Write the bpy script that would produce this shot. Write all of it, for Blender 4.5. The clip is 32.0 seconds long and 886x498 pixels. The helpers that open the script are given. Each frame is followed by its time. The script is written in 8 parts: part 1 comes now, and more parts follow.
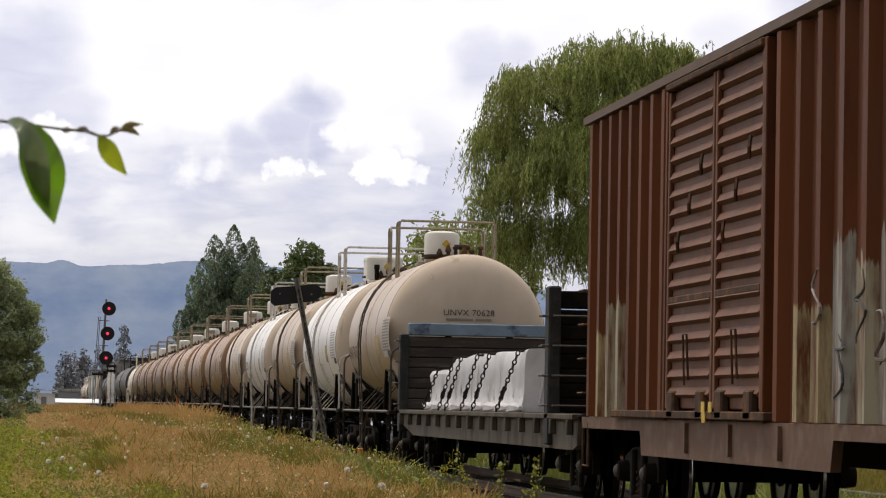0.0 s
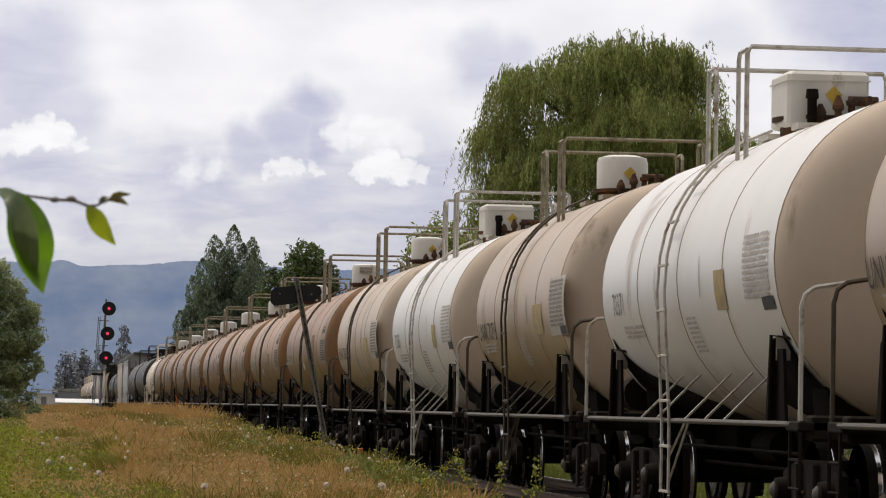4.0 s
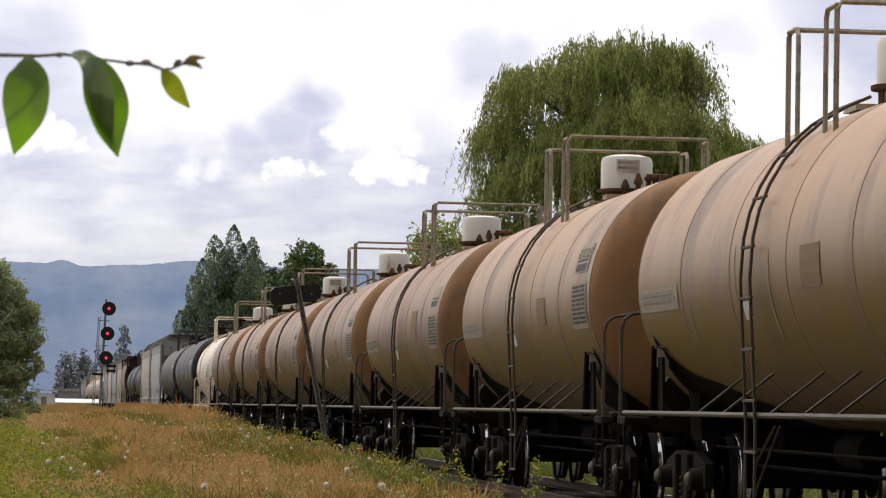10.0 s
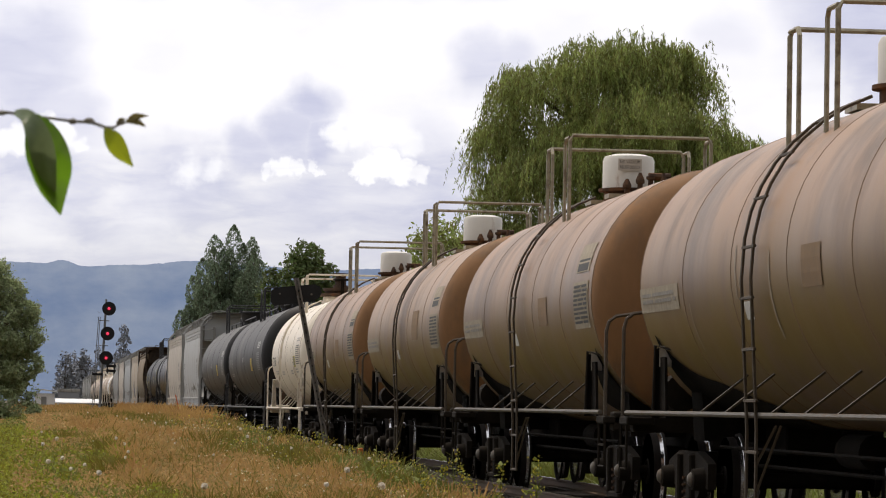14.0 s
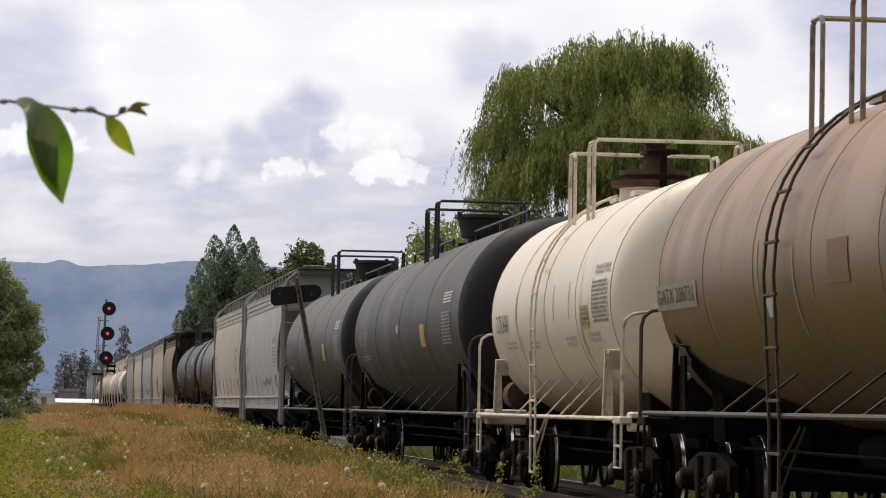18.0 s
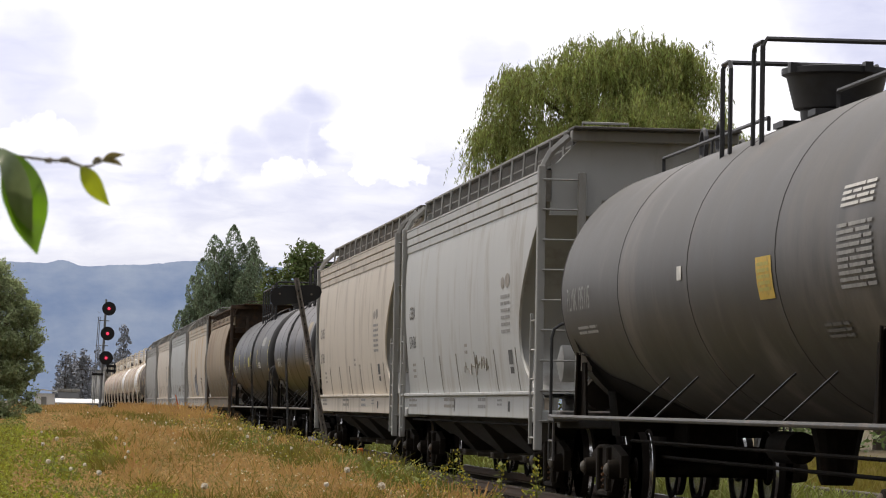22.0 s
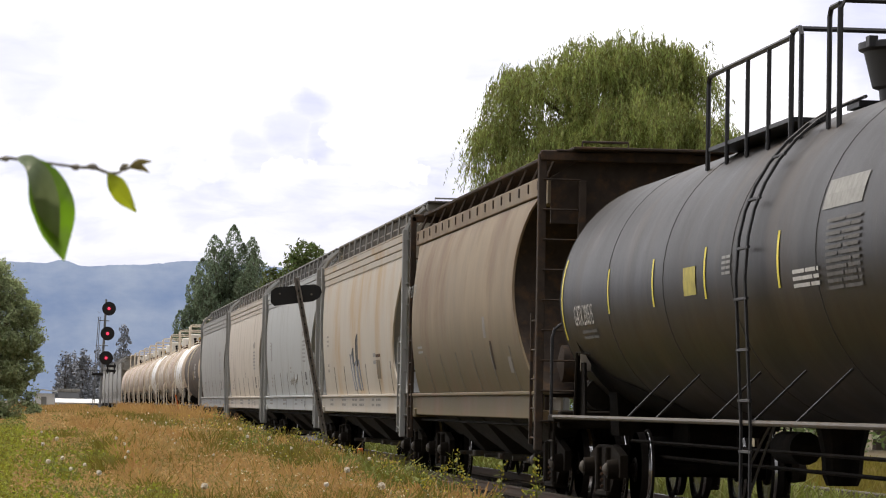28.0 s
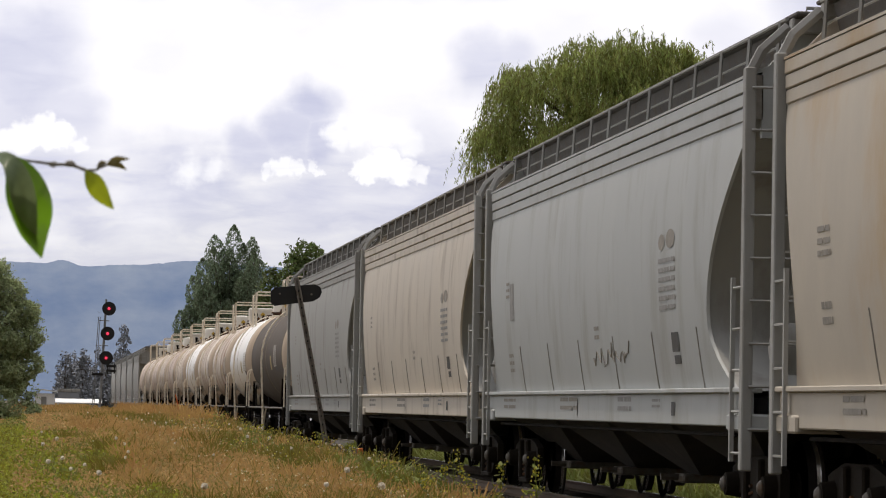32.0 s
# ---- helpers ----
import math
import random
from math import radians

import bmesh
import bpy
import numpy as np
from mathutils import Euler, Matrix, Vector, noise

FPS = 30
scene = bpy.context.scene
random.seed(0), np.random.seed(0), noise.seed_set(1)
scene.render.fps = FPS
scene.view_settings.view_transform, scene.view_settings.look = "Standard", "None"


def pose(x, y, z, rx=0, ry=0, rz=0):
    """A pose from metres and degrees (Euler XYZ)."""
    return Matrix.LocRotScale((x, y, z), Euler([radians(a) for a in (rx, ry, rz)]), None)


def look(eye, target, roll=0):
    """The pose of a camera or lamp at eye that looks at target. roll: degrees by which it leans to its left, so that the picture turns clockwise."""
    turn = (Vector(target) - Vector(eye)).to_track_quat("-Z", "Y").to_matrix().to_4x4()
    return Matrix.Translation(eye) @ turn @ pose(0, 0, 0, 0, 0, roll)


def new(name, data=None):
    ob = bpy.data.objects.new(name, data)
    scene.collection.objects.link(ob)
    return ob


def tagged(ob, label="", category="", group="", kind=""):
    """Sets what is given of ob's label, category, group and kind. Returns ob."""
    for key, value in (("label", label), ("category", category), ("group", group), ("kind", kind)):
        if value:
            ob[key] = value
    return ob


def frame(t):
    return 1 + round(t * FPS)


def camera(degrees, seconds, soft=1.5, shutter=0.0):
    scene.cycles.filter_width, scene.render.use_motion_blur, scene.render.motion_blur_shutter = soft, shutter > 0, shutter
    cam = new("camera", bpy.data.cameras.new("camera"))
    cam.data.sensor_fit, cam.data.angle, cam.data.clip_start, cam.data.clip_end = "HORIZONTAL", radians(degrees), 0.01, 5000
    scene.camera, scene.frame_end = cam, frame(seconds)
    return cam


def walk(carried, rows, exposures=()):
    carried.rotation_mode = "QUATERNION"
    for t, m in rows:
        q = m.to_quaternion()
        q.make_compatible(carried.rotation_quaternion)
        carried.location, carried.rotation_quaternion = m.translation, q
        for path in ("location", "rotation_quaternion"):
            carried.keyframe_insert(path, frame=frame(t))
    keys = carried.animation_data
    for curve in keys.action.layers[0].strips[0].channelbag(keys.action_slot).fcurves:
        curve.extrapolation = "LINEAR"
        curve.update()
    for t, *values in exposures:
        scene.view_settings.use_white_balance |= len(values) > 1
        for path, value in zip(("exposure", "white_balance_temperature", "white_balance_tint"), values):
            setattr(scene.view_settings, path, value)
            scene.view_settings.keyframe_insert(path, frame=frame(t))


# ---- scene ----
cam = camera(14.41, 32.0, soft=1.1)
cam.data.dof.use_dof, cam.data.dof.focus_distance, cam.data.dof.aperture_fstop = True, 75.0, 50.0
EYE = (-7.85, 0.0, 1.15)
YAW, PITCH, ROLL = 6.50, 2.59, 1.03
aim = (EYE[0] + 100 * math.sin(radians(YAW)), 100 * math.cos(radians(YAW)), EYE[2] + 100 * math.tan(radians(PITCH)))
walk(cam, [(0, look(EYE, aim, ROLL)), (32, look(EYE, aim, ROLL))], [(0, -0.22), (1, -0.32), (1.5, -0.46), (2, -0.5), (3, -0.46), (6, -0.38), (8, -0.2), (9, -0.18), (11, -0.22), (14, -0.24), (18, -0.34), (19.5, -0.08), (21, 0.17), (22, 0.0), (23, -0.18), (24, -0.23), (25, -0.15), (28, 0.15), (29, 0.0), (30, -0.13), (31, -0.2), (32, -0.24)])


# ---- light ----
def light_setup():
    sun = new("sun", bpy.data.lights.new("sun", "SUN"))
    sun.data.energy, sun.data.angle, sun.data.color = 2.3, radians(5), (1.0, 0.87, 0.73)
    sun.matrix_basis = look((-21, 40, 89), (0, 0, 0))
    w = bpy.data.worlds.new("sky")
    scene.world = w
    w.use_nodes = True
    nt = w.node_tree
    nt.nodes.clear()
    N, L = nt.nodes.new, nt.links.new
    out, bg, sky = N("ShaderNodeOutputWorld"), N("ShaderNodeBackground"), N("ShaderNodeTexSky")
    sky.sky_type, sky.sun_disc = "NISHITA", False
    sky.sun_elevation, sky.sun_rotation = radians(63), radians(-28)
    co = N("ShaderNodeTexCoord")
    # thin blue sky scaled down, then cloud layers over it
    dim = N("ShaderNodeMix")
    dim.data_type, dim.blend_type = "RGBA", "MULTIPLY"
    dim.inputs[0].default_value = 1
    dim.inputs[7].default_value = (0.11, 0.11, 0.11, 1)
    L(sky.outputs[0], dim.inputs[6])

    def noise_of(scale, detail, rough, vec, stretch=(1, 1, 1.8), dist=0.0):
        m, n = N("ShaderNodeMapping"), N("ShaderNodeTexNoise")
        m.inputs["Scale"].default_value = stretch
        n.inputs["Scale"].default_value, n.inputs["Detail"].default_value = scale, detail
        n.inputs["Roughness"].default_value, n.inputs["Distortion"].default_value = rough, dist
        L(vec, m.inputs[0])
        L(m.outputs[0], n.inputs["Vector"])
        return n.outputs["Fac"]

    def ramp(src, stops):
        r = N("ShaderNodeValToRGB")
        e = r.color_ramp.elements
        while len(e) < len(stops):
            e.new(0.5)
        for el, (p, c) in zip(e, stops):
            el.position, el.color = p, c
        L(src, r.inputs[0])
        return r.outputs[0]

    def mixc(fac, a, b):
        m = N("ShaderNodeMix")
        m.data_type = "RGBA"
        for s, v in ((m.inputs[0], fac), (m.inputs[6], a), (m.inputs[7], b)):
            if isinstance(v, tuple):
                s.default_value = v
            else:
                L(v, s)
        return m.outputs[2]

    def math_of(op, a, b=None):
        m = N("ShaderNodeMath")
        m.operation = op
        m.use_clamp = op == "MULTIPLY_ADD"
        for s, v in ((m.inputs[0], a), (m.inputs[1], b)):
            if v is None:
                continue
            if isinstance(v, (int, float)):
                s.default_value = v
            else:
                L(v, s)
        return m.outputs[0]

    vec = co.outputs["Generated"]
    warp = N("ShaderNodeTexNoise")
    warp.inputs["Scale"].default_value, warp.inputs["Detail"].default_value = 55, 5
    L(vec, warp.inputs["Vector"])
    off = N("ShaderNodeVectorMath")
    off.operation = "SUBTRACT"
    L(warp.outputs["Color"], off.inputs[0])
    off.inputs[1].default_value = (0.5, 0.5, 0.5)
    sc = N("ShaderNodeVectorMath")
    sc.operation = "SCALE"
    sc.inputs[3].default_value = 0.018
    L(off.outputs[0], sc.inputs[0])
    wv = N("ShaderNodeVectorMath")
    L(vec, wv.inputs[0])
    L(sc.outputs[0], wv.inputs[1])
    wvec = wv.outputs[0]

    crisp = N("ShaderNodeTexNoise")
    crisp.inputs["Scale"].default_value, crisp.inputs["Detail"].default_value = 230, 6
    L(vec, crisp.inputs["Vector"])
    coff, csc, cv = N("ShaderNodeVectorMath"), N("ShaderNodeVectorMath"), N("ShaderNodeVectorMath")
    coff.operation, csc.operation = "SUBTRACT", "SCALE"
    coff.inputs[1].default_value, csc.inputs[3].default_value = (0.5, 0.5, 0.5), 0.009
    L(crisp.outputs["Color"], coff.inputs[0])
    L(coff.outputs[0], csc.inputs[0])
    L(vec, cv.inputs[0])
    L(csc.outputs[0], cv.inputs[1])

    def bank(az, el, r, soft, strength, edge):
        """A soft cloud mass round a direction (degrees)."""
        a, e = radians(az), radians(el)
        d, m = N("ShaderNodeVectorMath"), N("ShaderNodeMapRange")
        d.operation = "DISTANCE"
        L(edge, d.inputs[0])
        d.inputs[1].default_value = (math.cos(e) * math.sin(a), math.cos(e) * math.cos(a), math.sin(e))
        m.interpolation_type = "SMOOTHSTEP"
        L(d.outputs["Value"], m.inputs[0])
        m.inputs[1].default_value, m.inputs[2].default_value, m.inputs[4].default_value = radians(r * (1 + soft)), radians(r * (1 - soft)), strength
        return m.outputs[0]

    def biggest(parts):
        o = parts[0]
        for p in parts[1:]:
            o = math_of("MAXIMUM", o, p)
        return o

    wide = noise_of(7, 8, 0.55, vec)
    fine = noise_of(24, 6, 0.5, vec, (1, 1, 2.4))
    layer = noise_of(42, 7, 0.55, vec, (1, 1, 3.4), 0.4)
    grey = (0.98, 0.98, 1.09, 1)
    white = (1.3, 1.28, 1.31, 1)
    base = mixc(ramp(wide, [(0.3, (0.0, 0.0, 0.0, 1)), (0.72, (1, 1, 1, 1))]), mixc(ramp(fine, [(0.36, (0, 0, 0, 1)), (0.62, (1, 1, 1, 1))]), grey, white), white)
    # a lower deck of layered pale lavender cloud
    sp0, deck = N("ShaderNodeSeparateXYZ"), N("ShaderNodeMapRange")
    L(wvec, sp0.inputs[0])
    L(sp0.outputs[2], deck.inputs[0])
    deck.interpolation_type = "SMOOTHSTEP"
    for i, v in enumerate((0.064, 0.082, 1.0, 0.0)):
        deck.inputs[i + 1].default_value = v
    c0 = mixc(deck.outputs[0], base, mixc(ramp(layer, [(0.36, (0, 0, 0, 1)), (0.66, (1, 1, 1, 1))]), (0.85, 0.86, 1.01, 1), (1.12, 1.11, 1.16, 1)))
    dark = biggest([bank(*b, wvec) for b in GREY_BANKS])
    c1 = mixc(dark, c0, mixc(ramp(layer, [(0.3, (0, 0, 0, 1)), (0.75, (1, 1, 1, 1))]), (0.66, 0.68, 0.90, 1), (0.86, 0.87, 1.04, 1)))
    puff = biggest([bank(*b, cv.outputs[0]) for b in WHITE_BANKS])
    c2 = mixc(puff, c1, mixc(ramp(layer, [(0.3, (0, 0, 0, 1)), (0.6, (1, 1, 1, 1))]), (1.16, 1.15, 1.2, 1), (1.35, 1.34, 1.36, 1)))
    clear = math_of("MULTIPLY", ramp(noise_of(3.1, 4, 0.5, vec), [(0.52, (0, 0, 0, 1)), (0.7, (1, 1, 1, 1))]), 0.35)
    c3 = mixc(clear, c2, dim.outputs[2])
    # grey haze low over the horizon
    sp, hz = N("ShaderNodeSeparateXYZ"), N("ShaderNodeMapRange")
    L(vec, sp.inputs[0])
    L(sp.outputs[2], hz.inputs[0])
    for i, v in enumerate((0.038, 0.06, 0.35, 0.0)):
        hz.inputs[i + 1].default_value = v
    c3 = mixc(hz.outputs[0], c3, (0.80, 0.80, 0.87, 1))
    # the cloud cover is brightest round the veiled sun and dims away from it
    ds, fall, tint = N("ShaderNodeVectorMath"), N("ShaderNodeMapRange"), N("ShaderNodeVectorMath")
    ds.operation, tint.operation = "DISTANCE", "SCALE"
    L(vec, ds.inputs[0])
    ds.inputs[1].default_value = (-0.11, 0.44, 0.891)
    fall.interpolation_type = "SMOOTHSTEP"
    L(ds.outputs["Value"], fall.inputs[0])
    for i, v in enumerate((0.95, 1.42, 1.0, 0.19)):
        fall.inputs[i + 1].default_value = v
    L(c3, tint.inputs[0])
    L(fall.outputs[0], tint.inputs[3])
    L(tint.outputs[0], bg.inputs[0])
    bg.inputs[1].default_value = 1.0
    L(bg.outputs[0], out.inputs[0])


# cloud masses: bearing and height in degrees, radius, softness, strength
GREY_BANKS = [(-0.32, 5.48, 0.97, 0.60, 0.75), (0.29, 4.81, 0.55, 0.60, 0.60), (-0.58, 4.65, 0.55, 0.60, 0.50), (4.25, 4.77, 0.42, 0.70, 1.00), (3.98, 4.40, 0.44, 0.60, 0.85), (3.38, 4.18, 0.44, 0.50, 0.70), (4.44, 4.27, 0.33, 0.60, 0.90), (7.10, 5.64, 0.46, 0.70, 0.75), (7.47, 5.83, 0.33, 0.70, 0.60), (13.04, 6.55, 1.11, 0.70, 0.90), (13.60, 5.86, 1.02, 0.70, 0.90), (11.12, 6.17, 0.55, 0.80, 0.40), (2.29, 3.58, 0.55, 0.70, 0.50), (1.74, 3.38, 0.46, 0.70, 0.45), (5.71, 3.46, 0.74, 0.70, 0.40), (4.42, 3.16, 0.55, 0.70, 0.40), (0.09, 3.48, 0.74, 0.70, 0.40), (6.34, 4.26, 0.46, 0.70, 0.40), (12.50, 5.63, 0.55, 0.80, 0.50)]
WHITE_BANKS = [(5.24, 3.85, 0.22, 0.25, 1.00), (5.51, 3.95, 0.28, 0.25, 1.00), (5.79, 3.88, 0.25, 0.25, 1.00), (6.09, 3.81, 0.15, 0.30, 0.90), (5.03, 3.86, 0.12, 0.30, 0.90), (4.76, 4.45, 0.24, 0.40, 0.75), (5.13, 4.51, 0.25, 0.40, 0.75), (5.52, 4.45, 0.22, 0.40, 0.70), (5.89, 4.34, 0.20, 0.50, 0.60), (3.85, 3.88, 0.18, 0.30, 0.90), (4.09, 3.85, 0.13, 0.30, 0.80), (3.63, 3.82, 0.12, 0.40, 0.70), (-0.38, 4.27, 0.26, 0.25, 0.95), (-0.06, 4.37, 0.26, 0.25, 1.00), (0.27, 4.31, 0.20, 0.25, 0.95), (-0.67, 4.17, 0.24, 0.30, 0.90), (0.55, 4.20, 0.13, 0.40, 0.80), (4.35, 3.92, 0.10, 0.40, 0.70), (4.46, 3.85, 0.07, 0.40, 0.70), (2.29, 3.76, 0.24, 0.60, 0.70), (2.75, 3.82, 0.18, 0.60, 0.60), (1.57, 2.96, 0.55, 0.80, 0.45), (-0.17, 2.83, 0.55, 0.80, 0.50), (12.42, 5.08, 0.65, 0.60, 0.60)]
light_setup()


# ---- materials ----
def mat(name, color, rough=0.7, metal=0.0, var=0.25, scale=6.0, dirt=None, dirt_amt=0.0, dirt_scale=1.5, streak=1.0, bump=0.1, bump_scale=60.0,
        spread=0.0, spread_on="Object", trans=0.0, low=None, low_z=(0, 1), spec=0.4):
    """A painted, earthy or leafy surface: two scales of grain, a second colour of dirt, wear or painted shade, relief.
    low: another colour that thins out upwards between two heights, also used to paint in shade and reflections."""
    m = bpy.data.materials.new(name)
    m.use_nodes = True
    nt = m.node_tree
    N, L = nt.nodes.new, nt.links.new
    b = nt.nodes["Principled BSDF"]
    b.inputs["Metallic"].default_value = metal
    b.inputs["Specular IOR Level"].default_value = spec
    co = N("ShaderNodeTexCoord")
    n1, n2, n3 = N("ShaderNodeTexNoise"), N("ShaderNodeTexNoise"), N("ShaderNodeTexNoise")
    mp = N("ShaderNodeMapping")
    mp.inputs["Scale"].default_value = (1, 1, streak)
    L(co.outputs["Object"], mp.inputs[0])
    if spread_on == "Object":
        oi = N("ShaderNodeObjectInfo")
        rnd = oi.outputs["Random"]
        addv = N("ShaderNodeVectorMath")
        L(mp.outputs[0], addv.inputs[0])
        comb = N("ShaderNodeCombineXYZ")
        mul = N("ShaderNodeMath")
        mul.operation = "MULTIPLY"
        mul.inputs[1].default_value = 37.0
        L(rnd, mul.inputs[0])
        for i in range(3):
            L(mul.outputs[0], comb.inputs[i])
        L(comb.outputs[0], addv.inputs[1])
        vec = addv.outputs[0]
    else:
        rnd = N("ShaderNodeNewGeometry").outputs["Random Per Island"]
        vec = mp.outputs[0]
    for n, s, d in ((n1, scale, 6), (n2, dirt_scale, 7), (n3, bump_scale, 4)):
        n.inputs["Scale"].default_value, n.inputs["Detail"].default_value = s, d
        n.inputs["Roughness"].default_value = 0.62
        L(vec, n.inputs["Vector"])
    hsv = N("ShaderNodeHueSaturation")
    hsv.inputs["Color"].default_value = (*color, 1)
    mr = N("ShaderNodeMapRange")
    L(n1.outputs["Fac"], mr.inputs[0])
    mr.inputs[1].default_value, mr.inputs[2].default_value = 0.25, 0.75
    mr.inputs[3].default_value, mr.inputs[4].default_value = 1 - var, 1 + var
    val = mr.outputs[0]
    if spread:
        sm = N("ShaderNodeMapRange")
        L(rnd, sm.inputs[0])
        sm.inputs[3].default_value, sm.inputs[4].default_value = 1 - spread, 1 + spread
        mm = N("ShaderNodeMath")
        mm.operation = "MULTIPLY"
        L(val, mm.inputs[0])
        L(sm.outputs[0], mm.inputs[1])
        val = mm.outputs[0]
        hs = N("ShaderNodeMapRange")
        L(rnd, hs.inputs[0])
        hs.inputs[3].default_value, hs.inputs[4].default_value = 0.5 - spread * 0.06, 0.5 + spread * 0.06
        L(hs.outputs[0], hsv.inputs["Hue"])
    L(val, hsv.inputs["Value"])
    col = hsv.outputs[0]

    def over(fac, base, c):
        x = N("ShaderNodeMix")
        x.data_type = "RGBA"
        L(fac, x.inputs[0])
        L(base, x.inputs[6])
        x.inputs[7].default_value = (*c, 1)
        return x.outputs[2]

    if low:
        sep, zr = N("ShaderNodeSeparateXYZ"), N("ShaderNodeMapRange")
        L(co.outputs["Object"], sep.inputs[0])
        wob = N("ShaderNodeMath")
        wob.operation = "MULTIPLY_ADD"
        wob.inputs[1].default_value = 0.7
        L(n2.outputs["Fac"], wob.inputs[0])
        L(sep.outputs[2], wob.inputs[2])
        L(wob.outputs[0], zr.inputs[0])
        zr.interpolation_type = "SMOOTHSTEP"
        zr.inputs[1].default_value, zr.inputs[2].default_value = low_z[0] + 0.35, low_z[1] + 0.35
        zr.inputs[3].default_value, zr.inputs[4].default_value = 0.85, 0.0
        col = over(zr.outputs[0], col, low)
    if dirt:
        dr = N("ShaderNodeMapRange")
        L(n2.outputs["Fac"], dr.inputs[0])
        dr.inputs[1].default_value, dr.inputs[2].default_value = 0.64 - 0.3 * dirt_amt, 0.74 - 0.14 * dirt_amt
        col = over(dr.outputs[0], col, dirt)
    L(col, b.inputs["Base Color"])
    rr = N("ShaderNodeMapRange")
    L(n1.outputs["Fac"], rr.inputs[0])
    rr.inputs[3].default_value, rr.inputs[4].default_value = max(0.05, rough - 0.12), min(1, rough + 0.12)
    L(rr.outputs[0], b.inputs["Roughness"])
    if bump:
        bp = N("ShaderNodeBump")
        bp.inputs["Strength"].default_value, bp.inputs["Distance"].default_value = bump, 0.02
        L(n3.outputs["Fac"], bp.inputs["Height"])
        L(bp.outputs[0], b.inputs["Normal"])
    if trans:
        tr, ms = N("ShaderNodeBsdfTranslucent"), N("ShaderNodeMixShader")
        L(col, tr.inputs[0])
        ms.inputs[0].default_value = trans
        L(b.outputs[0], ms.inputs[1])
        L(tr.outputs[0], ms.inputs[2])
        L(ms.outputs[0], nt.nodes["Material Output"].inputs[0])
    return m


def glow(name, color, strength):
    m = bpy.data.materials.new(name)
    m.use_nodes = True
    b = m.node_tree.nodes["Principled BSDF"]
    b.inputs["Base Color"].default_value = (*color, 1)
    b.inputs["Emission Color"].default_value = (*color, 1)
    b.inputs["Emission Strength"].default_value = strength
    return m


# both tan paints: low is olive grime with shade and reflected grass painted in
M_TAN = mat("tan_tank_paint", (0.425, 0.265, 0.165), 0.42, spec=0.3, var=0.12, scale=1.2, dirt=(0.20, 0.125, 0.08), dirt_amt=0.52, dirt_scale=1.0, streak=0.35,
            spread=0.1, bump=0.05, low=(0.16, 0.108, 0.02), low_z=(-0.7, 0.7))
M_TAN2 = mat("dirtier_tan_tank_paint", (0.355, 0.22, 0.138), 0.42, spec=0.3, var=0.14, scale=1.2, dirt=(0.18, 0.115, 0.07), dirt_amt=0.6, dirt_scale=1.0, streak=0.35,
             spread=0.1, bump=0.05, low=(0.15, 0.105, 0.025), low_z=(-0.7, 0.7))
# low olive paints the meadow mirrored in the glossy lower barrel
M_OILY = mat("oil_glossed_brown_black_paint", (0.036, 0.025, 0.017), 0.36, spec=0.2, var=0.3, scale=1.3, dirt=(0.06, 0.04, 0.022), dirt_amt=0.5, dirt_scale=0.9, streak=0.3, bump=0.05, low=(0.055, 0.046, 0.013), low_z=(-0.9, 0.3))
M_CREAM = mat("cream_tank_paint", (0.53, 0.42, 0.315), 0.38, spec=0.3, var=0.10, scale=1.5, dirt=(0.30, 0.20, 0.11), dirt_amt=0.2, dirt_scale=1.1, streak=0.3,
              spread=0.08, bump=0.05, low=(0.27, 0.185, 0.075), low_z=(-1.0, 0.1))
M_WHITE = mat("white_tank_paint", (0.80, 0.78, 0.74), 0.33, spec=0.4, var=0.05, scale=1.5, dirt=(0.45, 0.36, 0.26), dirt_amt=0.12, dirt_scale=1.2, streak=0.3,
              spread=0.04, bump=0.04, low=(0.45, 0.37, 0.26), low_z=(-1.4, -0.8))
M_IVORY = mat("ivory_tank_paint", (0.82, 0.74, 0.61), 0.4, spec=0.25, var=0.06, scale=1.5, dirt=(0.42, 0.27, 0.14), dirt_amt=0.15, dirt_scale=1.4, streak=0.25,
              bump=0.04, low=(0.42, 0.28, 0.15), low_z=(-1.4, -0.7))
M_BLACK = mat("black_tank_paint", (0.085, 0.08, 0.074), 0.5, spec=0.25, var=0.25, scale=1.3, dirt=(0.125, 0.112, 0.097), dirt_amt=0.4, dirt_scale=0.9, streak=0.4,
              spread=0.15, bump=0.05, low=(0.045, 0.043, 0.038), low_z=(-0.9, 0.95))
M_OLIVE = mat("oily_dark_tank_paint", (0.021, 0.018, 0.015), 0.42, spec=0.2, var=0.3, scale=1.3, dirt=(0.045, 0.032, 0.019), dirt_amt=0.5, dirt_scale=0.9, streak=0.3,
              spread=0.15, bump=0.06)
# heads are a darker black than the barrels
M_BLACKHEAD = mat("deep_black_head_paint", (0.017, 0.016, 0.016), 0.55, spec=0.2, var=0.3, scale=2, dirt=(0.03, 0.027, 0.024), dirt_amt=0.4, streak=0.4, bump=0.06)
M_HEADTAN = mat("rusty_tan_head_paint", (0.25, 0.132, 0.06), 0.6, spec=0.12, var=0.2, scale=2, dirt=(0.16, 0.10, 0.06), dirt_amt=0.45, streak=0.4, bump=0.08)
M_HEADCREAM = mat("dusty_cream_head_paint", (0.57, 0.465, 0.36), 0.6, spec=0.12, var=0.08, scale=2, dirt=(0.25, 0.19, 0.13), dirt_amt=0.12, streak=0.4, bump=0.08)
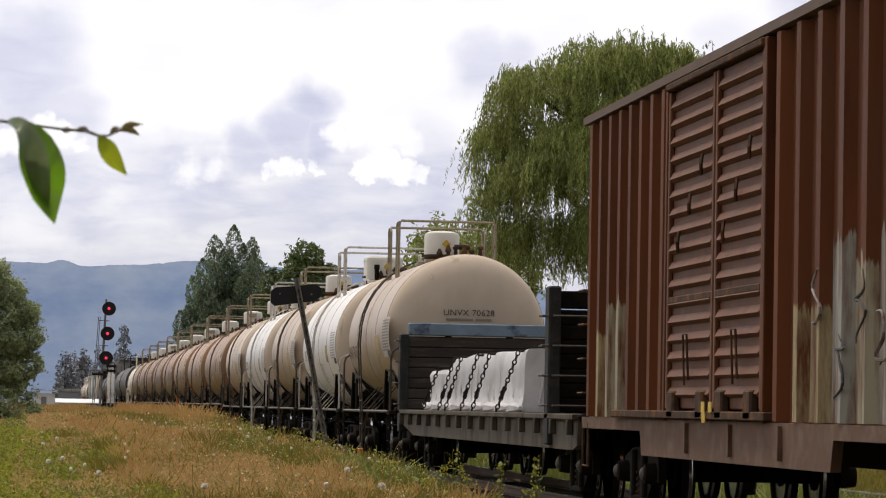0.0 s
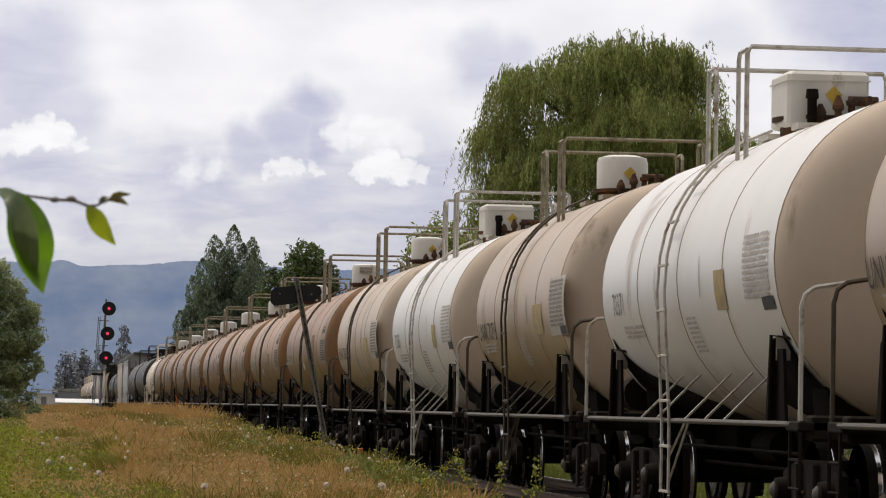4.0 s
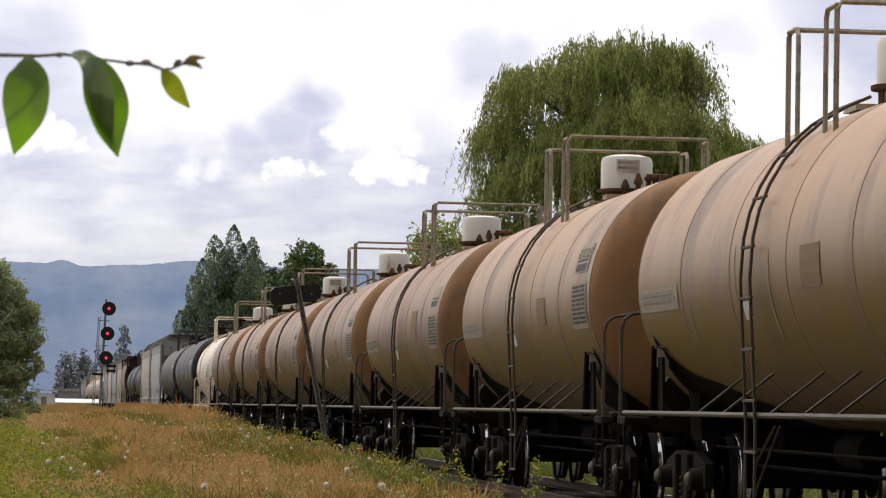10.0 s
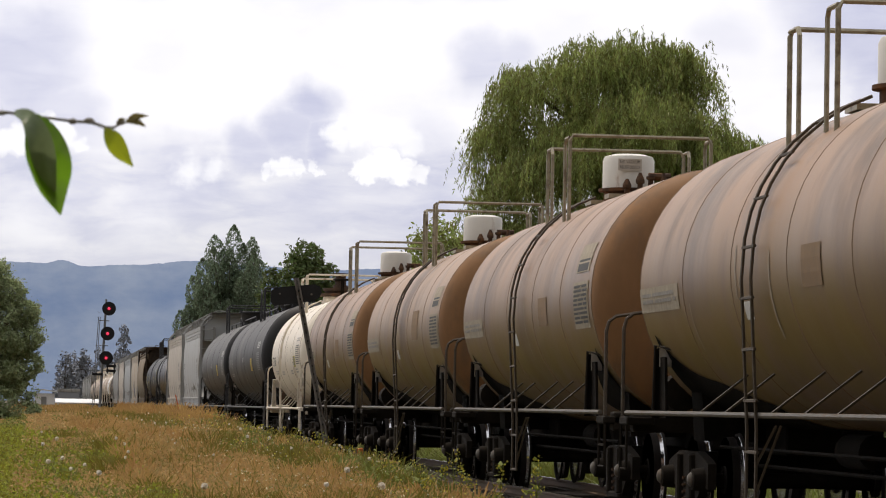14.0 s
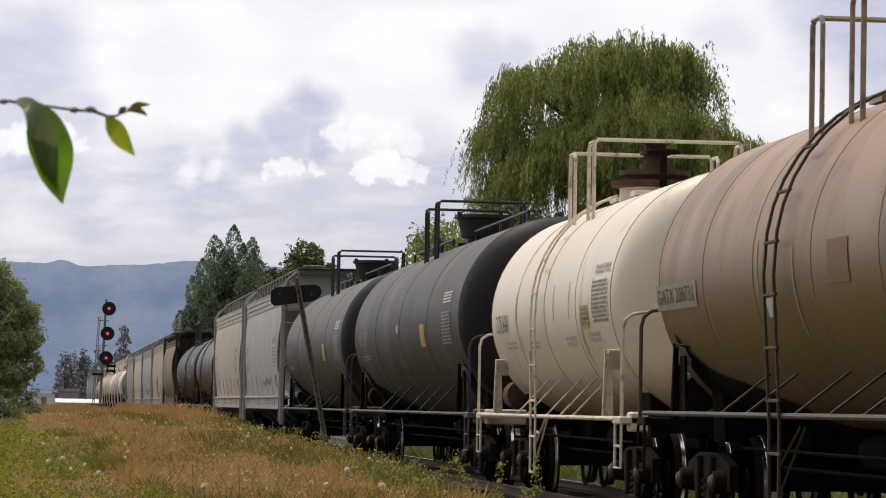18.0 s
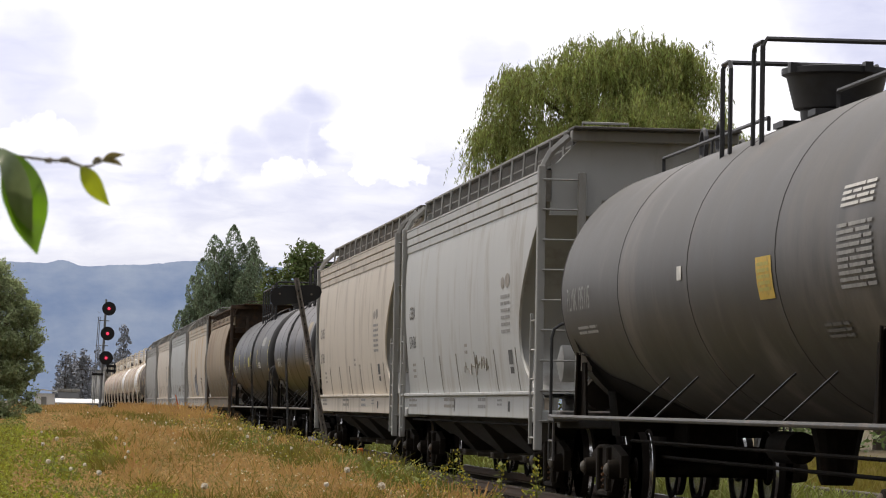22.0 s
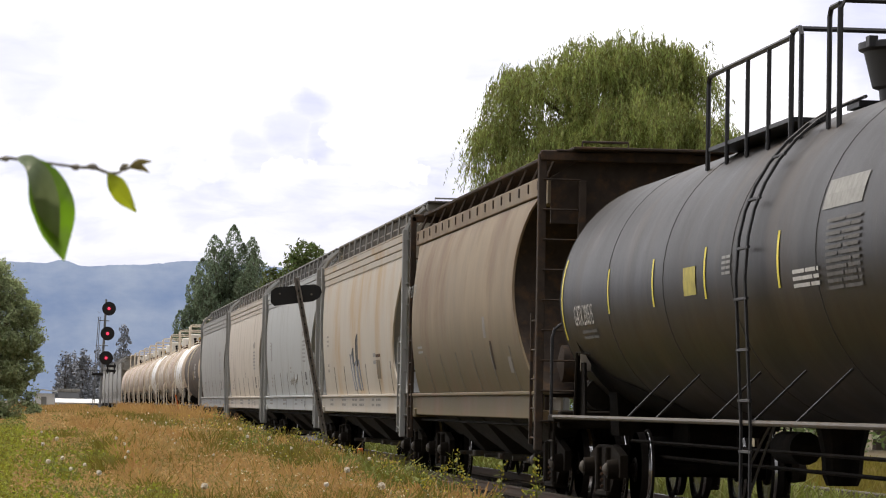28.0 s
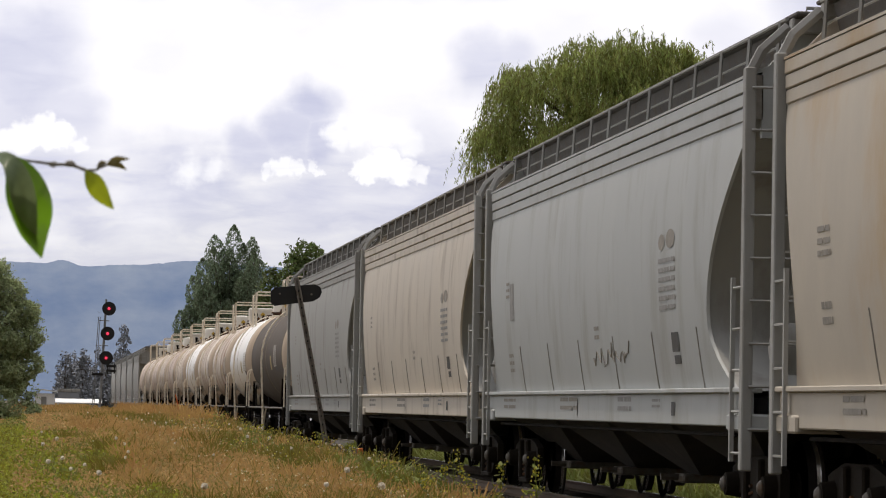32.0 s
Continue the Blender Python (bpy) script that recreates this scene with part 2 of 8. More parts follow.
M_GREYH = mat("grey_hopper_paint", (0.33, 0.33, 0.315), 0.55, spec=0.12, var=0.08, scale=1.2, dirt=(0.25, 0.24, 0.22), dirt_amt=0.4, dirt_scale=1.6, streak=0.3, spread=0.08, bump=0.05)
M_PALEH = mat("pale_hopper_paint", (0.465, 0.472, 0.462), 0.5, spec=0.12, var=0.07, scale=1.2, dirt=(0.34, 0.32, 0.285), dirt_amt=0.4, dirt_scale=1.6, streak=0.3, spread=0.05, bump=0.05)
M_BUFFH = mat("buff_hopper_paint", (0.475, 0.43, 0.36), 0.55, spec=0.12, var=0.1, scale=1.2, dirt=(0.43, 0.315, 0.185), dirt_amt=0.48, dirt_scale=0.42, streak=0.6, bump=0.05)
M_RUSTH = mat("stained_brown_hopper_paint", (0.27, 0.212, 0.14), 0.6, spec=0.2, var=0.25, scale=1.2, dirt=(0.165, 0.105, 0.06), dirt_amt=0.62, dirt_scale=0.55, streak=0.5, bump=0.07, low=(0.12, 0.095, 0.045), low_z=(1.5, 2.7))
M_BOX = mat("boxcar_red_paint", (0.135, 0.043, 0.013), 0.6, spec=0.12, var=0.2, scale=1.5, dirt=(0.075, 0.03, 0.015), dirt_amt=0.4, dirt_scale=2.0, streak=0.1, bump=0.06)
M_FLAKE1 = mat("boxcar_paint_under_cream_spray", (0.12, 0.036, 0.011), 0.6, spec=0.12, var=0.2, scale=2.5, low=(0.43, 0.36, 0.20), low_z=(2.0, 2.06), dirt=(0.115, 0.04, 0.015), dirt_amt=0.72, dirt_scale=5.5, streak=0.16, bump=0.08)
M_FLAKE2 = mat("boxcar_paint_under_silver_spray", (0.12, 0.036, 0.011), 0.55, spec=0.12, var=0.35, scale=4, low=(0.36, 0.36, 0.31), low_z=(2.55, 2.6), dirt=(0.115, 0.04, 0.015), dirt_amt=0.72, dirt_scale=5.5, streak=0.16, bump=0.08)
M_FLAKE3 = mat("boxcar_paint_under_pale_spray", (0.12, 0.036, 0.011), 0.6, spec=0.12, var=0.3, scale=4, low=(0.40, 0.37, 0.26), low_z=(2.3, 2.36), dirt=(0.115, 0.04, 0.015), dirt_amt=0.72, dirt_scale=5.5, streak=0.16, bump=0.08)
M_DOOR = mat("boxcar_door_paint", (0.165, 0.075, 0.042), 0.6, spec=0.12, var=0.2, scale=2, dirt=(0.12, 0.055, 0.035), dirt_amt=0.45, dirt_scale=2.5, streak=0.3, bump=0.06)
M_GRAFS = mat("peeling_silver_paint", (0.36, 0.36, 0.35), 0.6, var=0.3, scale=3, dirt=(0.10, 0.045, 0.03), dirt_amt=0.85, dirt_scale=4.5, streak=0.3, bump=0.1)
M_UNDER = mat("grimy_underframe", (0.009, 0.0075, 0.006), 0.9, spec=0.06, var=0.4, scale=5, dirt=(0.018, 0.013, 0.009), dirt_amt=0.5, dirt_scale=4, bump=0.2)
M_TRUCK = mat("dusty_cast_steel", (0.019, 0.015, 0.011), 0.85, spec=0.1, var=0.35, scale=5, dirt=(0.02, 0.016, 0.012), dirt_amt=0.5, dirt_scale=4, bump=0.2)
M_RUSTY = mat("rust_brown_steel", (0.075, 0.046, 0.03), 0.8, spec=0.12, var=0.3, scale=5, dirt=(0.17, 0.08, 0.035), dirt_amt=0.5, dirt_scale=5, bump=0.2)
M_PIPE = mat("worn_grey_pipe", (0.125, 0.112, 0.095), 0.5, 0.2, spec=0.12, var=0.3, scale=8, dirt=(0.12, 0.08, 0.05), dirt_amt=0.4, dirt_scale=6, bump=0.1)
M_RAILY = mat("dull_olive_handrail", (0.075, 0.056, 0.036), 0.6, 0.1, var=0.3, scale=8, dirt=(0.06, 0.04, 0.025), dirt_amt=0.4, dirt_scale=6, bump=0.1)
# paler copy of the handrail paint, with sunlight on the top railings put in
M_RAILT = mat("worn_sunlit_olive_railing", (0.33, 0.29, 0.20), 0.45, 0.1, var=0.3, scale=8, dirt=(0.14, 0.10, 0.06), dirt_amt=0.4, dirt_scale=6, bump=0.1)
M_RAILK = mat("black_handrail", (0.03, 0.03, 0.032), 0.5, var=0.3, scale=8, bump=0.1)
M_RAILW = mat("ivory_handrail", (0.74, 0.66, 0.53), 0.5, var=0.15, scale=8, dirt=(0.35, 0.22, 0.12), dirt_amt=0.3, dirt_scale=6, bump=0.05)
M_WHEEL = mat("wheel_steel", (0.018, 0.015, 0.013), 0.8, 0.0, spec=0.08, var=0.3, scale=8, bump=0.1)
M_TREAD = mat("polished_wheel_tread", (0.62, 0.62, 0.62), 0.22, 1.0, var=0.1, scale=12, bump=0.03)
M_DOME = mat("white_dome_paint", (0.74, 0.71, 0.64), 0.5, var=0.08, scale=3, dirt=(0.35, 0.22, 0.13), dirt_amt=0.08, dirt_scale=3, streak=0.4, bump=0.05)
M_STENCIL = mat("dark_stencil_paint", (0.06, 0.058, 0.055), 0.7, var=0.3, scale=12, bump=0)
M_STENCILF = mat("faded_grey_stencil_paint", (0.25, 0.23, 0.20), 0.7, var=0.3, scale=12, bump=0)
M_STENCILW = mat("white_stencil_paint", (0.62, 0.61, 0.57), 0.7, var=0.2, scale=12, bump=0)
M_YELLOW = mat("yellow_sign_paint", (0.62, 0.42, 0.06), 0.6, var=0.2, scale=9, dirt=(0.35, 0.25, 0.08), dirt_amt=0.3, dirt_scale=8, bump=0)
M_TARP = mat("white_plastic_wrap", (0.74, 0.72, 0.71), 0.35, var=0.1, scale=2.5, dirt=(0.55, 0.52, 0.50), dirt_amt=0.5, dirt_scale=1.5, bump=0.25, bump_scale=9, trans=0.2)
M_TIMBER = mat("dark_weathered_timber", (0.05, 0.04, 0.033), 0.85, var=0.35, scale=7, streak=8, dirt=(0.09, 0.07, 0.05), dirt_amt=0.4, spread=0.3, bump=0.3)
M_BLUE = mat("chipped_blue_paint", (0.19, 0.25, 0.32), 0.6, spec=0.12, var=0.2, scale=3, dirt=(0.03, 0.038, 0.075), dirt_amt=0.45, dirt_scale=3.2, bump=0.1)
M_GREYBLUE = mat("grey_blue_steel", (0.03, 0.032, 0.031), 0.6, spec=0.12, var=0.25, scale=4, dirt=(0.07, 0.05, 0.04), dirt_amt=0.4, dirt_scale=4, bump=0.1)
M_FLATSIDE = mat("grey_flatcar_paint", (0.11, 0.094, 0.07), 0.7, spec=0.12, var=0.2, scale=3, dirt=(0.05, 0.034, 0.022), dirt_amt=0.5, dirt_scale=2, streak=0.3, bump=0.1)
M_CHAIN = mat("black_chain_steel", (0.02, 0.018, 0.017), 0.5, 0.6, var=0.3, bump=0)
M_DARK = mat("black_rubber", (0.015, 0.015, 0.016), 0.6, bump=0)
M_SOIL = mat("dry_soil", (0.08, 0.056, 0.02), 0.95, var=0.3, scale=0.8, dirt=(0.075, 0.075, 0.025), dirt_amt=0.55, dirt_scale=0.25, bump=0.5, bump_scale=14)
M_BALLAST = mat("crushed_ballast", (0.05, 0.043, 0.035), 0.9, var=0.4, scale=14, dirt=(0.038, 0.03, 0.022), dirt_amt=0.5, dirt_scale=3, bump=0.9, bump_scale=18)
M_STONE = mat("ballast_stone", (0.055, 0.048, 0.04), 0.9, var=0.25, scale=14, spread=0.4, spread_on="Island", bump=0.2)
M_GRAVEL = mat("lane_gravel", (0.10, 0.088, 0.062), 0.95, var=0.3, scale=9, dirt=(0.085, 0.08, 0.04), dirt_amt=0.5, dirt_scale=1.5, bump=0.6, bump_scale=25)
M_TIE = mat("creosoted_tie", (0.06, 0.045, 0.035), 0.9, var=0.3, scale=9, spread=0.25, bump=0.3)
M_RAIL = mat("rail_steel", (0.13, 0.085, 0.06), 0.6, 0.5, var=0.25, scale=6, bump=0.1)
M_RAILTOP = mat("polished_rail_head", (0.55, 0.53, 0.50), 0.25, 1.0, var=0.1, scale=6, bump=0.03)
M_DRY = mat("dry_grass", (0.50, 0.315, 0.118), 0.85, var=0.2, scale=0.5, spread=0.14, spread_on="Island", bump=0, trans=0.3, dirt=(0.47, 0.25, 0.095), dirt_amt=0.5, dirt_scale=0.35)
M_GREEN = mat("green_grass", (0.205, 0.172, 0.03), 0.8, var=0.2, scale=0.5, dirt=(0.27, 0.215, 0.06), dirt_amt=0.5, dirt_scale=0.5, spread=0.18, spread_on="Island", bump=0, trans=0.35)
M_WEED = mat("weed_leaf", (0.19, 0.21, 0.042), 0.75, var=0.2, scale=1, spread=0.3, spread_on="Island", bump=0, trans=0.3)
M_LUSH = mat("lush_grass", (0.28, 0.28, 0.034), 0.8, var=0.2, scale=0.5, spread=0.4, spread_on="Island", bump=0, trans=0.4)
M_BLOOM = mat("yellow_weed_flower", (0.65, 0.55, 0.06), 0.7, spread=0.2, spread_on="Island", bump=0)
M_SEED = mat("white_seed_head", (0.85, 0.80, 0.71), 0.9, var=0.15, scale=30, bump=0.3, trans=0.55)
M_PANICLE = mat("grass_panicle", (0.52, 0.33, 0.135), 0.9, var=0.25, scale=1.5, spread=0.1, spread_on="Island", bump=0, trans=0.35, dirt=(0.33, 0.28, 0.11), dirt_amt=0.5, dirt_scale=1.1)
M_FLECK = mat("pale_weed_flower", (0.75, 0.72, 0.50), 0.8, spread=0.25, spread_on="Island", bump=0, trans=0.3)
M_WILLOW = mat("willow_leaf", (0.285, 0.315, 0.095), 0.55, var=0.45, scale=0.55, spread=0.5, spread_on="Island", bump=0, trans=0.45)
M_POPLAR = mat("poplar_leaf", (0.215, 0.27, 0.17), 0.6, var=0.15, scale=0.3, spread=0.5, spread_on="Island", bump=0, trans=0.25)
M_MAPLE = mat("maple_leaf", (0.14, 0.18, 0.06), 0.6, var=0.15, scale=0.3, spread=0.5, spread_on="Island", bump=0, trans=0.3)
M_BUSH = mat("olive_bush_leaf", (0.35, 0.40, 0.21), 0.65, var=0.15, scale=0.4, spread=0.3, spread_on="Island", bump=0, trans=0.35)
M_BARK = mat("grey_brown_bark", (0.10, 0.08, 0.06), 0.9, var=0.3, scale=4, streak=0.2, bump=0.5, bump_scale=12)
# the grey-green blotches paint in the leaf's shaded parts
M_LEAF = mat("fresh_leaf", (0.145, 0.29, 0.015), 0.45, var=0.15, scale=14, bump=0.1, bump_scale=80, trans=0.68, dirt=(0.11, 0.145, 0.06), dirt_amt=0.55, dirt_scale=13)
M_LEAFY = mat("young_yellow_green_leaf", (0.36, 0.42, 0.02), 0.45, var=0.15, scale=14, bump=0.1, bump_scale=80, trans=0.7)
M_LEAFTOP = mat("greyish_leaf_upper_side", (0.19, 0.245, 0.12), 0.38, var=0.25, scale=30, bump=0.1, bump_scale=80, trans=0.4)
M_BUD = mat("brownish_bud_scale", (0.19, 0.16, 0.055), 0.6, var=0.2, scale=20, bump=0.1, trans=0.3)
M_TWIG = mat("twig_bark", (0.24, 0.22, 0.18), 0.8, bump=0.2)
M_POST = mat("weathered_grey_post", (0.17, 0.15, 0.13), 0.8, var=0.25, scale=9, dirt=(0.08, 0.06, 0.05), dirt_amt=0.4, dirt_scale=5, bump=0.2)
M_SIGNAL = mat("black_signal_paint", (0.012, 0.012, 0.013), 0.5, bump=0)
M_MAST = mat("aluminium_mast_paint", (0.24, 0.25, 0.26), 0.5, 0.3, bump=0.05)
M_REDGLOW = glow("red_signal_lens", (1.0, 0.05, 0.12), 1.1)
M_LENS = glow("dark_red_lens_rim", (0.10, 0.004, 0.01), 0.3)
M_ORANGE = mat("orange_stake_paint", (0.55, 0.13, 0.03), 0.7, bump=0)
M_SHED = mat("white_shed_paint", (0.85, 0.85, 0.84), 0.5, var=0.06, scale=3, bump=0.05)
# bluish grey has the distance haze mixed into the foliage colour
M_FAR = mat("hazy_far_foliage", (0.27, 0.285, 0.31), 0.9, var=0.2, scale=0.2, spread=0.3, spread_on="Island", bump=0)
M_SEAMTAN = mat("grimy_tan_seam", (0.21, 0.14, 0.085), 0.7, var=0.2, scale=5, bump=0)
M_SEAMDARK = mat("grimy_black_seam", (0.03, 0.028, 0.026), 0.7, var=0.2, scale=5, bump=0)
M_SEAMPALE = mat("grimy_cream_seam", (0.33, 0.26, 0.18), 0.7, var=0.2, scale=5, bump=0)
M_TANPATCH = mat("painted_over_brown_patch", (0.22, 0.14, 0.07), 0.7, var=0.2, scale=7, bump=0)
M_BLUEH = mat("cool_white_hopper_paint", (0.40, 0.415, 0.41), 0.5, spec=0.12, var=0.07, scale=1.2, dirt=(0.33, 0.33, 0.31), dirt_amt=0.4, dirt_scale=1.6, streak=0.3, bump=0.05)
M_CREAMH = mat("warm_cream_hopper_paint", (0.54, 0.485, 0.41), 0.5, spec=0.12, var=0.07, scale=1.2, dirt=(0.36, 0.31, 0.25), dirt_amt=0.4, dirt_scale=1.6, streak=0.3, bump=0.05)
M_PINK = mat("pinkish_cream_tank_paint", (0.58, 0.48, 0.41), 0.5, spec=0.12, var=0.12, scale=1.5, dirt=(0.26, 0.18, 0.13), dirt_amt=0.65, dirt_scale=1.2, streak=0.2, spread=0.1, bump=0.04, low=(0.26, 0.19, 0.13), low_z=(-1.2, -0.3))
M_LABEL = mat("white_data_label", (0.55, 0.50, 0.43), 0.6, var=0.15, scale=4, dirt=(0.38, 0.31, 0.22), dirt_amt=0.4, dirt_scale=3, bump=0)
M_YELLOWF = mat("faded_yellow_label", (0.44, 0.34, 0.16), 0.7, var=0.2, scale=6, dirt=(0.36, 0.27, 0.15), dirt_amt=0.5, dirt_scale=5, bump=0)


# ---- mesh tools ----
class Geo:
    """Collects boxes, tubes, lathes and sheets into one mesh."""

    def __init__(self):
        self.v, self.f = [], []

    def add(self, verts, faces):
        o = len(self.v)
        self.v += [tuple(p) for p in verts]
        self.f += [tuple(i + o for i in q) for q in faces]
        return self

    def box(self, x0, x1, y0, y1, z0, z1, c=0.0):
        """A box with its upright and long edges chamfered by c."""
        if c <= 0:
            return self.add([(x, y, z) for x in (x0, x1) for y in (y0, y1) for z in (z0, z1)],
                            [(0, 1, 3, 2), (4, 6, 7, 5), (0, 4, 5, 1), (2, 3, 7, 6), (0, 2, 6, 4), (1, 5, 7, 3)])
        rings = []
        for z, i in ((z0, c), (z0 + c, 0), (z1 - c, 0), (z1, c)):
            a, b, e, d = x0 + i, x1 - i, y0 + i, y1 - i
            rings.append([(a + c, e, z), (b - c, e, z), (b, e + c, z), (b, d - c, z), (b - c, d, z), (a + c, d, z), (a, d - c, z), (a, e + c, z)])
        vs = [p for r in rings for p in r]
        fs = [(k * 8 + i, k * 8 + (i + 1) % 8, k * 8 + 8 + (i + 1) % 8, k * 8 + 8 + i) for k in range(3) for i in range(8)]
        return self.add(vs, fs + [tuple(range(7, -1, -1)), tuple(range(24, 32))])

    def tube(self, path, r, n=6, closed=False):
        """A round bar along a path; r may be one radius or one for each point."""
        path = [Vector(p) for p in path]
        rs = r if isinstance(r, (list, tuple)) else [r] * len(path)
        vs, up = [], None
        for i, p in enumerate(path):
            a, b = path[max(i - 1, 0)], path[min(i + 1, len(path) - 1)]
            d = (b - a).normalized()
            if up is None:
                up = Vector((0, 0, 1)) if abs(d.z) < 0.9 else Vector((1, 0, 0))
            s = d.cross(up).normalized()
            up = s.cross(d).normalized()
            for k in range(n):
                t = 2 * math.pi * k / n
                vs.append(p + (s * math.cos(t) + up * math.sin(t)) * rs[i])
        m = len(path)
        fs = [(i * n + k, i * n + (k + 1) % n, (i + 1) * n + (k + 1) % n, (i + 1) * n + k) for i in range(m - 1) for k in range(n)]
        return self.add(vs, fs + [tuple(range(n - 1, -1, -1)), tuple(range((m - 1) * n, m * n))])

    def lathe(self, profile, n=32, axis="y", at=(0, 0, 0)):
        """Turns (position along the axis, radius) pairs about the axis."""
        vs = []
        for h, r in profile:
            for k in range(n):
                t = 2 * math.pi * k / n
                a, b = math.cos(t) * r, math.sin(t) * r
                p = {"y": (a, h, b), "z": (a, b, h), "x": (h, a, b)}[axis]
                vs.append((p[0] + at[0], p[1] + at[1], p[2] + at[2]))
        m = len(profile)
        fs = [(i * n + k, i * n + (k + 1) % n, (i + 1) * n + (k + 1) % n, (i + 1) * n + k) for i in range(m - 1) for k in range(n)]
        return self.add(vs, fs + [tuple(range(n - 1, -1, -1)), tuple(range((m - 1) * n, m * n))])

    def extrude(self, outline, axis, a, b):
        """A prism: an outline in the two other axes between a and b."""
        n = len(outline)
        mk = {"y": lambda u, w, h: (u, h, w), "x": lambda u, w, h: (h, u, w), "z": lambda u, w, h: (u, w, h)}[axis]
        vs = [mk(u, w, h) for h in (a, b) for u, w in outline]
        fs = [(i, (i + 1) % n, n + (i + 1) % n, n + i) for i in range(n)]
        return self.add(vs, fs + [tuple(range(n - 1, -1, -1)), tuple(range(n, 2 * n))])

    def sheet(self, rows):
        """A skin through rows of points."""
        n = len(rows[0])
        vs = [p for r in rows for p in r]
        return self.add(vs, [(i * n + k, i * n + k + 1, (i + 1) * n + k + 1, (i + 1) * n + k) for i in range(len(rows) - 1) for k in range(n - 1)])

    def mesh(self, name, material, smooth=False):
        me = bpy.data.meshes.new(name)
        me.from_pydata(self.v, [], self.f)
        me.materials.append(material)
        bm = bmesh.new()
        bm.from_mesh(me)
        bmesh.ops.recalc_face_normals(bm, faces=bm.faces)
        bm.to_mesh(me)
        bm.free()
        if smooth:
            me.shade_smooth()
            me.set_sharp_from_angle(angle=radians(38))
        me.update()
        return me


def part(name, geo, material, parent=None, label="", smooth=False, kind=""):
    """One mesh object under a thing or a part."""
    me = geo.mesh(name, material, smooth) if isinstance(geo, Geo) else geo
    ob = new(name, me)
    ob.parent = parent
    return tagged(ob, label, kind=kind)


def thing(name, label, category, group="", at=None):
    e = new(name)
    e.empty_display_size = 0.3
    if at is not None:
        e.matrix_basis = at
    return tagged(e, label, category, group)


def mesh_of_quads(name, pts, material):
    """Many small triangles or quads from one numpy array (count, corners, 3)."""
    n, k = pts.shape[:2]
    me = bpy.data.meshes.new(name)
    me.vertices.add(n * k)
    me.vertices.foreach_set("co", pts.astype(np.float32).ravel())
    me.loops.add(n * k)
    me.loops.foreach_set("vertex_index", np.arange(n * k, dtype=np.int32))
    me.polygons.add(n)
    me.polygons.foreach_set("loop_start", np.arange(0, n * k, k, dtype=np.int32))
    me.materials.append(material)
    me.update(calc_edges=True)
    return me


def blades(name, pts, material, parent=None, kind="stuff"):
    ob = new(name, mesh_of_quads(name, pts, material))
    ob.parent = parent
    return tagged(ob, kind=kind)


# ---- lettering, laid on a flat side or bent round a barrel ----
def letters(text, height, width=None):
    """Flat outlines of a text as vertices and faces, centred."""
    cu = bpy.data.curves.new("lettering", "FONT")
    cu.body, cu.size, cu.align_x, cu.align_y = text, height * 1.38, "CENTER", "CENTER"
    cu.resolution_u = 2
    ob = new("lettering", cu)
    bpy.context.view_layer.update()
    me = bpy.data.meshes.new_from_object(ob)
    co = np.array([v.co[:] for v in me.vertices])
    fs = [tuple(p.vertices) for p in me.polygons]
    bpy.data.objects.remove(ob)
    bpy.data.curves.remove(cu)
    bpy.data.meshes.remove(me)
    if width:
        co[:, 0] *= width / (co[:, 0].max() - co[:, 0].min())
    return co, fs


def bars(w, h, rows, seed=0, gap=0.45):
    """Lines of unreadable writing as plain bars."""
    rng = random.Random(seed)
    co, fs = [], []
    for i in range(rows):
        z1 = h / 2 - i * h / rows
        z0 = z1 - h / rows * (1 - gap)
        x = -w / 2
        while x < w / 2 - 0.03:
            l = min(rng.uniform(0.25, 0.8) * w, w / 2 - x)
            o = len(co)
            co += [(x, z0, 0), (x + l, z0, 0), (x + l, z1, 0), (x, z1, 0)]
            fs.append((o, o + 1, o + 2, o + 3))
            x += l + 0.05 * w
    return np.array(co), fs


def block(w, h):
    return np.array([(-w / 2, -h / 2, 0), (w / 2, -h / 2, 0), (w / 2, h / 2, 0), (-w / 2, h / 2, 0)]), [(0, 1, 2, 3)]


def on_barrel(shape, y, ang, R, lift=0.006):
    """Bends a flat shape round a barrel along y; ang in degrees above level, on the side of -x; it reads towards -y."""
    co, fs = shape
    g = Geo()
    if len(co) == 4 and len(fs) == 1:
        w, h = co[1][0] - co[0][0], co[2][1] - co[1][1]
        n = max(2, int(abs(h) / 0.12))
        rows = [[(co[0][0] + w * i, co[0][1] + h * k / n) for k in range(n + 1)] for i in (0, 1)]
        vs = [p for r in rows for p in r]
        co, fs = vs, [(k, n + 1 + k, n + 2 + k, k + 1) for k in range(n)]
    out = []
    for p in co:
        t = radians(ang) + p[1] / R
        out.append((-(R + lift) * math.cos(t), y - p[0], (R + lift) * math.sin(t)))
    return g.add(out, fs)


def oval(w, h):
    return np.array([(w / 2 * math.cos(t), h / 2 * math.sin(t), 0) for t in [k * math.pi / 8 for k in range(16)]]), [tuple(range(16))]


def on_curve(shape, side, y, z, lift=0.005):
    """Lays a flat shape on a side whose distance out is side(height)."""
    co, fs = shape
    if len(co) == 4 and len(fs) == 1:
        n = max(1, int(abs(co[2][1] - co[1][1]) / 0.06))
        co, fs = [(co[i][0], co[0][1] + (co[2][1] - co[0][1]) * k / n) for i in (0, 1) for k in range(n + 1)], [(k, n + 1 + k, n + 2 + k, k + 1) for k in range(n)]
    return Geo().add([(-(side(z + p[1]) + lift), y - p[0], z + p[1]) for p in co], fs)


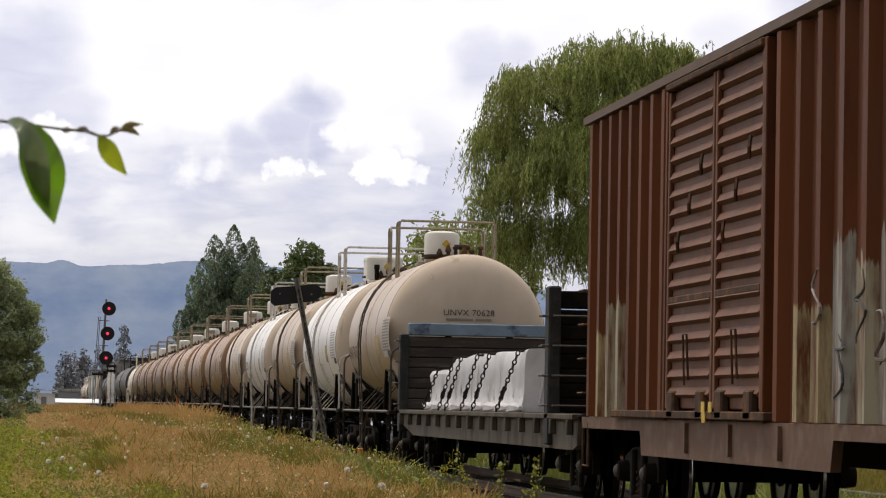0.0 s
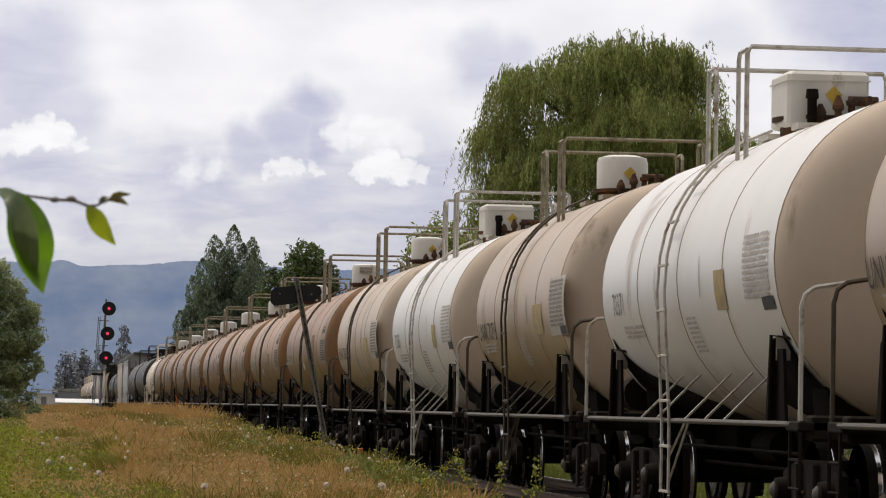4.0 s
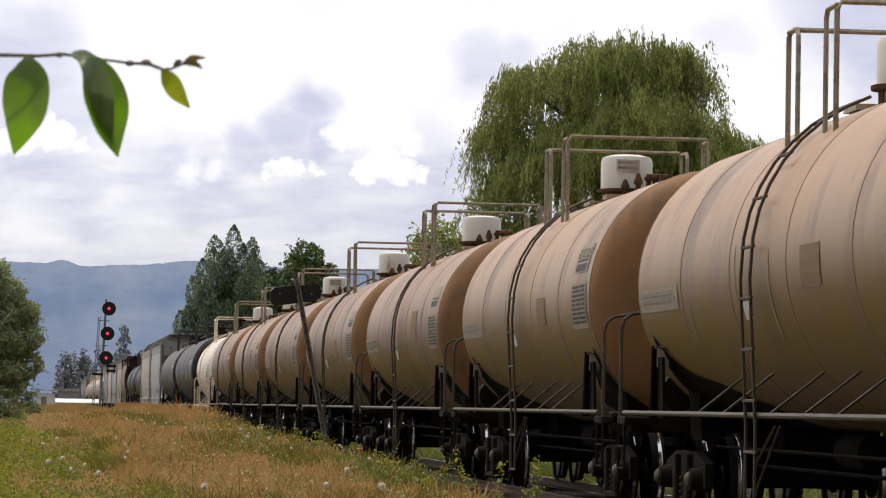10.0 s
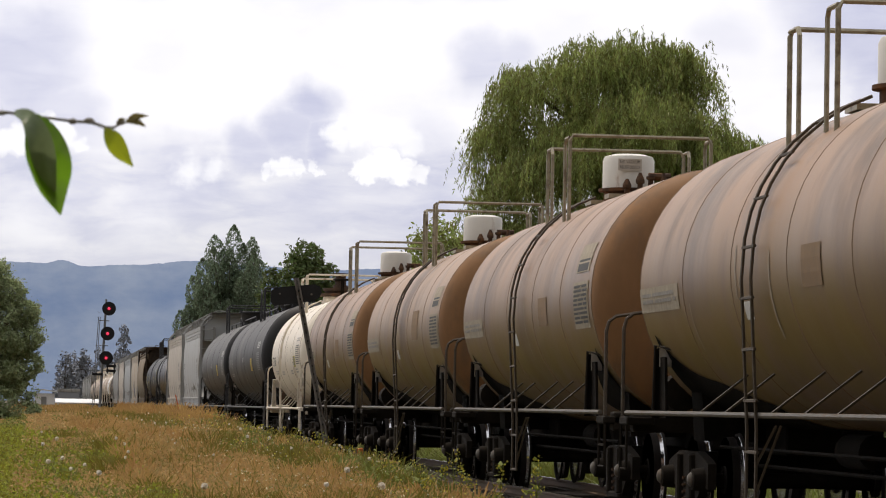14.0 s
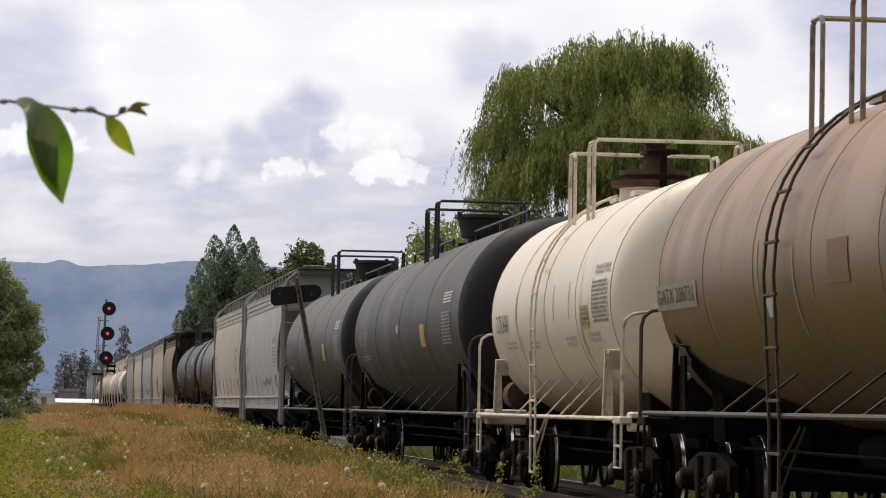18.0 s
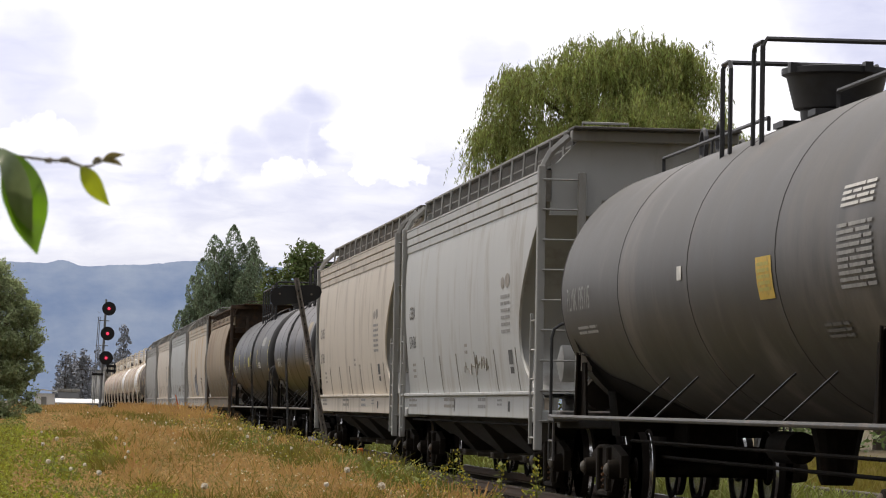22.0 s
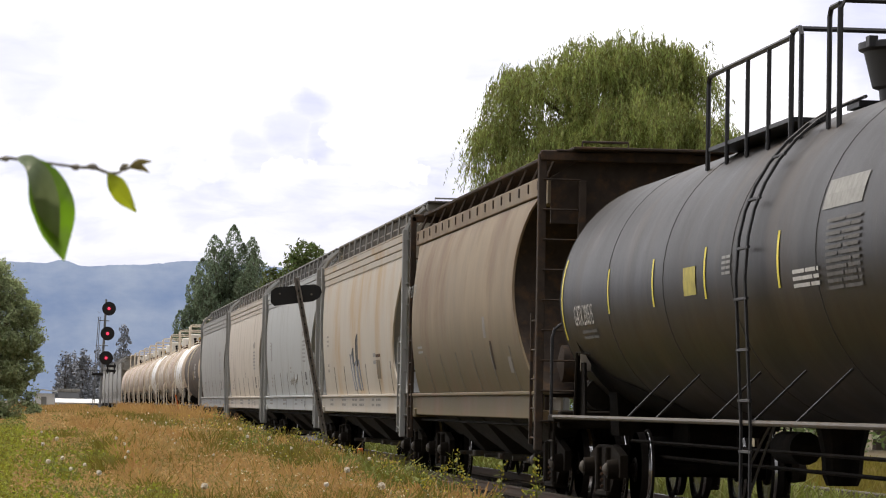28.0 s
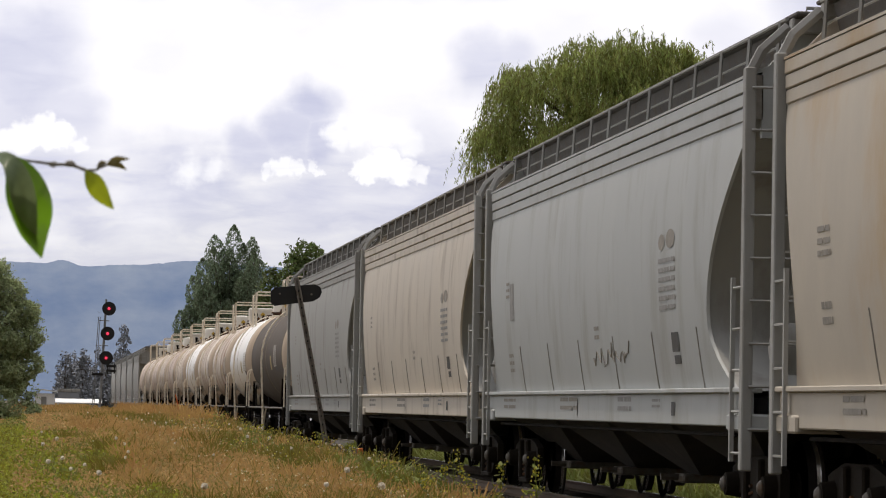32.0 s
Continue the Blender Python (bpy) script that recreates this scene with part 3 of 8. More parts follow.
def on_side(shape, x, y, z):
    co, fs = shape
    return Geo().add([(x, y - p[0], z + p[1]) for p in co], fs)


# ---- running gear ----
def wheel_mesh():
    tread = Geo().lathe([(0.012, 0.449), (0.045, 0.4545), (0.05, 0.46)], 28, "x")
    body = Geo().lathe([(-0.07, 0.44), (-0.07, 0.385), (-0.03, 0.37), (-0.025, 0.16), (-0.09, 0.14), (-0.09, 0.10), (0.08, 0.10), (0.08, 0.15), (0.03, 0.17), (0.03, 0.38),
                        (0.075, 0.40), (0.08, 0.485), (0.055, 0.48), (0.05, 0.452), (-0.07, 0.44)], 28, "x")
    return body.mesh("wheel", M_WHEEL, True), tread.mesh("tread", M_TREAD, True)


WHEEL, TREAD = wheel_mesh()


def side_frame_mesh():
    g = Geo()
    out = [(-1.12, 0.36), (-1.12, 0.62), (-0.95, 0.66), (-0.5, 0.74), (0.5, 0.74), (0.95, 0.66), (1.12, 0.62), (1.12, 0.36), (0.72, 0.38), (0.42, 0.16), (-0.42, 0.16), (-0.72, 0.38)]
    g.extrude(out, "x", -0.07, 0.02)
    for s in (-1, 1):
        g.box(-0.13, 0.06, s * 0.34 - 0.07, s * 0.34 + 0.07, 0.18, 0.72, 0.02)
        g.lathe([(-0.2, 0.07), (-0.19, 0.11), (-0.06, 0.13), (0.0, 0.13)], 14, "x", (0, s * 0.89, 0.457))
    g.box(-0.12, 0.06, -0.42, 0.42, 0.12, 0.20, 0.02)
    return g.mesh("side_frame", M_TRUCK, True)


SIDE_FRAME = side_frame_mesh()


def spring_mesh():
    return Geo().tube([(0.06 * math.cos(k * 0.9), 0.06 * math.sin(k * 0.9), 0.2 + k * 0.0105) for k in range(26)], 0.018, 4).mesh("spring", M_RUSTY)


SPRING = spring_mesh()
AXLE = Geo().lathe([(-0.98, 0.07), (-0.7, 0.09), (0, 0.08), (0.7, 0.09), (0.98, 0.07)], 10, "x").mesh("axle", M_UNDER, True)
BOLSTER = Geo().box(-1.06, 1.06, -0.2, 0.2, 0.46, 0.74, 0.03).mesh("truck", M_UNDER)
COUPLER = (Geo().box(-0.09, 0.09, -0.1, 0.75, 0.74, 0.92, 0.02).box(-0.16, 0.13, 0.6, 0.92, 0.7, 0.98, 0.04).tube([(-0.3, 0.1, 0.9), (-0.3, 0.5, 0.55), (-0.2, 0.95, 0.5)], 0.03, 6)
           ).mesh("coupler", M_UNDER)


CAP = Geo().lathe([(-0.245, 0.01), (-0.235, 0.05), (-0.21, 0.075), (-0.19, 0.075)], 12, "x").mesh("bearing_cap", M_PIPE, True)


def truck(parent, y):
    b = part("truck", BOLSTER, None, parent, "dark cast steel freight truck")
    b.location.y = y
    for s in (-1, 1):
        f = part("side_frame", SIDE_FRAME, None, b)
        f.location.x = s * 1.0
        if s > 0:
            f.rotation_euler.z = math.pi
        if s < 0:
            for yy in (-0.17, 0.17):
                sp = part("spring", SPRING, None, b)
                sp.location = (-1.03, yy, 0)
        for e in (-1, 1):
            for nm, me in (("wheel", WHEEL), ("tread", TREAD)):
                w = part(nm, me, None, b)
                w.location = (s * 0.78, e * 0.89, 0.457)
                if s > 0:
                    w.rotation_euler.z = math.pi
    for e in (-1, 1):
        k = part("bearing_cap", CAP, None, b)
        k.location = (-1.0, e * 0.89, 0.457)
        a = part("axle", AXLE, None, b)
        a.location = (0, e * 0.89, 0.457)
    return b


def gear(car, L, tc):
    """Two trucks and two couplers; tc: distance from the car's end to a truck's centre."""
    for s in (-1, 1):
        truck(car, s * (L / 2 - tc))
        c = part("coupler", COUPLER, None, car)
        c.location.y = s * (L / 2 - 0.85)
        if s < 0:
            c.rotation_euler.z = math.pi


# ---- tank cars ----
def tank_car(name, label, L, R, zc, shell, head, rail, frame, dome="drum", dome_mat=None, text="", marks=(), text_mat=None, number=(2.2, -8, 0.30, 2.0),
             tc=2.3, seams=5, head_text="", arch=True, group="tank cars of the freight train", braces=True, dome_y=0.0, catwalk=False, ladder=True, ly=0.35, side_rails=0.0, tip=1.15, seam=None, shade_pads=False, signed=False, head_arc="", lad=0.0, rise=0.0, rail_top=4.77, reach=0.95):
    """A barrel tank car along y, its base at rail height. ly: where the ladder stands along the car."""
    car = thing(name, label, "tank car", group)
    h = L / 2 - tip                       # tip of the dished head
    c = h - 0.55                           # end of the straight barrel
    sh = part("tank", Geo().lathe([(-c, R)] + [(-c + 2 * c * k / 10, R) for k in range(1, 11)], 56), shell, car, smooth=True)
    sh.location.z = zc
    for s in (-1, 1):
        prof = [(s * (c + 0.55 * math.sin(t)), R * math.cos(t) ** 0.75 if t < 1.55 else 0.02) for t in [k * 1.5708 / 9 for k in range(10)]]
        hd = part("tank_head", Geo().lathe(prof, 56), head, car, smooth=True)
        hd.location.z = zc
    for k in range(seams):
        y = -c + 2 * c * k / (seams - 1)
        w = part("weld_seam", Geo().lathe([(y - 0.013, R), (y - 0.007, R + 0.005), (y + 0.007, R + 0.005), (y + 0.013, R)], 56), seam or M_SEAMPALE, car)
        w.location.z = zc
    if shade_pads:
        # black bolster pads, drawn out over the underside to paint in its shade
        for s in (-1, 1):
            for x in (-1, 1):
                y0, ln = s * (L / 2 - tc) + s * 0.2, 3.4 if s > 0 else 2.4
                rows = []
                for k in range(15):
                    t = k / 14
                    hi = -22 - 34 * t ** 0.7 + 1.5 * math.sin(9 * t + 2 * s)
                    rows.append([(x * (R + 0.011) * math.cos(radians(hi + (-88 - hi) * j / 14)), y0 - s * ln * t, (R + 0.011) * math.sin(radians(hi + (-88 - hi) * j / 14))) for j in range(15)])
                pd = part("bolster_pad", Geo().sheet(rows), M_UNDER, car, "black pad and painted shade under the barrel", True)
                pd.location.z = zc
    # underframe: stub sills, end platforms, saddles
    for s in (-1, 1):
        e = s * (L / 2 - 0.55)
        i = s * (L / 2 - 3.6)
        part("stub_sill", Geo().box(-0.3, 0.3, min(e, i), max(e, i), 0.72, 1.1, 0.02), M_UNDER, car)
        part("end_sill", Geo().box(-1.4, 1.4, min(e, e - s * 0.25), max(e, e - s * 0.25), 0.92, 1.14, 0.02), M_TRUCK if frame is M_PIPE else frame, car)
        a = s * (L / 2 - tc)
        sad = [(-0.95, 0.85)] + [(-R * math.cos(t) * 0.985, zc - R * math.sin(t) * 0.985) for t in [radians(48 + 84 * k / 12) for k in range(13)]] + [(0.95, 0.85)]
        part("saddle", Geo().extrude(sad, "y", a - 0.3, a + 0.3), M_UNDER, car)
        for x in (-1, 1):
            # step box and stirrup at each corner
            part("corner_step", Geo().box(min(x * 1.2, x * 1.52), max(x * 1.2, x * 1.52), min(e, e - s * 0.5), max(e, e - s * 0.5), 1.0, 1.09, 0.015)
                 .tube([(x * 1.5, e, 1.0), (x * 1.5, e, 0.52), (x * 1.5, e - s * 0.4, 0.52), (x * 1.5, e - s * 0.4, 1.0)], 0.017, 5)
                 .tube([(x * 1.5, e, 0.76), (x * 1.5, e - s * 0.4, 0.76)], 0.015, 5), M_TRUCK if frame is M_PIPE else frame, car)
            if arch:
                y0 = e - s * 0.05
                part("end_handrail", Geo().tube([(x * 1.49, y0, 1.05), (x * 1.49, y0, 2.05), (x * 1.46, y0, 2.16), (x * 1.38, y0, 2.22), (x * 1.08, y0 - s * 0.02, 2.27), (x * 1.02, y0 - s * 0.25, 2.27)], 0.022, 6), rail, car)
            # upright plate over the bolster, braced to the barrel
            pm = frame if frame is M_RAILW else M_UNDER
            g = Geo().extrude([(x * 1.45, 1.08), (x * 1.43, 1.80), (x * 1.37, 1.84), (x * 1.34, 1.08)], "y", a - 0.03, a + 0.03)
            if pm is M_UNDER:
                g.extrude([(a - 0.42, 1.08), (a - 0.3, 1.72), (a + 0.3, 1.72), (a + 0.42, 1.08)], "x", x * 1.36, x * 1.39)
            part("bolster_plate", g, pm, car)
            part("plate_edge", Geo().tube([(x * 1.46, a - 0.04, 1.08), (x * 1.44, a - 0.04, 1.84), (x * 1.30, a - 0.3, zc - math.sqrt(R * R - 1.69) + 0.04)], 0.018, 5), pm if pm is frame else M_TRUCK, car)
            part("data_plate", Geo().box(min(x * 1.27, x * 1.4), max(x * 1.27, x * 1.4), a - 0.06, a - 0.045, 1.62, 1.84), M_LABEL, car)
    for x in (-1, 1):
        g = Geo().tube([(x * 1.5, -L / 2 + 0.9, 1.06 + rise), (x * 1.5, L / 2 - 0.9, 1.06 + rise)], 0.026, 8)
        part("side_rail", g, frame, car)
        if braces:
            for y in (-0.52, -0.32, -0.1, 0.24, 0.44):
                yy = y * c
                part("brace", Geo().tube([(x * 1.49, yy, 1.07 + rise), (x * 1.12, yy - 0.55, zc - math.sqrt(max(R * R - 1.12 ** 2, 0.01)) + 0.02)], 0.014, 4), rail, car)
        if ladder:
            # ladder that climbs the barrel
            yl = ly + lad
            pts = [(1.53, 0.34), (1.53, 1.0), (R + 0.1, zc - 0.15)] + [((R + 0.09) * math.cos(t), zc + (R + 0.09) * math.sin(t)) for t in [radians(8 + k * 9) for k in range(8)]]
            for w in (-0.21, 0.21):
                part("ladder_rail", Geo().tube([(x * a, w + yl, b) for a, b in pts], 0.017, 5), rail, car)
            run = [0.0]
            for p, q in zip(pts, pts[1:]):
                run.append(run[-1] + math.dist(p, q))
            steps = int(run[-1] / 0.46)
            for k in range(steps + 1):
                d = min(k * 0.46, run[-1] - 1e-4)
                i = max(j for j in range(len(run) - 1) if run[j] <= d)
                t = (d - run[i]) / (run[i + 1] - run[i])
                a, b = pts[i][0] + t * (pts[i + 1][0] - pts[i][0]), pts[i][1] + t * (pts[i + 1][1] - pts[i][1])
                part("rung", Geo().tube([(x * a, yl - 0.27, b), (x * a, yl + 0.27, b)], 0.017, 5), rail, car)
            part("ladder_stay", Geo().tube([(x * 1.52, yl - 0.2, 0.45), (x * 1.5, yl - 1.1, 1.04)], 0.014, 4), rail, car)
            part("ladder_stay", Geo().tube([(x * 1.52, yl - 0.2, 0.7), (x * 1.5, yl - 0.9, 1.04)], 0.014, 4), rail, car)
    trail = M_RAILT if rail is M_RAILY else rail
    # crossover platform: a plate over the barrel, and a bent handrail frame before and behind it
    top = zc + R
    up = rail_top - top
    yf, yb = ly - 1.05, ly + 0.95
    zl = zc + math.sqrt(R * R - 0.95 ** 2)
    part("platform", Geo().box(-0.42, 0.42, yb - 0.5, yb, top - 0.03, top + 0.03), trail, car)
    part("platform", Geo().box(-0.42, 0.42, yf, yf + 0.35, top - 0.03, top + 0.03), trail, car)
    for yy, o, hh in ((yf, 1, up + 0.02), (yb, -1, up - 0.02)):
        part("railing", Geo().tube([(-0.95, yy, zl - 0.05), (-0.95, yy, top + hh - 0.07), (-0.91, yy, top + hh), (reach - 0.04, yy, top + hh), (reach, yy, top + hh - 0.07), (reach, yy, zl - 0.05)], 0.027, 6), trail, car)
        for x in (-0.95, reach):
            part("railing_post", Geo().tube([(x, yy, top + hh - 0.03), (x, yy + o * 0.36, top + hh - 0.03), (x, yy + o * 0.42, top + hh - 0.1), (x, yy + o * 0.42, zl)], 0.024, 6), trail, car)
    if side_rails:
        for x in (-0.95, 0.95):
            part("side_railing", Geo().tube([(x, yb, top + up - 0.1), (x, yb + side_rails - 0.1, top + up - 0.1), (x, yb + side_rails, top + up - 0.17), (x, yb + side_rails, zl)], 0.026, 6), trail, car)
            for k in (0.25 * side_rails, 0.5 * side_rails, 0.75 * side_rails):
                part("railing_post", Geo().tube([(x, yb + k, zl), (x, yb + k, top + up - 0.1)], 0.024, 6), trail, car)
            part("walkway", Geo().box(min(x * 0.6, x), max(x * 0.6, x), yb, yb + side_rails, zl + 0.2, zl + 0.24), trail, car)
    dm = dome_mat or M_DOME
    dy = ly - 0.1 + dome_y
    if dome in ("drum", "box"):
        r, b0, hh = (0.35, 0.11, 0.62) if dome == "drum" else (0.42, 0.04, 0.60)
        d = part("dome", Geo().lathe([(top - 0.15, r * 0.95), (top + 0.1, r * 0.95), (top + 0.11, r * 1.15), (top + 0.15, r * 1.15), (top + 0.16, r * 0.9), (top + b0 + 0.1, r * 0.9)], 28, "z", (0, dy, 0)), M_RUSTY, car, smooth=True)
        rim = 0.09 if dome == "drum" else 0.03
        if dome == "drum":
            part("dome_cap", Geo().lathe([(top + b0, r), (top + hh - rim, r), (top + hh - rim * 0.35, r * 0.93), (top + hh, r * 0.6), (top + hh + 0.01, 0.02)], 32, "z", (0, dy, 0)), dm, d, "white drum-shaped cover", True)
        else:
            part("dome_cap", Geo().box(-r, r, dy - r, dy + r, top + b0, top + hh, 0.035), dm, d, "white square valve cover")
            part("cover_lip", Geo().box(-r - 0.012, r + 0.012, dy - r - 0.012, dy + r + 0.012, top + hh - 0.1, top + hh - 0.085), dm, d)
            part("relief_valve", Geo().lathe([(top + 0.02, 0.05), (top + 0.3, 0.05), (top + 0.31, 0.07), (top + 0.4, 0.06)], 10, "z", (-0.2, dy - r - 0.14, 0)), M_UNDER, d)
        if dome == "box" or not seam:
            part("placard", Geo().add([(0.09 * math.cos(k) + 0.05, dy - r - 0.015, top + 0.36 + 0.09 * math.sin(k)) for k in (0, 1.571, 3.142, 4.712)], [(0, 1, 2, 3)]), M_YELLOW, d)
        elif shade_pads and seam and signed:
            tag = part("label", Geo().box(-0.2, 0.12, dy - r - 0.012, dy - r - 0.002, top + 0.38, top + 0.54), M_LABEL, d, "white paper label")
            for row, zz in (("NO VACUUM", 0.495), ("RELIEF DEVICE", 0.425)):
                co, fs = letters(row, 0.045, 0.27)
                part("lettering", Geo().add([(p[0] - 0.04, dy - r - 0.015, top + zz + p[1]) for p in co], fs), M_STENCIL, d)
        for k in range(6):
            a = -0.35 + k * 0.16
            part("valve", Geo().lathe([(top - 0.05, 0.05), (top + 0.12 + 0.06 * (k % 3), 0.035), (top + 0.14 + 0.06 * (k % 3), 0.06), (top + 0.18 + 0.06 * (k % 3), 0.06), (top + 0.26 + 0.08 * (k % 2), 0.02)], 8, "z", (a + 0.25, dy - 0.5 - 0.1 * (k % 2), 0)), M_RUSTY, car)
        part("pipe_flange", Geo().tube([(0.2, dy - 0.45, top + 0.3), (0.5, dy - 0.45, top + 0.3)], 0.05, 8), M_RUSTY, car)
    elif dome == "dish":
        part("dome", Geo().lathe([(top - 0.1, 0.34), (top + 0.08, 0.36), (top + 0.1, 0.42), (top + 0.42, 0.5), (top + 0.44, 0.55), (top + 0.5, 0.55), (top + 0.51, 0.48), (top + 0.49, 0.02)], 28, "z", (0, dy, 0)), M_RAILK, car, "black flared valve bonnet", True)
        for k in range(4):
            part("hinge_lug", Geo().box(-0.04, 0.04, -0.07, 0.07, 0, 0.1).add([], []), M_RAILK, car).location = (0.53 * math.cos(k * 1.57 + 0.4), dy + 0.53 * math.sin(k * 1.57 + 0.4), top + 0.44)
    else:
        part("dome", Geo().lathe([(top + 0.1, 0.4), (top + 0.13, 0.56), (top + 0.2, 0.57), (top + 0.2, 0.40), (top + 0.27, 0.42), (top + 0.27, 0.46), (top + 0.34, 0.46), (top + 0.34, 0.2), (top + 0.42, 0.2), (top + 0.42, 0.15), (top + 0.55, 0.15), (top + 0.55, 0.2), (top + 0.6, 0.2), (top + 0.6, 0.14), (top + 0.68, 0.14), (top + 0.68, 0.2), (top + 0.74, 0.2), (top + 0.75, 0.02)], 24, "z", (0, dy, 0)),
             M_FLANGE, car, "dark stacked valve flanges", True)
        part("dome_neck", Geo().lathe([(top - 0.15, 0.46), (top + 0.11, 0.46), (top + 0.12, 0.3)], 24, "z", (0, dy, 0)), shell, car, smooth=True)
        part("valve_wheel", Geo().tube([(0.2 * math.cos(k * 0.6), dy - 0.6 + 0.2 * math.sin(k * 0.6), top + 0.55) for k in range(12)], 0.025, 5).tube([(0, dy - 0.6, top - 0.1), (0, dy - 0.6, top + 0.56)], 0.05, 6), M_UNDER, car)
    if catwalk:
        for s in (-1, 1):
            a, b = (yb + 0.3, c - 0.6) if s > 0 else (-c + 0.6, yf - 0.9)
            part("top_handrail", Geo().tube([(-0.4, a, top - 0.02), (-0.4, a, top + 0.12), (-0.4, b, top + 0.12), (-0.4, b, top - 0.05)], 0.022, 5)
                 .tube([(-0.4, (a + b) / 2, top - 0.04), (-0.4, (a + b) / 2, top + 0.12)], 0.02, 5), rail, car)
        for yy in (c - 1.6, c - 2.6):
            part("hatch_loop", Geo().tube([(-0.1, yy + 0.16 * math.cos(t), top + 0.2 + 0.2 * math.sin(t)) for t in [k * 0.523 for k in range(13)]], 0.03, 6), rail, car)
    # brake gear under the barrel
    part("brake_reservoir", Geo().lathe([(-0.55, 0.02), (-0.5, 0.17), (0.5, 0.17), (0.55, 0.02)], 14, "y", (-0.1, 1.7, 0.8)), M_UNDER, car, smooth=True)
    part("brake_rod", Geo().tube([(-0.6, -L / 2 + 3, 0.6), (-0.6, L / 2 - 3, 0.62)], 0.02, 4).tube([(-0.9, -L / 2 + 3.2, 0.78), (-0.9, L / 2 - 3.2, 0.8)], 0.018, 4), M_UNDER, car)
    part("bottom_outlet", Geo().lathe([(0.45, 0.16), (0.55, 0.2), (0.8, 0.22), (zc - R + 0.1, 0.3)], 14, "z", (0, 0, 0)), M_UNDER, car)
    if name != "tank_car_far":
        part("brake_cylinder", Geo().lathe([(-0.3, 0.02), (-0.28, 0.2), (0.2, 0.2), (0.22, 0.06), (0.5, 0.05)], 14, "y", (-1.0, L / 2 - 1.25, 1.35)), M_FLANGE if frame is M_RAILW else M_TRUCK, car, smooth=True)
    gear(car, L, tc)
    tm = text_mat or M_STENCILF
    if text:
        yy, ang, hh, ww = number
        o = part("lettering", on_barrel(letters(text, hh, ww), yy, ang, R, 0.014), tm, car)
        o.location.z = zc
    for kind, yy, ang, w, hh, m in marks:
        if kind == "bars":
            shp = bars(w, hh, max(2, int(hh / 0.05)), int(abs(yy * 10)) + int(ang))
        else:
            shp = block(w, hh)
        o = part("stencil" if kind == "bars" else "decal", on_barrel(shp, yy, ang, R, 0.012 if kind == "bars" else 0.007), m, car, kind="stuff" if kind == "bars" else "")
        o.location.z = zc
    if head_arc:
        # white letters that follow the rim of the near head, up its shoulder
        co, fs = letters(head_arc, 0.125, 1.12)
        out = []
        for p in co:
            rr, a = R * 0.87 + p[1], radians(139) - p[0] / (R * 0.87)
            t = math.acos(min(rr / R, 0.999) ** (1 / 0.75))
            out.append((rr * math.cos(a), -(c + 0.55 * math.sin(t)) - 0.012, rr * math.sin(a)))
        o = part("lettering", Geo().add(out, fs), M_STENCILW, car)
        o.location.z = zc
    if head_text:
        co, fs = letters(head_text, 0.115, 0.95)
        # laid on the dished head that faces the camera
        def on_head(x, z):
            r = min(math.hypot(x, z) / R, 0.999)
            t = math.acos(r ** (1 / 0.75))
            return (x, -(c + 0.55 * math.sin(t)) - 0.012, z)
        o = part("lettering", Geo().add([on_head(p[0], p[1] + 0.385) for p in co], fs), M_STENCIL, car)
        o.location.z = zc
        co, fs = bars(0.85, 0.05, 1, 5, 0.2)
        o = part("stencil", Geo().add([on_head(p[0], p[1] + 0.26) for p in co], fs), M_STENCILF, car, kind="stuff")
        o.location.z = zc
    return car


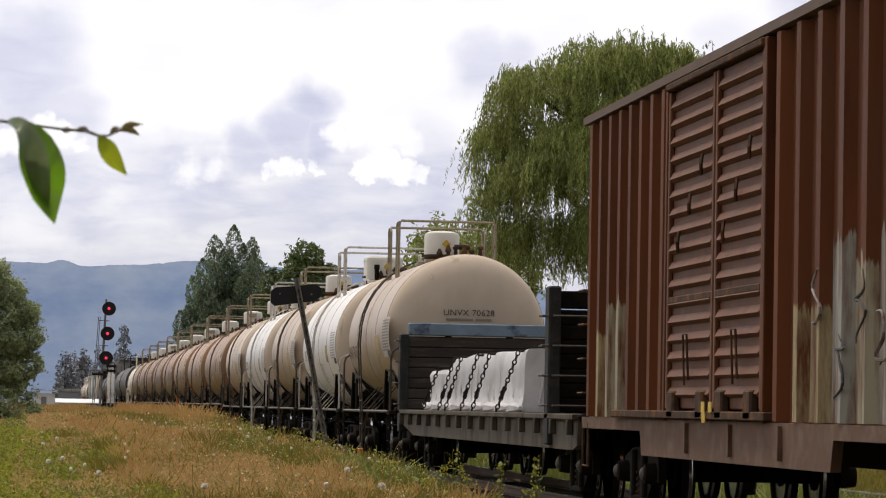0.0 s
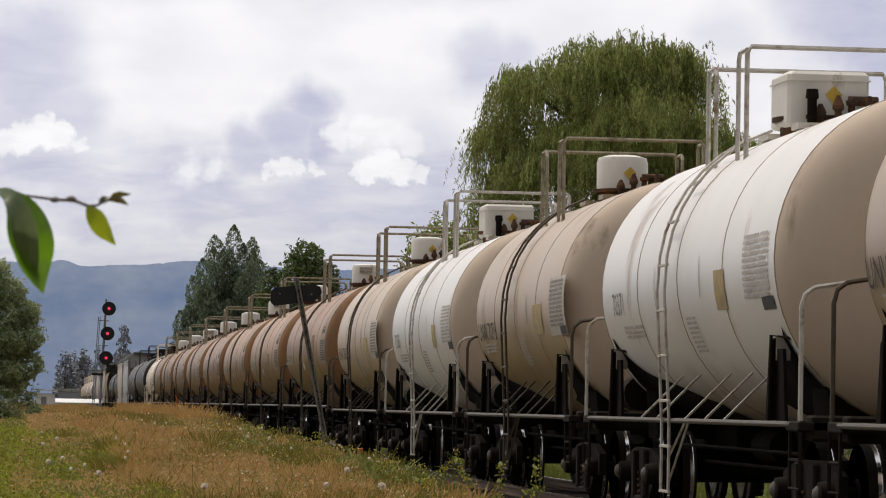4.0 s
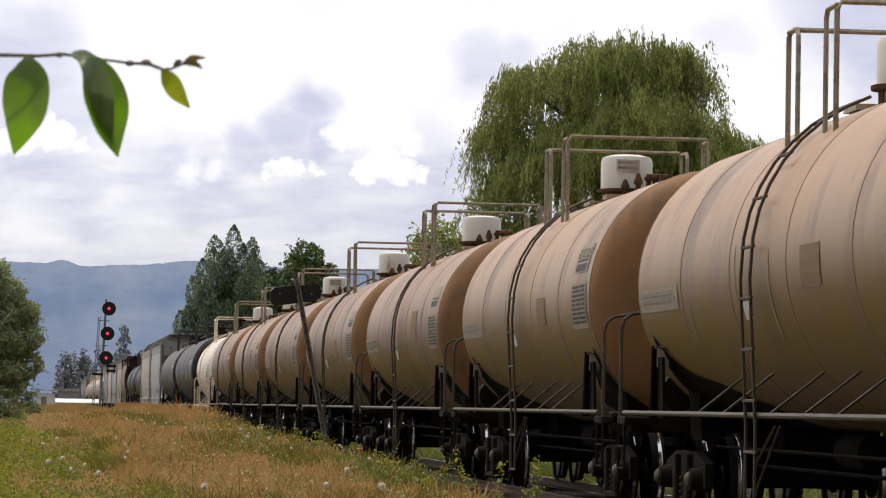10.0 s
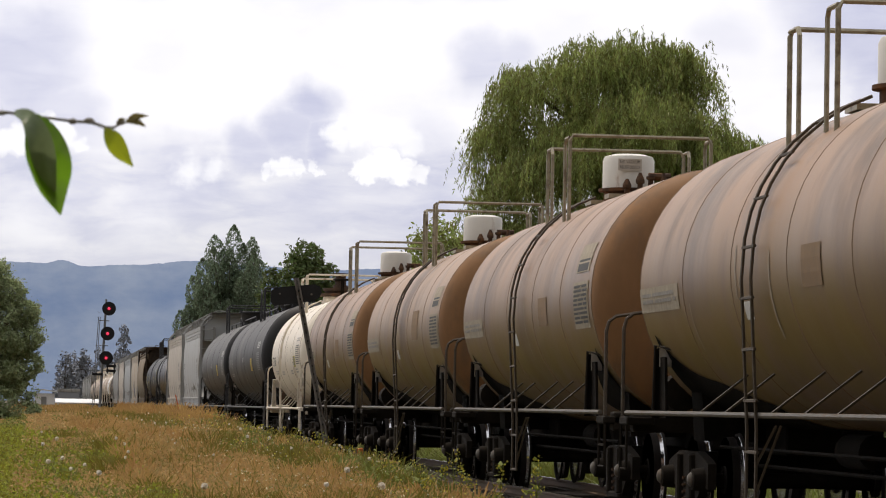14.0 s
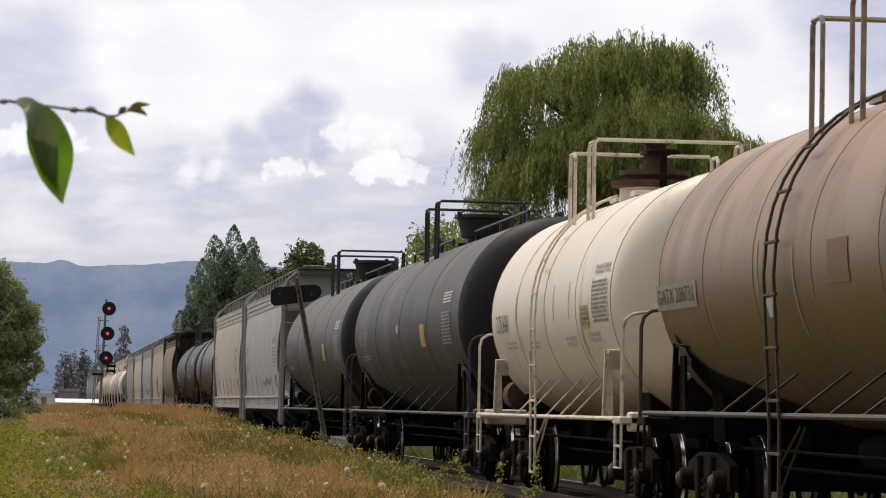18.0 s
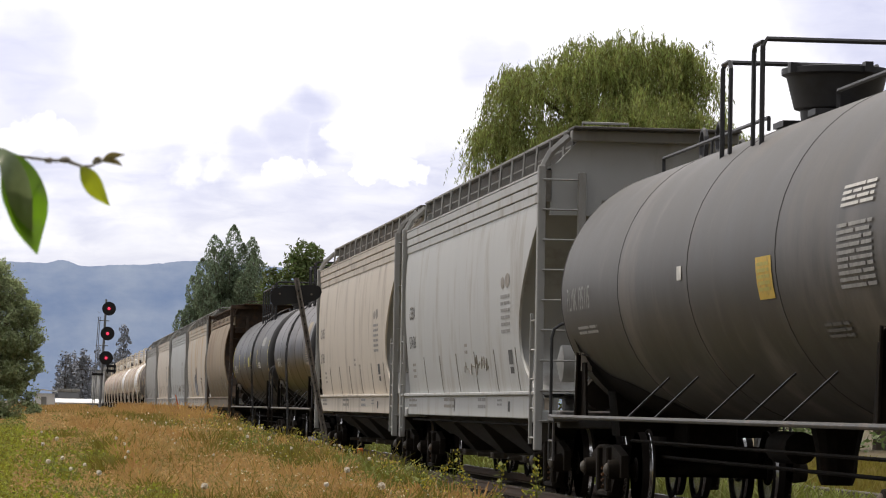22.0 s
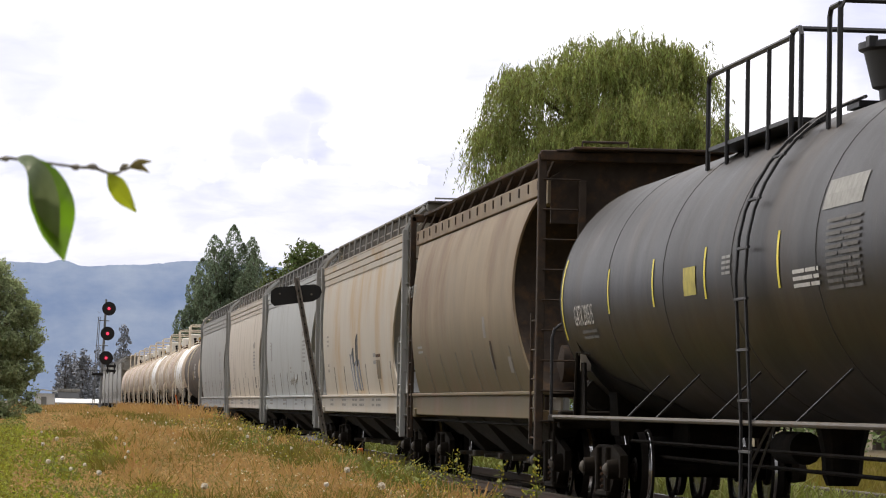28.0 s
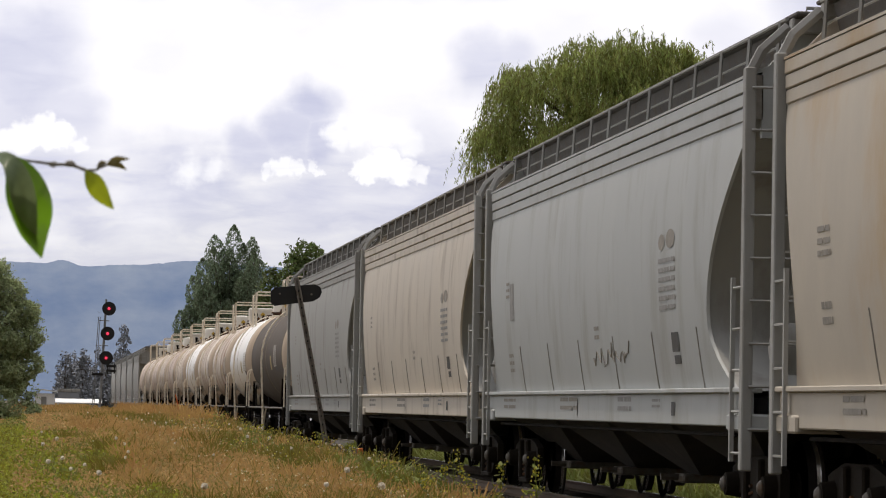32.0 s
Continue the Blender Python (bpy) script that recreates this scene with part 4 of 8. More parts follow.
# ---- covered hoppers ----
def hopper_car(name, label, L, paint, post, fence=True, barrel=False, text="", marks=(), group="covered hoppers of the freight train", rust_sill=None, scrawl=0):
    car = thing(name, label, "hopper car", group)
    E = L / 2 - 0.62
    sillm = rust_sill or paint
    top = 4.27 if not barrel else 4.16
    bulge = 0.10 if not barrel else 0.24
    EV = 0.40 if not barrel else 0.24            # depth of the eave band

    def side_x(z):
        t = (z - 1.36) / (top - EV - 1.36)
        return 1.36 + bulge * math.sin(math.pi * min(max(t, 0), 1)) ** 0.8 + 0.06 * t

    def end_y(z, near):
        t = (z - 1.36) / (top - EV - 1.36)
        if barrel:
            return E - 0.65 - 0.95 * math.sin(math.pi * min(max(1 - t, 0), 1) ** 0.75) ** 0.9
        # the sheet is cut back in a sweep where the end slopes away
        if t < 0.26:
            cut = 0.45 + 0.55 * math.sin(math.pi / 2 * max(t, 0) / 0.26)
        else:
            cut = math.cos(math.pi / 2 * min((t - 0.26) / 0.72, 1)) ** 1.1
        return E - 0.12 - (1.9 if near else 0.55) * cut

    zs = [1.36 + (top - EV - 1.36) * k / 16 for k in range(17)]
    for x in (-1, 1):
        rows = []
        for f in [-1, -0.997] + [-0.99 + 1.98 * k / 24 for k in range(25)] + [0.997, 1]:
            rows.append([(x * (side_x(z) - (0.03 if abs(f) == 1 else 0.0)), f * end_y(z, f < 0), z) for z in zs])
        part("side_sheet", Geo().sheet(rows), paint, car, smooth=True)
        if not barrel:
            for k in range(3):
                z = top - 0.42 + k * 0.132
                part("eave_ridge", Geo().box(min(x * 1.37, x * (1.44 + 0.008 * k)), max(x * 1.37, x * (1.44 + 0.008 * k)), -E + 0.15, E - 0.15, z, z + 0.121, 0.008), paint, car)
            part("eave_plate", Geo().box(min(x * 1.33, x * 1.41), max(x * 1.33, x * 1.41), -E + 0.12, E - 0.12, top - 0.43, top - 0.02), M_STENCILF, car)
            part("eave_slope", Geo().extrude([(x * 1.46, top - 0.03), (x * 1.46, top - 0.005), (x * 1.20, top + 0.10), (x * 1.20, top + 0.05)], "y", -E + 0.13, E - 0.13), paint, car)
        else:
            part("eave_plate", Geo().box(min(x * 1.36, x * 1.44), max(x * 1.36, x * 1.44), -E + 0.3, E - 0.3, top - 0.22, top + 0.02, 0.01), paint, car)
            for k in range(17):
                y = -E + 0.6 + k * (2 * E - 1.2) / 16
                part("rivet_lug", Geo().box(min(x * 1.44, x * 1.455), max(x * 1.44, x * 1.455), y - 0.03, y + 0.03, top - 0.14, top - 0.02), post, car)
        g = Geo().box(min(x * 1.38, x * 1.45), max(x * 1.38, x * 1.45), -E + 0.1, E - 0.1, 1.02, 1.34, 0.012)
        g.box(min(x * 1.30, x * 1.50), max(x * 1.30, x * 1.50), -E + 0.1, E - 0.1, 1.335, 1.385, 0.01)
        part("side_sill", g, sillm, car)
        part("sill_pipe", Geo().tube([(x * 1.36, -E + 1, 0.94), (x * 1.36, E - 1, 0.94)], 0.022, 5), M_UNDER, car)
        for k in range(6):
            y = (k - 2.5) * (2 * E - 3.5) / 6 - 0.5
            part("panel_seam", Geo().tube([(x * (side_x(z) + 0.004), y + 0.25 * (z - 1.4) ** 2, z) for z in zs[:5]], 0.007, 4), M_STENCILF, car)
        for s in (-1, 1):
            # corner post with side ladder
            pt = top + 0.04 if not barrel else top + 0.3
            g = Geo().box(min(x * 1.42, x * 1.52), max(x * 1.42, x * 1.52), min(s * (E + 0.02), s * (E - 0.12)), max(s * (E + 0.02), s * (E - 0.12)), 0.62, pt, 0.012)
            if not barrel:
                g.tube([(x * 1.47, s * (E - 0.05), top - 0.02), (x * 1.36, s * (E - 0.05), top + 0.2), (x * 1.12, s * (E - 0.05), top + 0.42)], 0.055, 6)
            part("corner_post", g, post, car)
            part("ladder_rail", Geo().box(min(x * 1.48, x * 1.52), max(x * 1.48, x * 1.52), min(s * (E - 0.52), s * (E - 0.57)), max(s * (E - 0.52), s * (E - 0.57)), 0.7, 2.4), post, car)
            for k in range(5):
                part("rung", Geo().tube([(x * 1.5, s * (E - 0.54), 0.78 + k * 0.38), (x * 1.5, s * (E - 0.06), 0.78 + k * 0.38)], 0.014, 5), post, car)
            for k in range(9):
                part("end_rung", Geo().tube([(x * 1.46, s * (E + 0.03), 1.0 + k * 0.39), (x * 0.98, s * (E + 0.03), 1.0 + k * 0.39)], 0.014, 5), post, car)
            part("end_post", Geo().box(min(x * 0.9, x * 1.0), max(x * 0.9, x * 1.0), min(s * (E - 0.05), s * (E + 0.06)), max(s * (E - 0.05), s * (E + 0.06)), 1.1, top - 0.05, 0.01), post, car)
    # roof, end walls with slope sheets
    pr = [(-1.38, top - 0.34), (-1.38, top - 0.03), (-1.0, top + 0.12), (0, top + 0.17), (1.0, top + 0.12), (1.38, top - 0.03), (1.38, top - 0.34)]
    part("roof", Geo().extrude(pr, "y", -E + 0.14, E - 0.14), paint, car)
    for s in (-1, 1):
        a, b = min(s * (E - 0.2), s * (E - 0.12)), max(s * (E - 0.2), s * (E - 0.12))
        wt = top + (0.38 if not barrel else 0.22)
        part("end_wall", Geo().extrude([(-1.34, top - 0.6), (1.34, top - 0.6), (1.34, top), (0.98, wt), (-0.98, wt), (-1.34, top)], "y", a, b), paint if not barrel else post, car)
        slope = Geo()
        for inset in (0.02, 0.07):
            slope.sheet([[(x * (side_x(z) - 0.02), s * (end_y(z, s < 0) - inset), z) for z in zs] for x in (-1, -0.5, 0, 0.5, 1)])
        # grey in place of the side paint puts the recess's shade into colour
        part("slope_sheet", slope, M_GREYH if not barrel else post, car, smooth=True)
        for x in (-0.62, 0.62):
            part("slope_stiffener", Geo().sheet([[(x + w, s * (end_y(z, s < 0) + o), z) for z in zs[4:]] for w, o in ((-0.05, -0.02), (-0.05, 0.05), (0.05, 0.05), (0.05, -0.02))]), post, car)
        part("end_sill", Geo().box(-1.48, 1.48, min(s * E, s * (E - 0.9)), max(s * E, s * (E - 0.9)), 0.98, 1.14, 0.02), sillm, car)
        part("end_beam", Geo().box(-1.1 if not barrel else -1.5, 1.1 if not barrel else 1.5, min(s * (E - 0.12), s * (E + 0.05)), max(s * (E - 0.12), s * (E + 0.05)), wt - 0.02, wt + 0.12, 0.015), post, car)
        part("crossover_board", Geo().box(-1.1, 1.1, min(s * (E - 0.35), s * (E + 0.22)), max(s * (E - 0.35), s * (E + 0.22)), wt + 0.12, wt + 0.16, 0.01), M_GRATE if not barrel else post, car)
        part("brake_reservoir", Geo().lathe([(-0.42, 0.02), (-0.36, 0.24), (0.36, 0.24), (0.42, 0.02)], 16, "x", (-0.75, s * (E - 0.5), 1.75)), post, car, smooth=True)
        part("centre_sill", Geo().box(-0.3, 0.3, min(s * (E + 0.05), s * (E - 2.4)), max(s * (E + 0.05), s * (E - 2.4)), 0.74, 1.05), M_UNDER, car)
    for k in range(5):
        y = -E + 1.6 + k * (2 * E - 3.2) / 4
        part("roof_hatch", Geo().box(-0.45, 0.45, y - 1.15, y + 1.15, top + 0.15, top + 0.27, 0.03), post, car)
    if fence:
        for x in (-1, 1):
            part("running_board", Geo().extrude([(x * 0.60, top + 0.46), (x * 1.10, top + 0.48), (x * 1.10, top + 0.50), (x * 0.60, top + 0.48)], "y", -E + 0.1, E - 0.1), M_GRATE, car, "grey open-mesh running board")
            part("mesh_panel", Geo().extrude([(x * 0.98, top + 0.13), (x * 1.06, top + 0.46), (x * 1.04, top + 0.46), (x * 0.96, top + 0.13)], "y", -E + 0.3, E - 0.3), M_GRATE, car, "grey mesh toe panel")
            part("roof_rail", Geo().tube([(x * 1.12, -E + 0.1, top + 0.50), (x * 1.12, E - 0.1, top + 0.50)], 0.02, 5), post, car)
            part("roof_rail", Geo().tube([(x * 1.08, -E + 0.1, top + 0.30), (x * 1.08, E - 0.1, top + 0.30)], 0.012, 4), post, car)
            for k in range(14):
                y = -E + 0.35 + k * (2 * E - 0.7) / 13
                part("roof_bracket", Geo().tube([(x * 1.16, y, top + 0.06), (x * 1.13, y, top + 0.5)], 0.02, 4), post, car)
    else:
        for x in (-1, 1):
            part("running_board", Geo().box(min(x * 0.5, x * 1.3), max(x * 0.5, x * 1.3), -E - 0.05, E + 0.05, top + 0.3, top + 0.35, 0.01), post, car, "dark brown running board")
            for k in range(12):
                y = -E + 0.3 + k * (2 * E - 0.6) / 11
                part("roof_bracket", Geo().tube([(x * 1.4, y, top - 0.05), (x * 1.25, y, top + 0.3)], 0.02, 4), post, car)
    gz = 0.34 if barrel else 0.48
    for s in (-1, 1):
        part("roof_grab", Geo().tube([(-0.95, s * (E - 0.05), top + gz), (-0.95, s * (E - 0.05), top + gz + 0.12), (-0.35, s * (E - 0.05), top + gz + 0.12), (-0.35, s * (E - 0.05), top + gz)], 0.018, 5), post, car)
    # hopper bays under the sill
    for k in range(4):
        y = (k - 1.5) * (2 * E - 6.2) / 3
        b, t = 0.45, (2 * E - 6.0) / 6
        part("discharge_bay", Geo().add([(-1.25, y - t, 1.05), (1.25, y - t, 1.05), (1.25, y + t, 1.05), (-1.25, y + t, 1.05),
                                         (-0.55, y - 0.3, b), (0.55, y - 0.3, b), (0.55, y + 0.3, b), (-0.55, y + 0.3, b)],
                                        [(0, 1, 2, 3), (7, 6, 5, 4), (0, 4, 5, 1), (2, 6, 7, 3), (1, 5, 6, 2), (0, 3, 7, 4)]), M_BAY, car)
        part("outlet_gate", Geo().box(-0.75, 0.6, y - 0.32, y + 0.32, 0.36, 0.46, 0.02).tube([(-0.95, y, 0.42), (0.7, y, 0.42)], 0.04, 6), M_PIPE, car)
    gear(car, L, 2.1)
    tm = M_STENCIL
    if text:
        for tx, zz, inset, w in text:
            part("lettering", on_curve(letters(tx, 0.22, w), side_x, E - inset, zz), M_STENCILF3 if barrel else tm, car)
    for kind, yy, zz, w, hh, m in marks:
        shp = bars(w, hh, max(2, int(hh / 0.085)), int(abs(yy * 10)) + int(zz * 9), 0.52) if kind == "bars" else oval(w, hh) if kind == "oval" else block(w, hh)
        part("stencil" if kind == "bars" else "decal", on_curve(shp, side_x if zz > 1.4 else lambda q: 1.4515, yy, zz), m, car, kind="stuff" if kind == "bars" else "")
    if scrawl:
        rng = random.Random(scrawl)
        if scrawl == 8:
            # tall angular strokes in faded blue-grey: along the car, height
            for stroke in ([(1.62, 2.22), (1.5, 1.95), (1.05, 1.48)], [(1.20, 2.20), (1.0, 1.95), (0.62, 1.48)], [(1.20, 2.20), (0.92, 2.33), (0.92, 1.98), (0.42, 2.06), (0.05, 1.50)],
                           [(0.25, 2.48), (-0.10, 2.60), (-0.05, 2.24), (0.10, 1.98), (-0.28, 2.08), (-0.62, 1.48)], [(0.25, 2.48), (0.28, 2.1), (-0.20, 1.48)]):
                pts = [(a0 + (a1 - a0) * q / 3, b0 + (b1 - b0) * q / 3) for (a0, b0), (a1, b1) in zip(stroke, stroke[1:]) for q in range(3)] + [stroke[-1]]
                part("paint_scrawl", Geo().tube([(-(side_x(z) - 0.012), q, z) for q, z in pts], 0.034, 5), M_SCRAWL, car)
            part("bare_patch", on_curve(block(0.7, 0.36), side_x, -4.3, 1.86), M_RUSTH, car, "scraped rusty patch")
        for k in range(0 if scrawl == 8 else 2):
            yy = rng.uniform(-0.5, 0.5) - k * 1.9
            zz, pts = 1.72 + 0.06 * k, []
            for i in range(16):
                z = zz + rng.uniform(-0.09, 0.16) * (1 if i % 2 else -0.6)
                pts.append((-(side_x(z) + 0.008), yy, z))
                yy -= rng.uniform(0.02, 0.17)
            part("paint_scrawl", Geo().tube(pts, 0.007, 4), M_STENCILF, car)
    return car


M_GRATE = mat("grey_grating", (0.10, 0.095, 0.088), 0.7, 0.2, var=0.25, scale=10, dirt=(0.10, 0.08, 0.06), dirt_amt=0.4, dirt_scale=5, bump=0.4, bump_scale=30)
M_FRAMEB = mat("grimy_brown_frame", (0.055, 0.042, 0.033), 0.75, spec=0.12, var=0.3, scale=5, dirt=(0.10, 0.06, 0.035), dirt_amt=0.4, dirt_scale=4, bump=0.15)
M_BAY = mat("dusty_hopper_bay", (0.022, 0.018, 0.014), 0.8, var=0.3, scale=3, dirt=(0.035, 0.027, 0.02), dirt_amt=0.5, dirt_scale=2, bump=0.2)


# ---- boxcar ----
def box_car(L):
    car = thing("box_car", "rust-red ribbed steel boxcar with double sliding doors and peeling paint", "boxcar")
    E = L / 2 - 0.55
    top, bot = 4.55, 1.06
    part("body", Geo().box(-1.40, 1.40, -E, E, bot, top, 0.01), M_BOX, car)
    part("roof", Geo().extrude([(-1.52, top - 0.03), (-1.52, top + 0.06), (-0.8, top + 0.16), (0, top + 0.2), (0.8, top + 0.16), (1.52, top + 0.06), (1.52, top - 0.03)], "y", -E - 0.05, E + 0.05), M_ROOF, car)
    for k in range(14):
        y = -E + 0.4 + k * (2 * E - 0.8) / 13
        part("roof_rib", Geo().extrude([(-1.5, top + 0.06), (-0.8, top + 0.19), (0, top + 0.23), (0.8, top + 0.19), (1.5, top + 0.06)], "y", y - 0.05, y + 0.05), M_ROOF, car)
    d0, dm, d1 = -1.85, 0.45, 2.95
    for x in (-1, 1):
        for seg0, seg1, n in ((-E + 0.15, d0 - 0.1, 8), (d1 + 0.1, E - 0.15, 8)):
            for k in range(n):
                y = seg0 + (k + 0.5) * (seg1 - seg0) / n
                g = Geo().extrude([(x * 1.40, y - 0.16), (x * 1.505, y - 0.085), (x * 1.505, y + 0.085), (x * 1.40, y + 0.16)], "z", bot + 0.02, top - 0.06)
                spray = {0: M_FLAKE2, 1: M_FLAKE2, 2: M_FLAKE2, 3: M_FLAKE3, 4: M_FLAKE2, 5: M_FLAKE1, 6: M_FLAKE1} if seg0 < 0 else {5: M_FLAKE3, 6: M_FLAKE1, 4: M_FLAKE3}
                part("side_rib", g, spray.get(k, M_BOX) if x < 0 else M_BOX, car)
                if x < 0 and k in spray and k + 1 in spray:
                    w = (seg1 - seg0) / n
                    part("sprayed_sheet", Geo().box(-1.408, -1.402, y + 0.165, y + w - 0.165, bot + 0.02, top - 0.1), spray[k], car, "rusty sheet with peeling pale spray paint")
        for i in (0, 1):
            a, b = (d0, dm - 0.03) if i == 0 else (dm + 0.03, d1)
            dr = part("sliding_door", Geo().box(min(x * 1.42, x * 1.47), max(x * 1.42, x * 1.47), a, b, bot + 0.12, top - 0.14, 0.01), M_DOOR, car, "faded brick-brown corrugated sliding door")
            for k in range(17):
                z = bot + 0.26 + k * (top - bot - 0.5) / 16.4
                part("door_rib", Geo().extrude([(a + 0.1, z - 0.03), (b - 0.1, z - 0.03), (b - 0.1, z + 0.075), (a + 0.1, z + 0.075)], "x", x * 1.46, x * 1.485)
                     .add([(x * 1.485, a + 0.1, z - 0.03), (x * 1.485, b - 0.1, z - 0.03), (x * 1.53, b - 0.13, z + 0.0), (x * 1.53, a + 0.13, z + 0.0), (x * 1.485, b - 0.1, z + 0.075), (x * 1.485, a + 0.1, z + 0.075)],
                          [(0, 1, 2, 3), (3, 2, 4, 5), (0, 3, 5), (1, 4, 2)]), M_DOOR, dr)
            for yy in (a + 0.05, b - 0.05):
                part("door_stile", Geo().box(min(x * 1.47, x * 1.52), max(x * 1.47, x * 1.52), yy - 0.045, yy + 0.045, bot + 0.12, top - 0.14, 0.01), M_DOOR, dr)
            part("door_mid_rail", Geo().box(min(x * 1.47, x * 1.525), max(x * 1.47, x * 1.525), a + 0.09, b - 0.09, bot + 1.18, bot + 1.25, 0.01), M_RUSTY, dr)
            for k in range(3):
                part("door_hook", Geo().tube([(x * 1.54, a + 0.5 + k * 0.6, top - 0.9 - 0.35 * k), (x * 1.56, a + 0.46 + k * 0.6, top - 1.0 - 0.35 * k), (x * 1.54, a + 0.55 + k * 0.6, top - 1.1 - 0.35 * k)], 0.018, 4), M_RUSTY, dr)
            for q in (a + 0.3, b - 0.62):
                part("roller_bracket", Geo().box(min(x * 1.47, x * 1.56), max(x * 1.47, x * 1.56), q, q + 0.32, bot + 0.02, bot + 0.3, 0.02), M_RUSTY, dr)
            part("door_lever", Geo().tube([(x * 1.55, (a + b) / 2, bot + 0.35), (x * 1.57, (a + b) / 2, bot + 0.85), (x * 1.57, (a + b) / 2 - 0.2, bot + 0.85), (x * 1.55, (a + b) / 2 - 0.2, bot + 0.4)], 0.012, 5), M_RUSTY, dr)
        part("door_post", Geo().box(min(x * 1.40, x * 1.53), max(x * 1.40, x * 1.53), d0 - 0.12, d0 - 0.01, bot, top - 0.06, 0.01).box(min(x * 1.40, x * 1.53), max(x * 1.40, x * 1.53), d1 + 0.01, d1 + 0.12, bot, top - 0.06, 0.01), M_BOX, car)
        part("door_track", Geo().box(min(x * 1.42, x * 1.56), max(x * 1.42, x * 1.56), d0 - 0.3, E - 2.5, bot + 0.02, bot + 0.1, 0.01).box(min(x * 1.42, x * 1.56), max(x * 1.42, x * 1.56), d0, d1, top - 0.13, top - 0.06, 0.01), M_RUSTY, car)
        part("side_sill", Geo().extrude([(-E, 1.07), (E, 1.07), (E, 0.94), (4.6, 0.94), (4.5, 0.68), (-4.5, 0.68), (-4.6, 0.94), (-E, 0.94)], "x", x * 1.40, x * 1.49), M_RUSTB, car)
        for k in range(3):
            y = -2.6 + k * 2.2
            part("sill_gusset", Geo().box(min(x * 1.49, x * 1.53), max(x * 1.49, x * 1.53), y - 0.03, y + 0.03, 0.74, 1.04), M_RUSTB, car)
        for s in (-1, 1):
            for k in range(4):
                part("grab_iron", Geo().tube([(x * 1.52, s * (E - 0.08), 1.35 + k * 0.4), (x * 1.56, s * (E - 0.08), 1.35 + k * 0.4), (x * 1.56, s * (E - 0.5), 1.35 + k * 0.4), (x * 1.52, s * (E - 0.5), 1.35 + k * 0.4)], 0.014, 4), M_RUSTY, car)
                part("end_rung", Geo().tube([(x * 1.38, s * (E + 0.07), 1.35 + k * 0.4), (x * 0.95, s * (E + 0.07), 1.35 + k * 0.4)], 0.014, 4), M_RUSTY, car)
            part("stirrup", Geo().tube([(x * 1.48, s * (E - 0.05), 1.0), (x * 1.48, s * (E - 0.05), 0.5), (x * 1.48, s * (E - 0.45), 0.5), (x * 1.48, s * (E - 0.45), 1.0)], 0.018, 5), M_RUSTY, car)
    for s in (-1, 1):
        for k in range(6):
            z = 1.3 + k * 0.52
            part("end_corrugation", Geo().extrude([(s * E, z - 0.15), (s * (E + 0.05), z), (s * E, z + 0.15)], "x", -1.3, 1.3), M_BOX, car)
        part("brake_platform", Geo().box(-0.9, 0.2, min(s * E, s * (E + 0.35)), max(s * E, s * (E + 0.35)), 1.2, 1.25), M_RUSTY, car)
    part("centre_sill", Geo().box(-0.3, 0.3, -E - 0.1, E + 0.1, 0.66, 1.05), M_UNDER, car)
    gear(car, L, 2.3)
    # black scrawl over the sprayed ribs and yellow dabs at the door's foot
    rng = random.Random(6)
    for k in range(6):
        y, z, w = d0 - 2.2 - 0.75 * k + rng.uniform(-0.1, 0.1), rng.uniform(1.3, 1.9), rng.uniform(0.7, 1.3)
        pts = [(-1.507, y + 0.14 * math.sin(t * 0.55 * w + k) + 0.05 * math.sin(t * 1.1), z + 0.028 * t + 0.07 * math.cos(t * 0.4 * w + 2 * k)) for t in range(20)]
        part("paint_scrawl", Geo().tube(pts, [0.004 + 0.011 * math.sin(math.pi * t / 19) ** 0.6 for t in range(20)], 5), M_STENCIL if k % 3 else M_GRAFS, car)
    for y, z in ((dm + 0.16, 1.2), (dm - 0.2, 1.2), (dm + 0.12, 1.1)):
        part("paint_dab", Geo().box(-1.575, -1.565, y - 0.08, y + 0.08, z - 0.05, z + 0.05), M_YELLOW, car)
    for yy, zz, n in ((4.6, 3.1, 3), (4.6, 2.45, 4), (4.6, 1.95, 2), (5.9, 3.2, 1)):
        part("stencil", on_side(bars(0.75, 0.16 * n, n, n), -1.402, yy + 0.02, zz), M_STENCILW, car, kind="stuff")
    return car


M_ROOF = mat("dull_brown_roof_paint", (0.13, 0.085, 0.06), 0.75, 0.0, var=0.2, scale=3, dirt=(0.16, 0.10, 0.07), dirt_amt=0.5, dirt_scale=2, bump=0.1)
M_RUSTB = mat("rusty_sill_paint", (0.125, 0.062, 0.032), 0.75, var=0.25, scale=4, dirt=(0.17, 0.11, 0.075), dirt_amt=0.5, dirt_scale=3, bump=0.15)


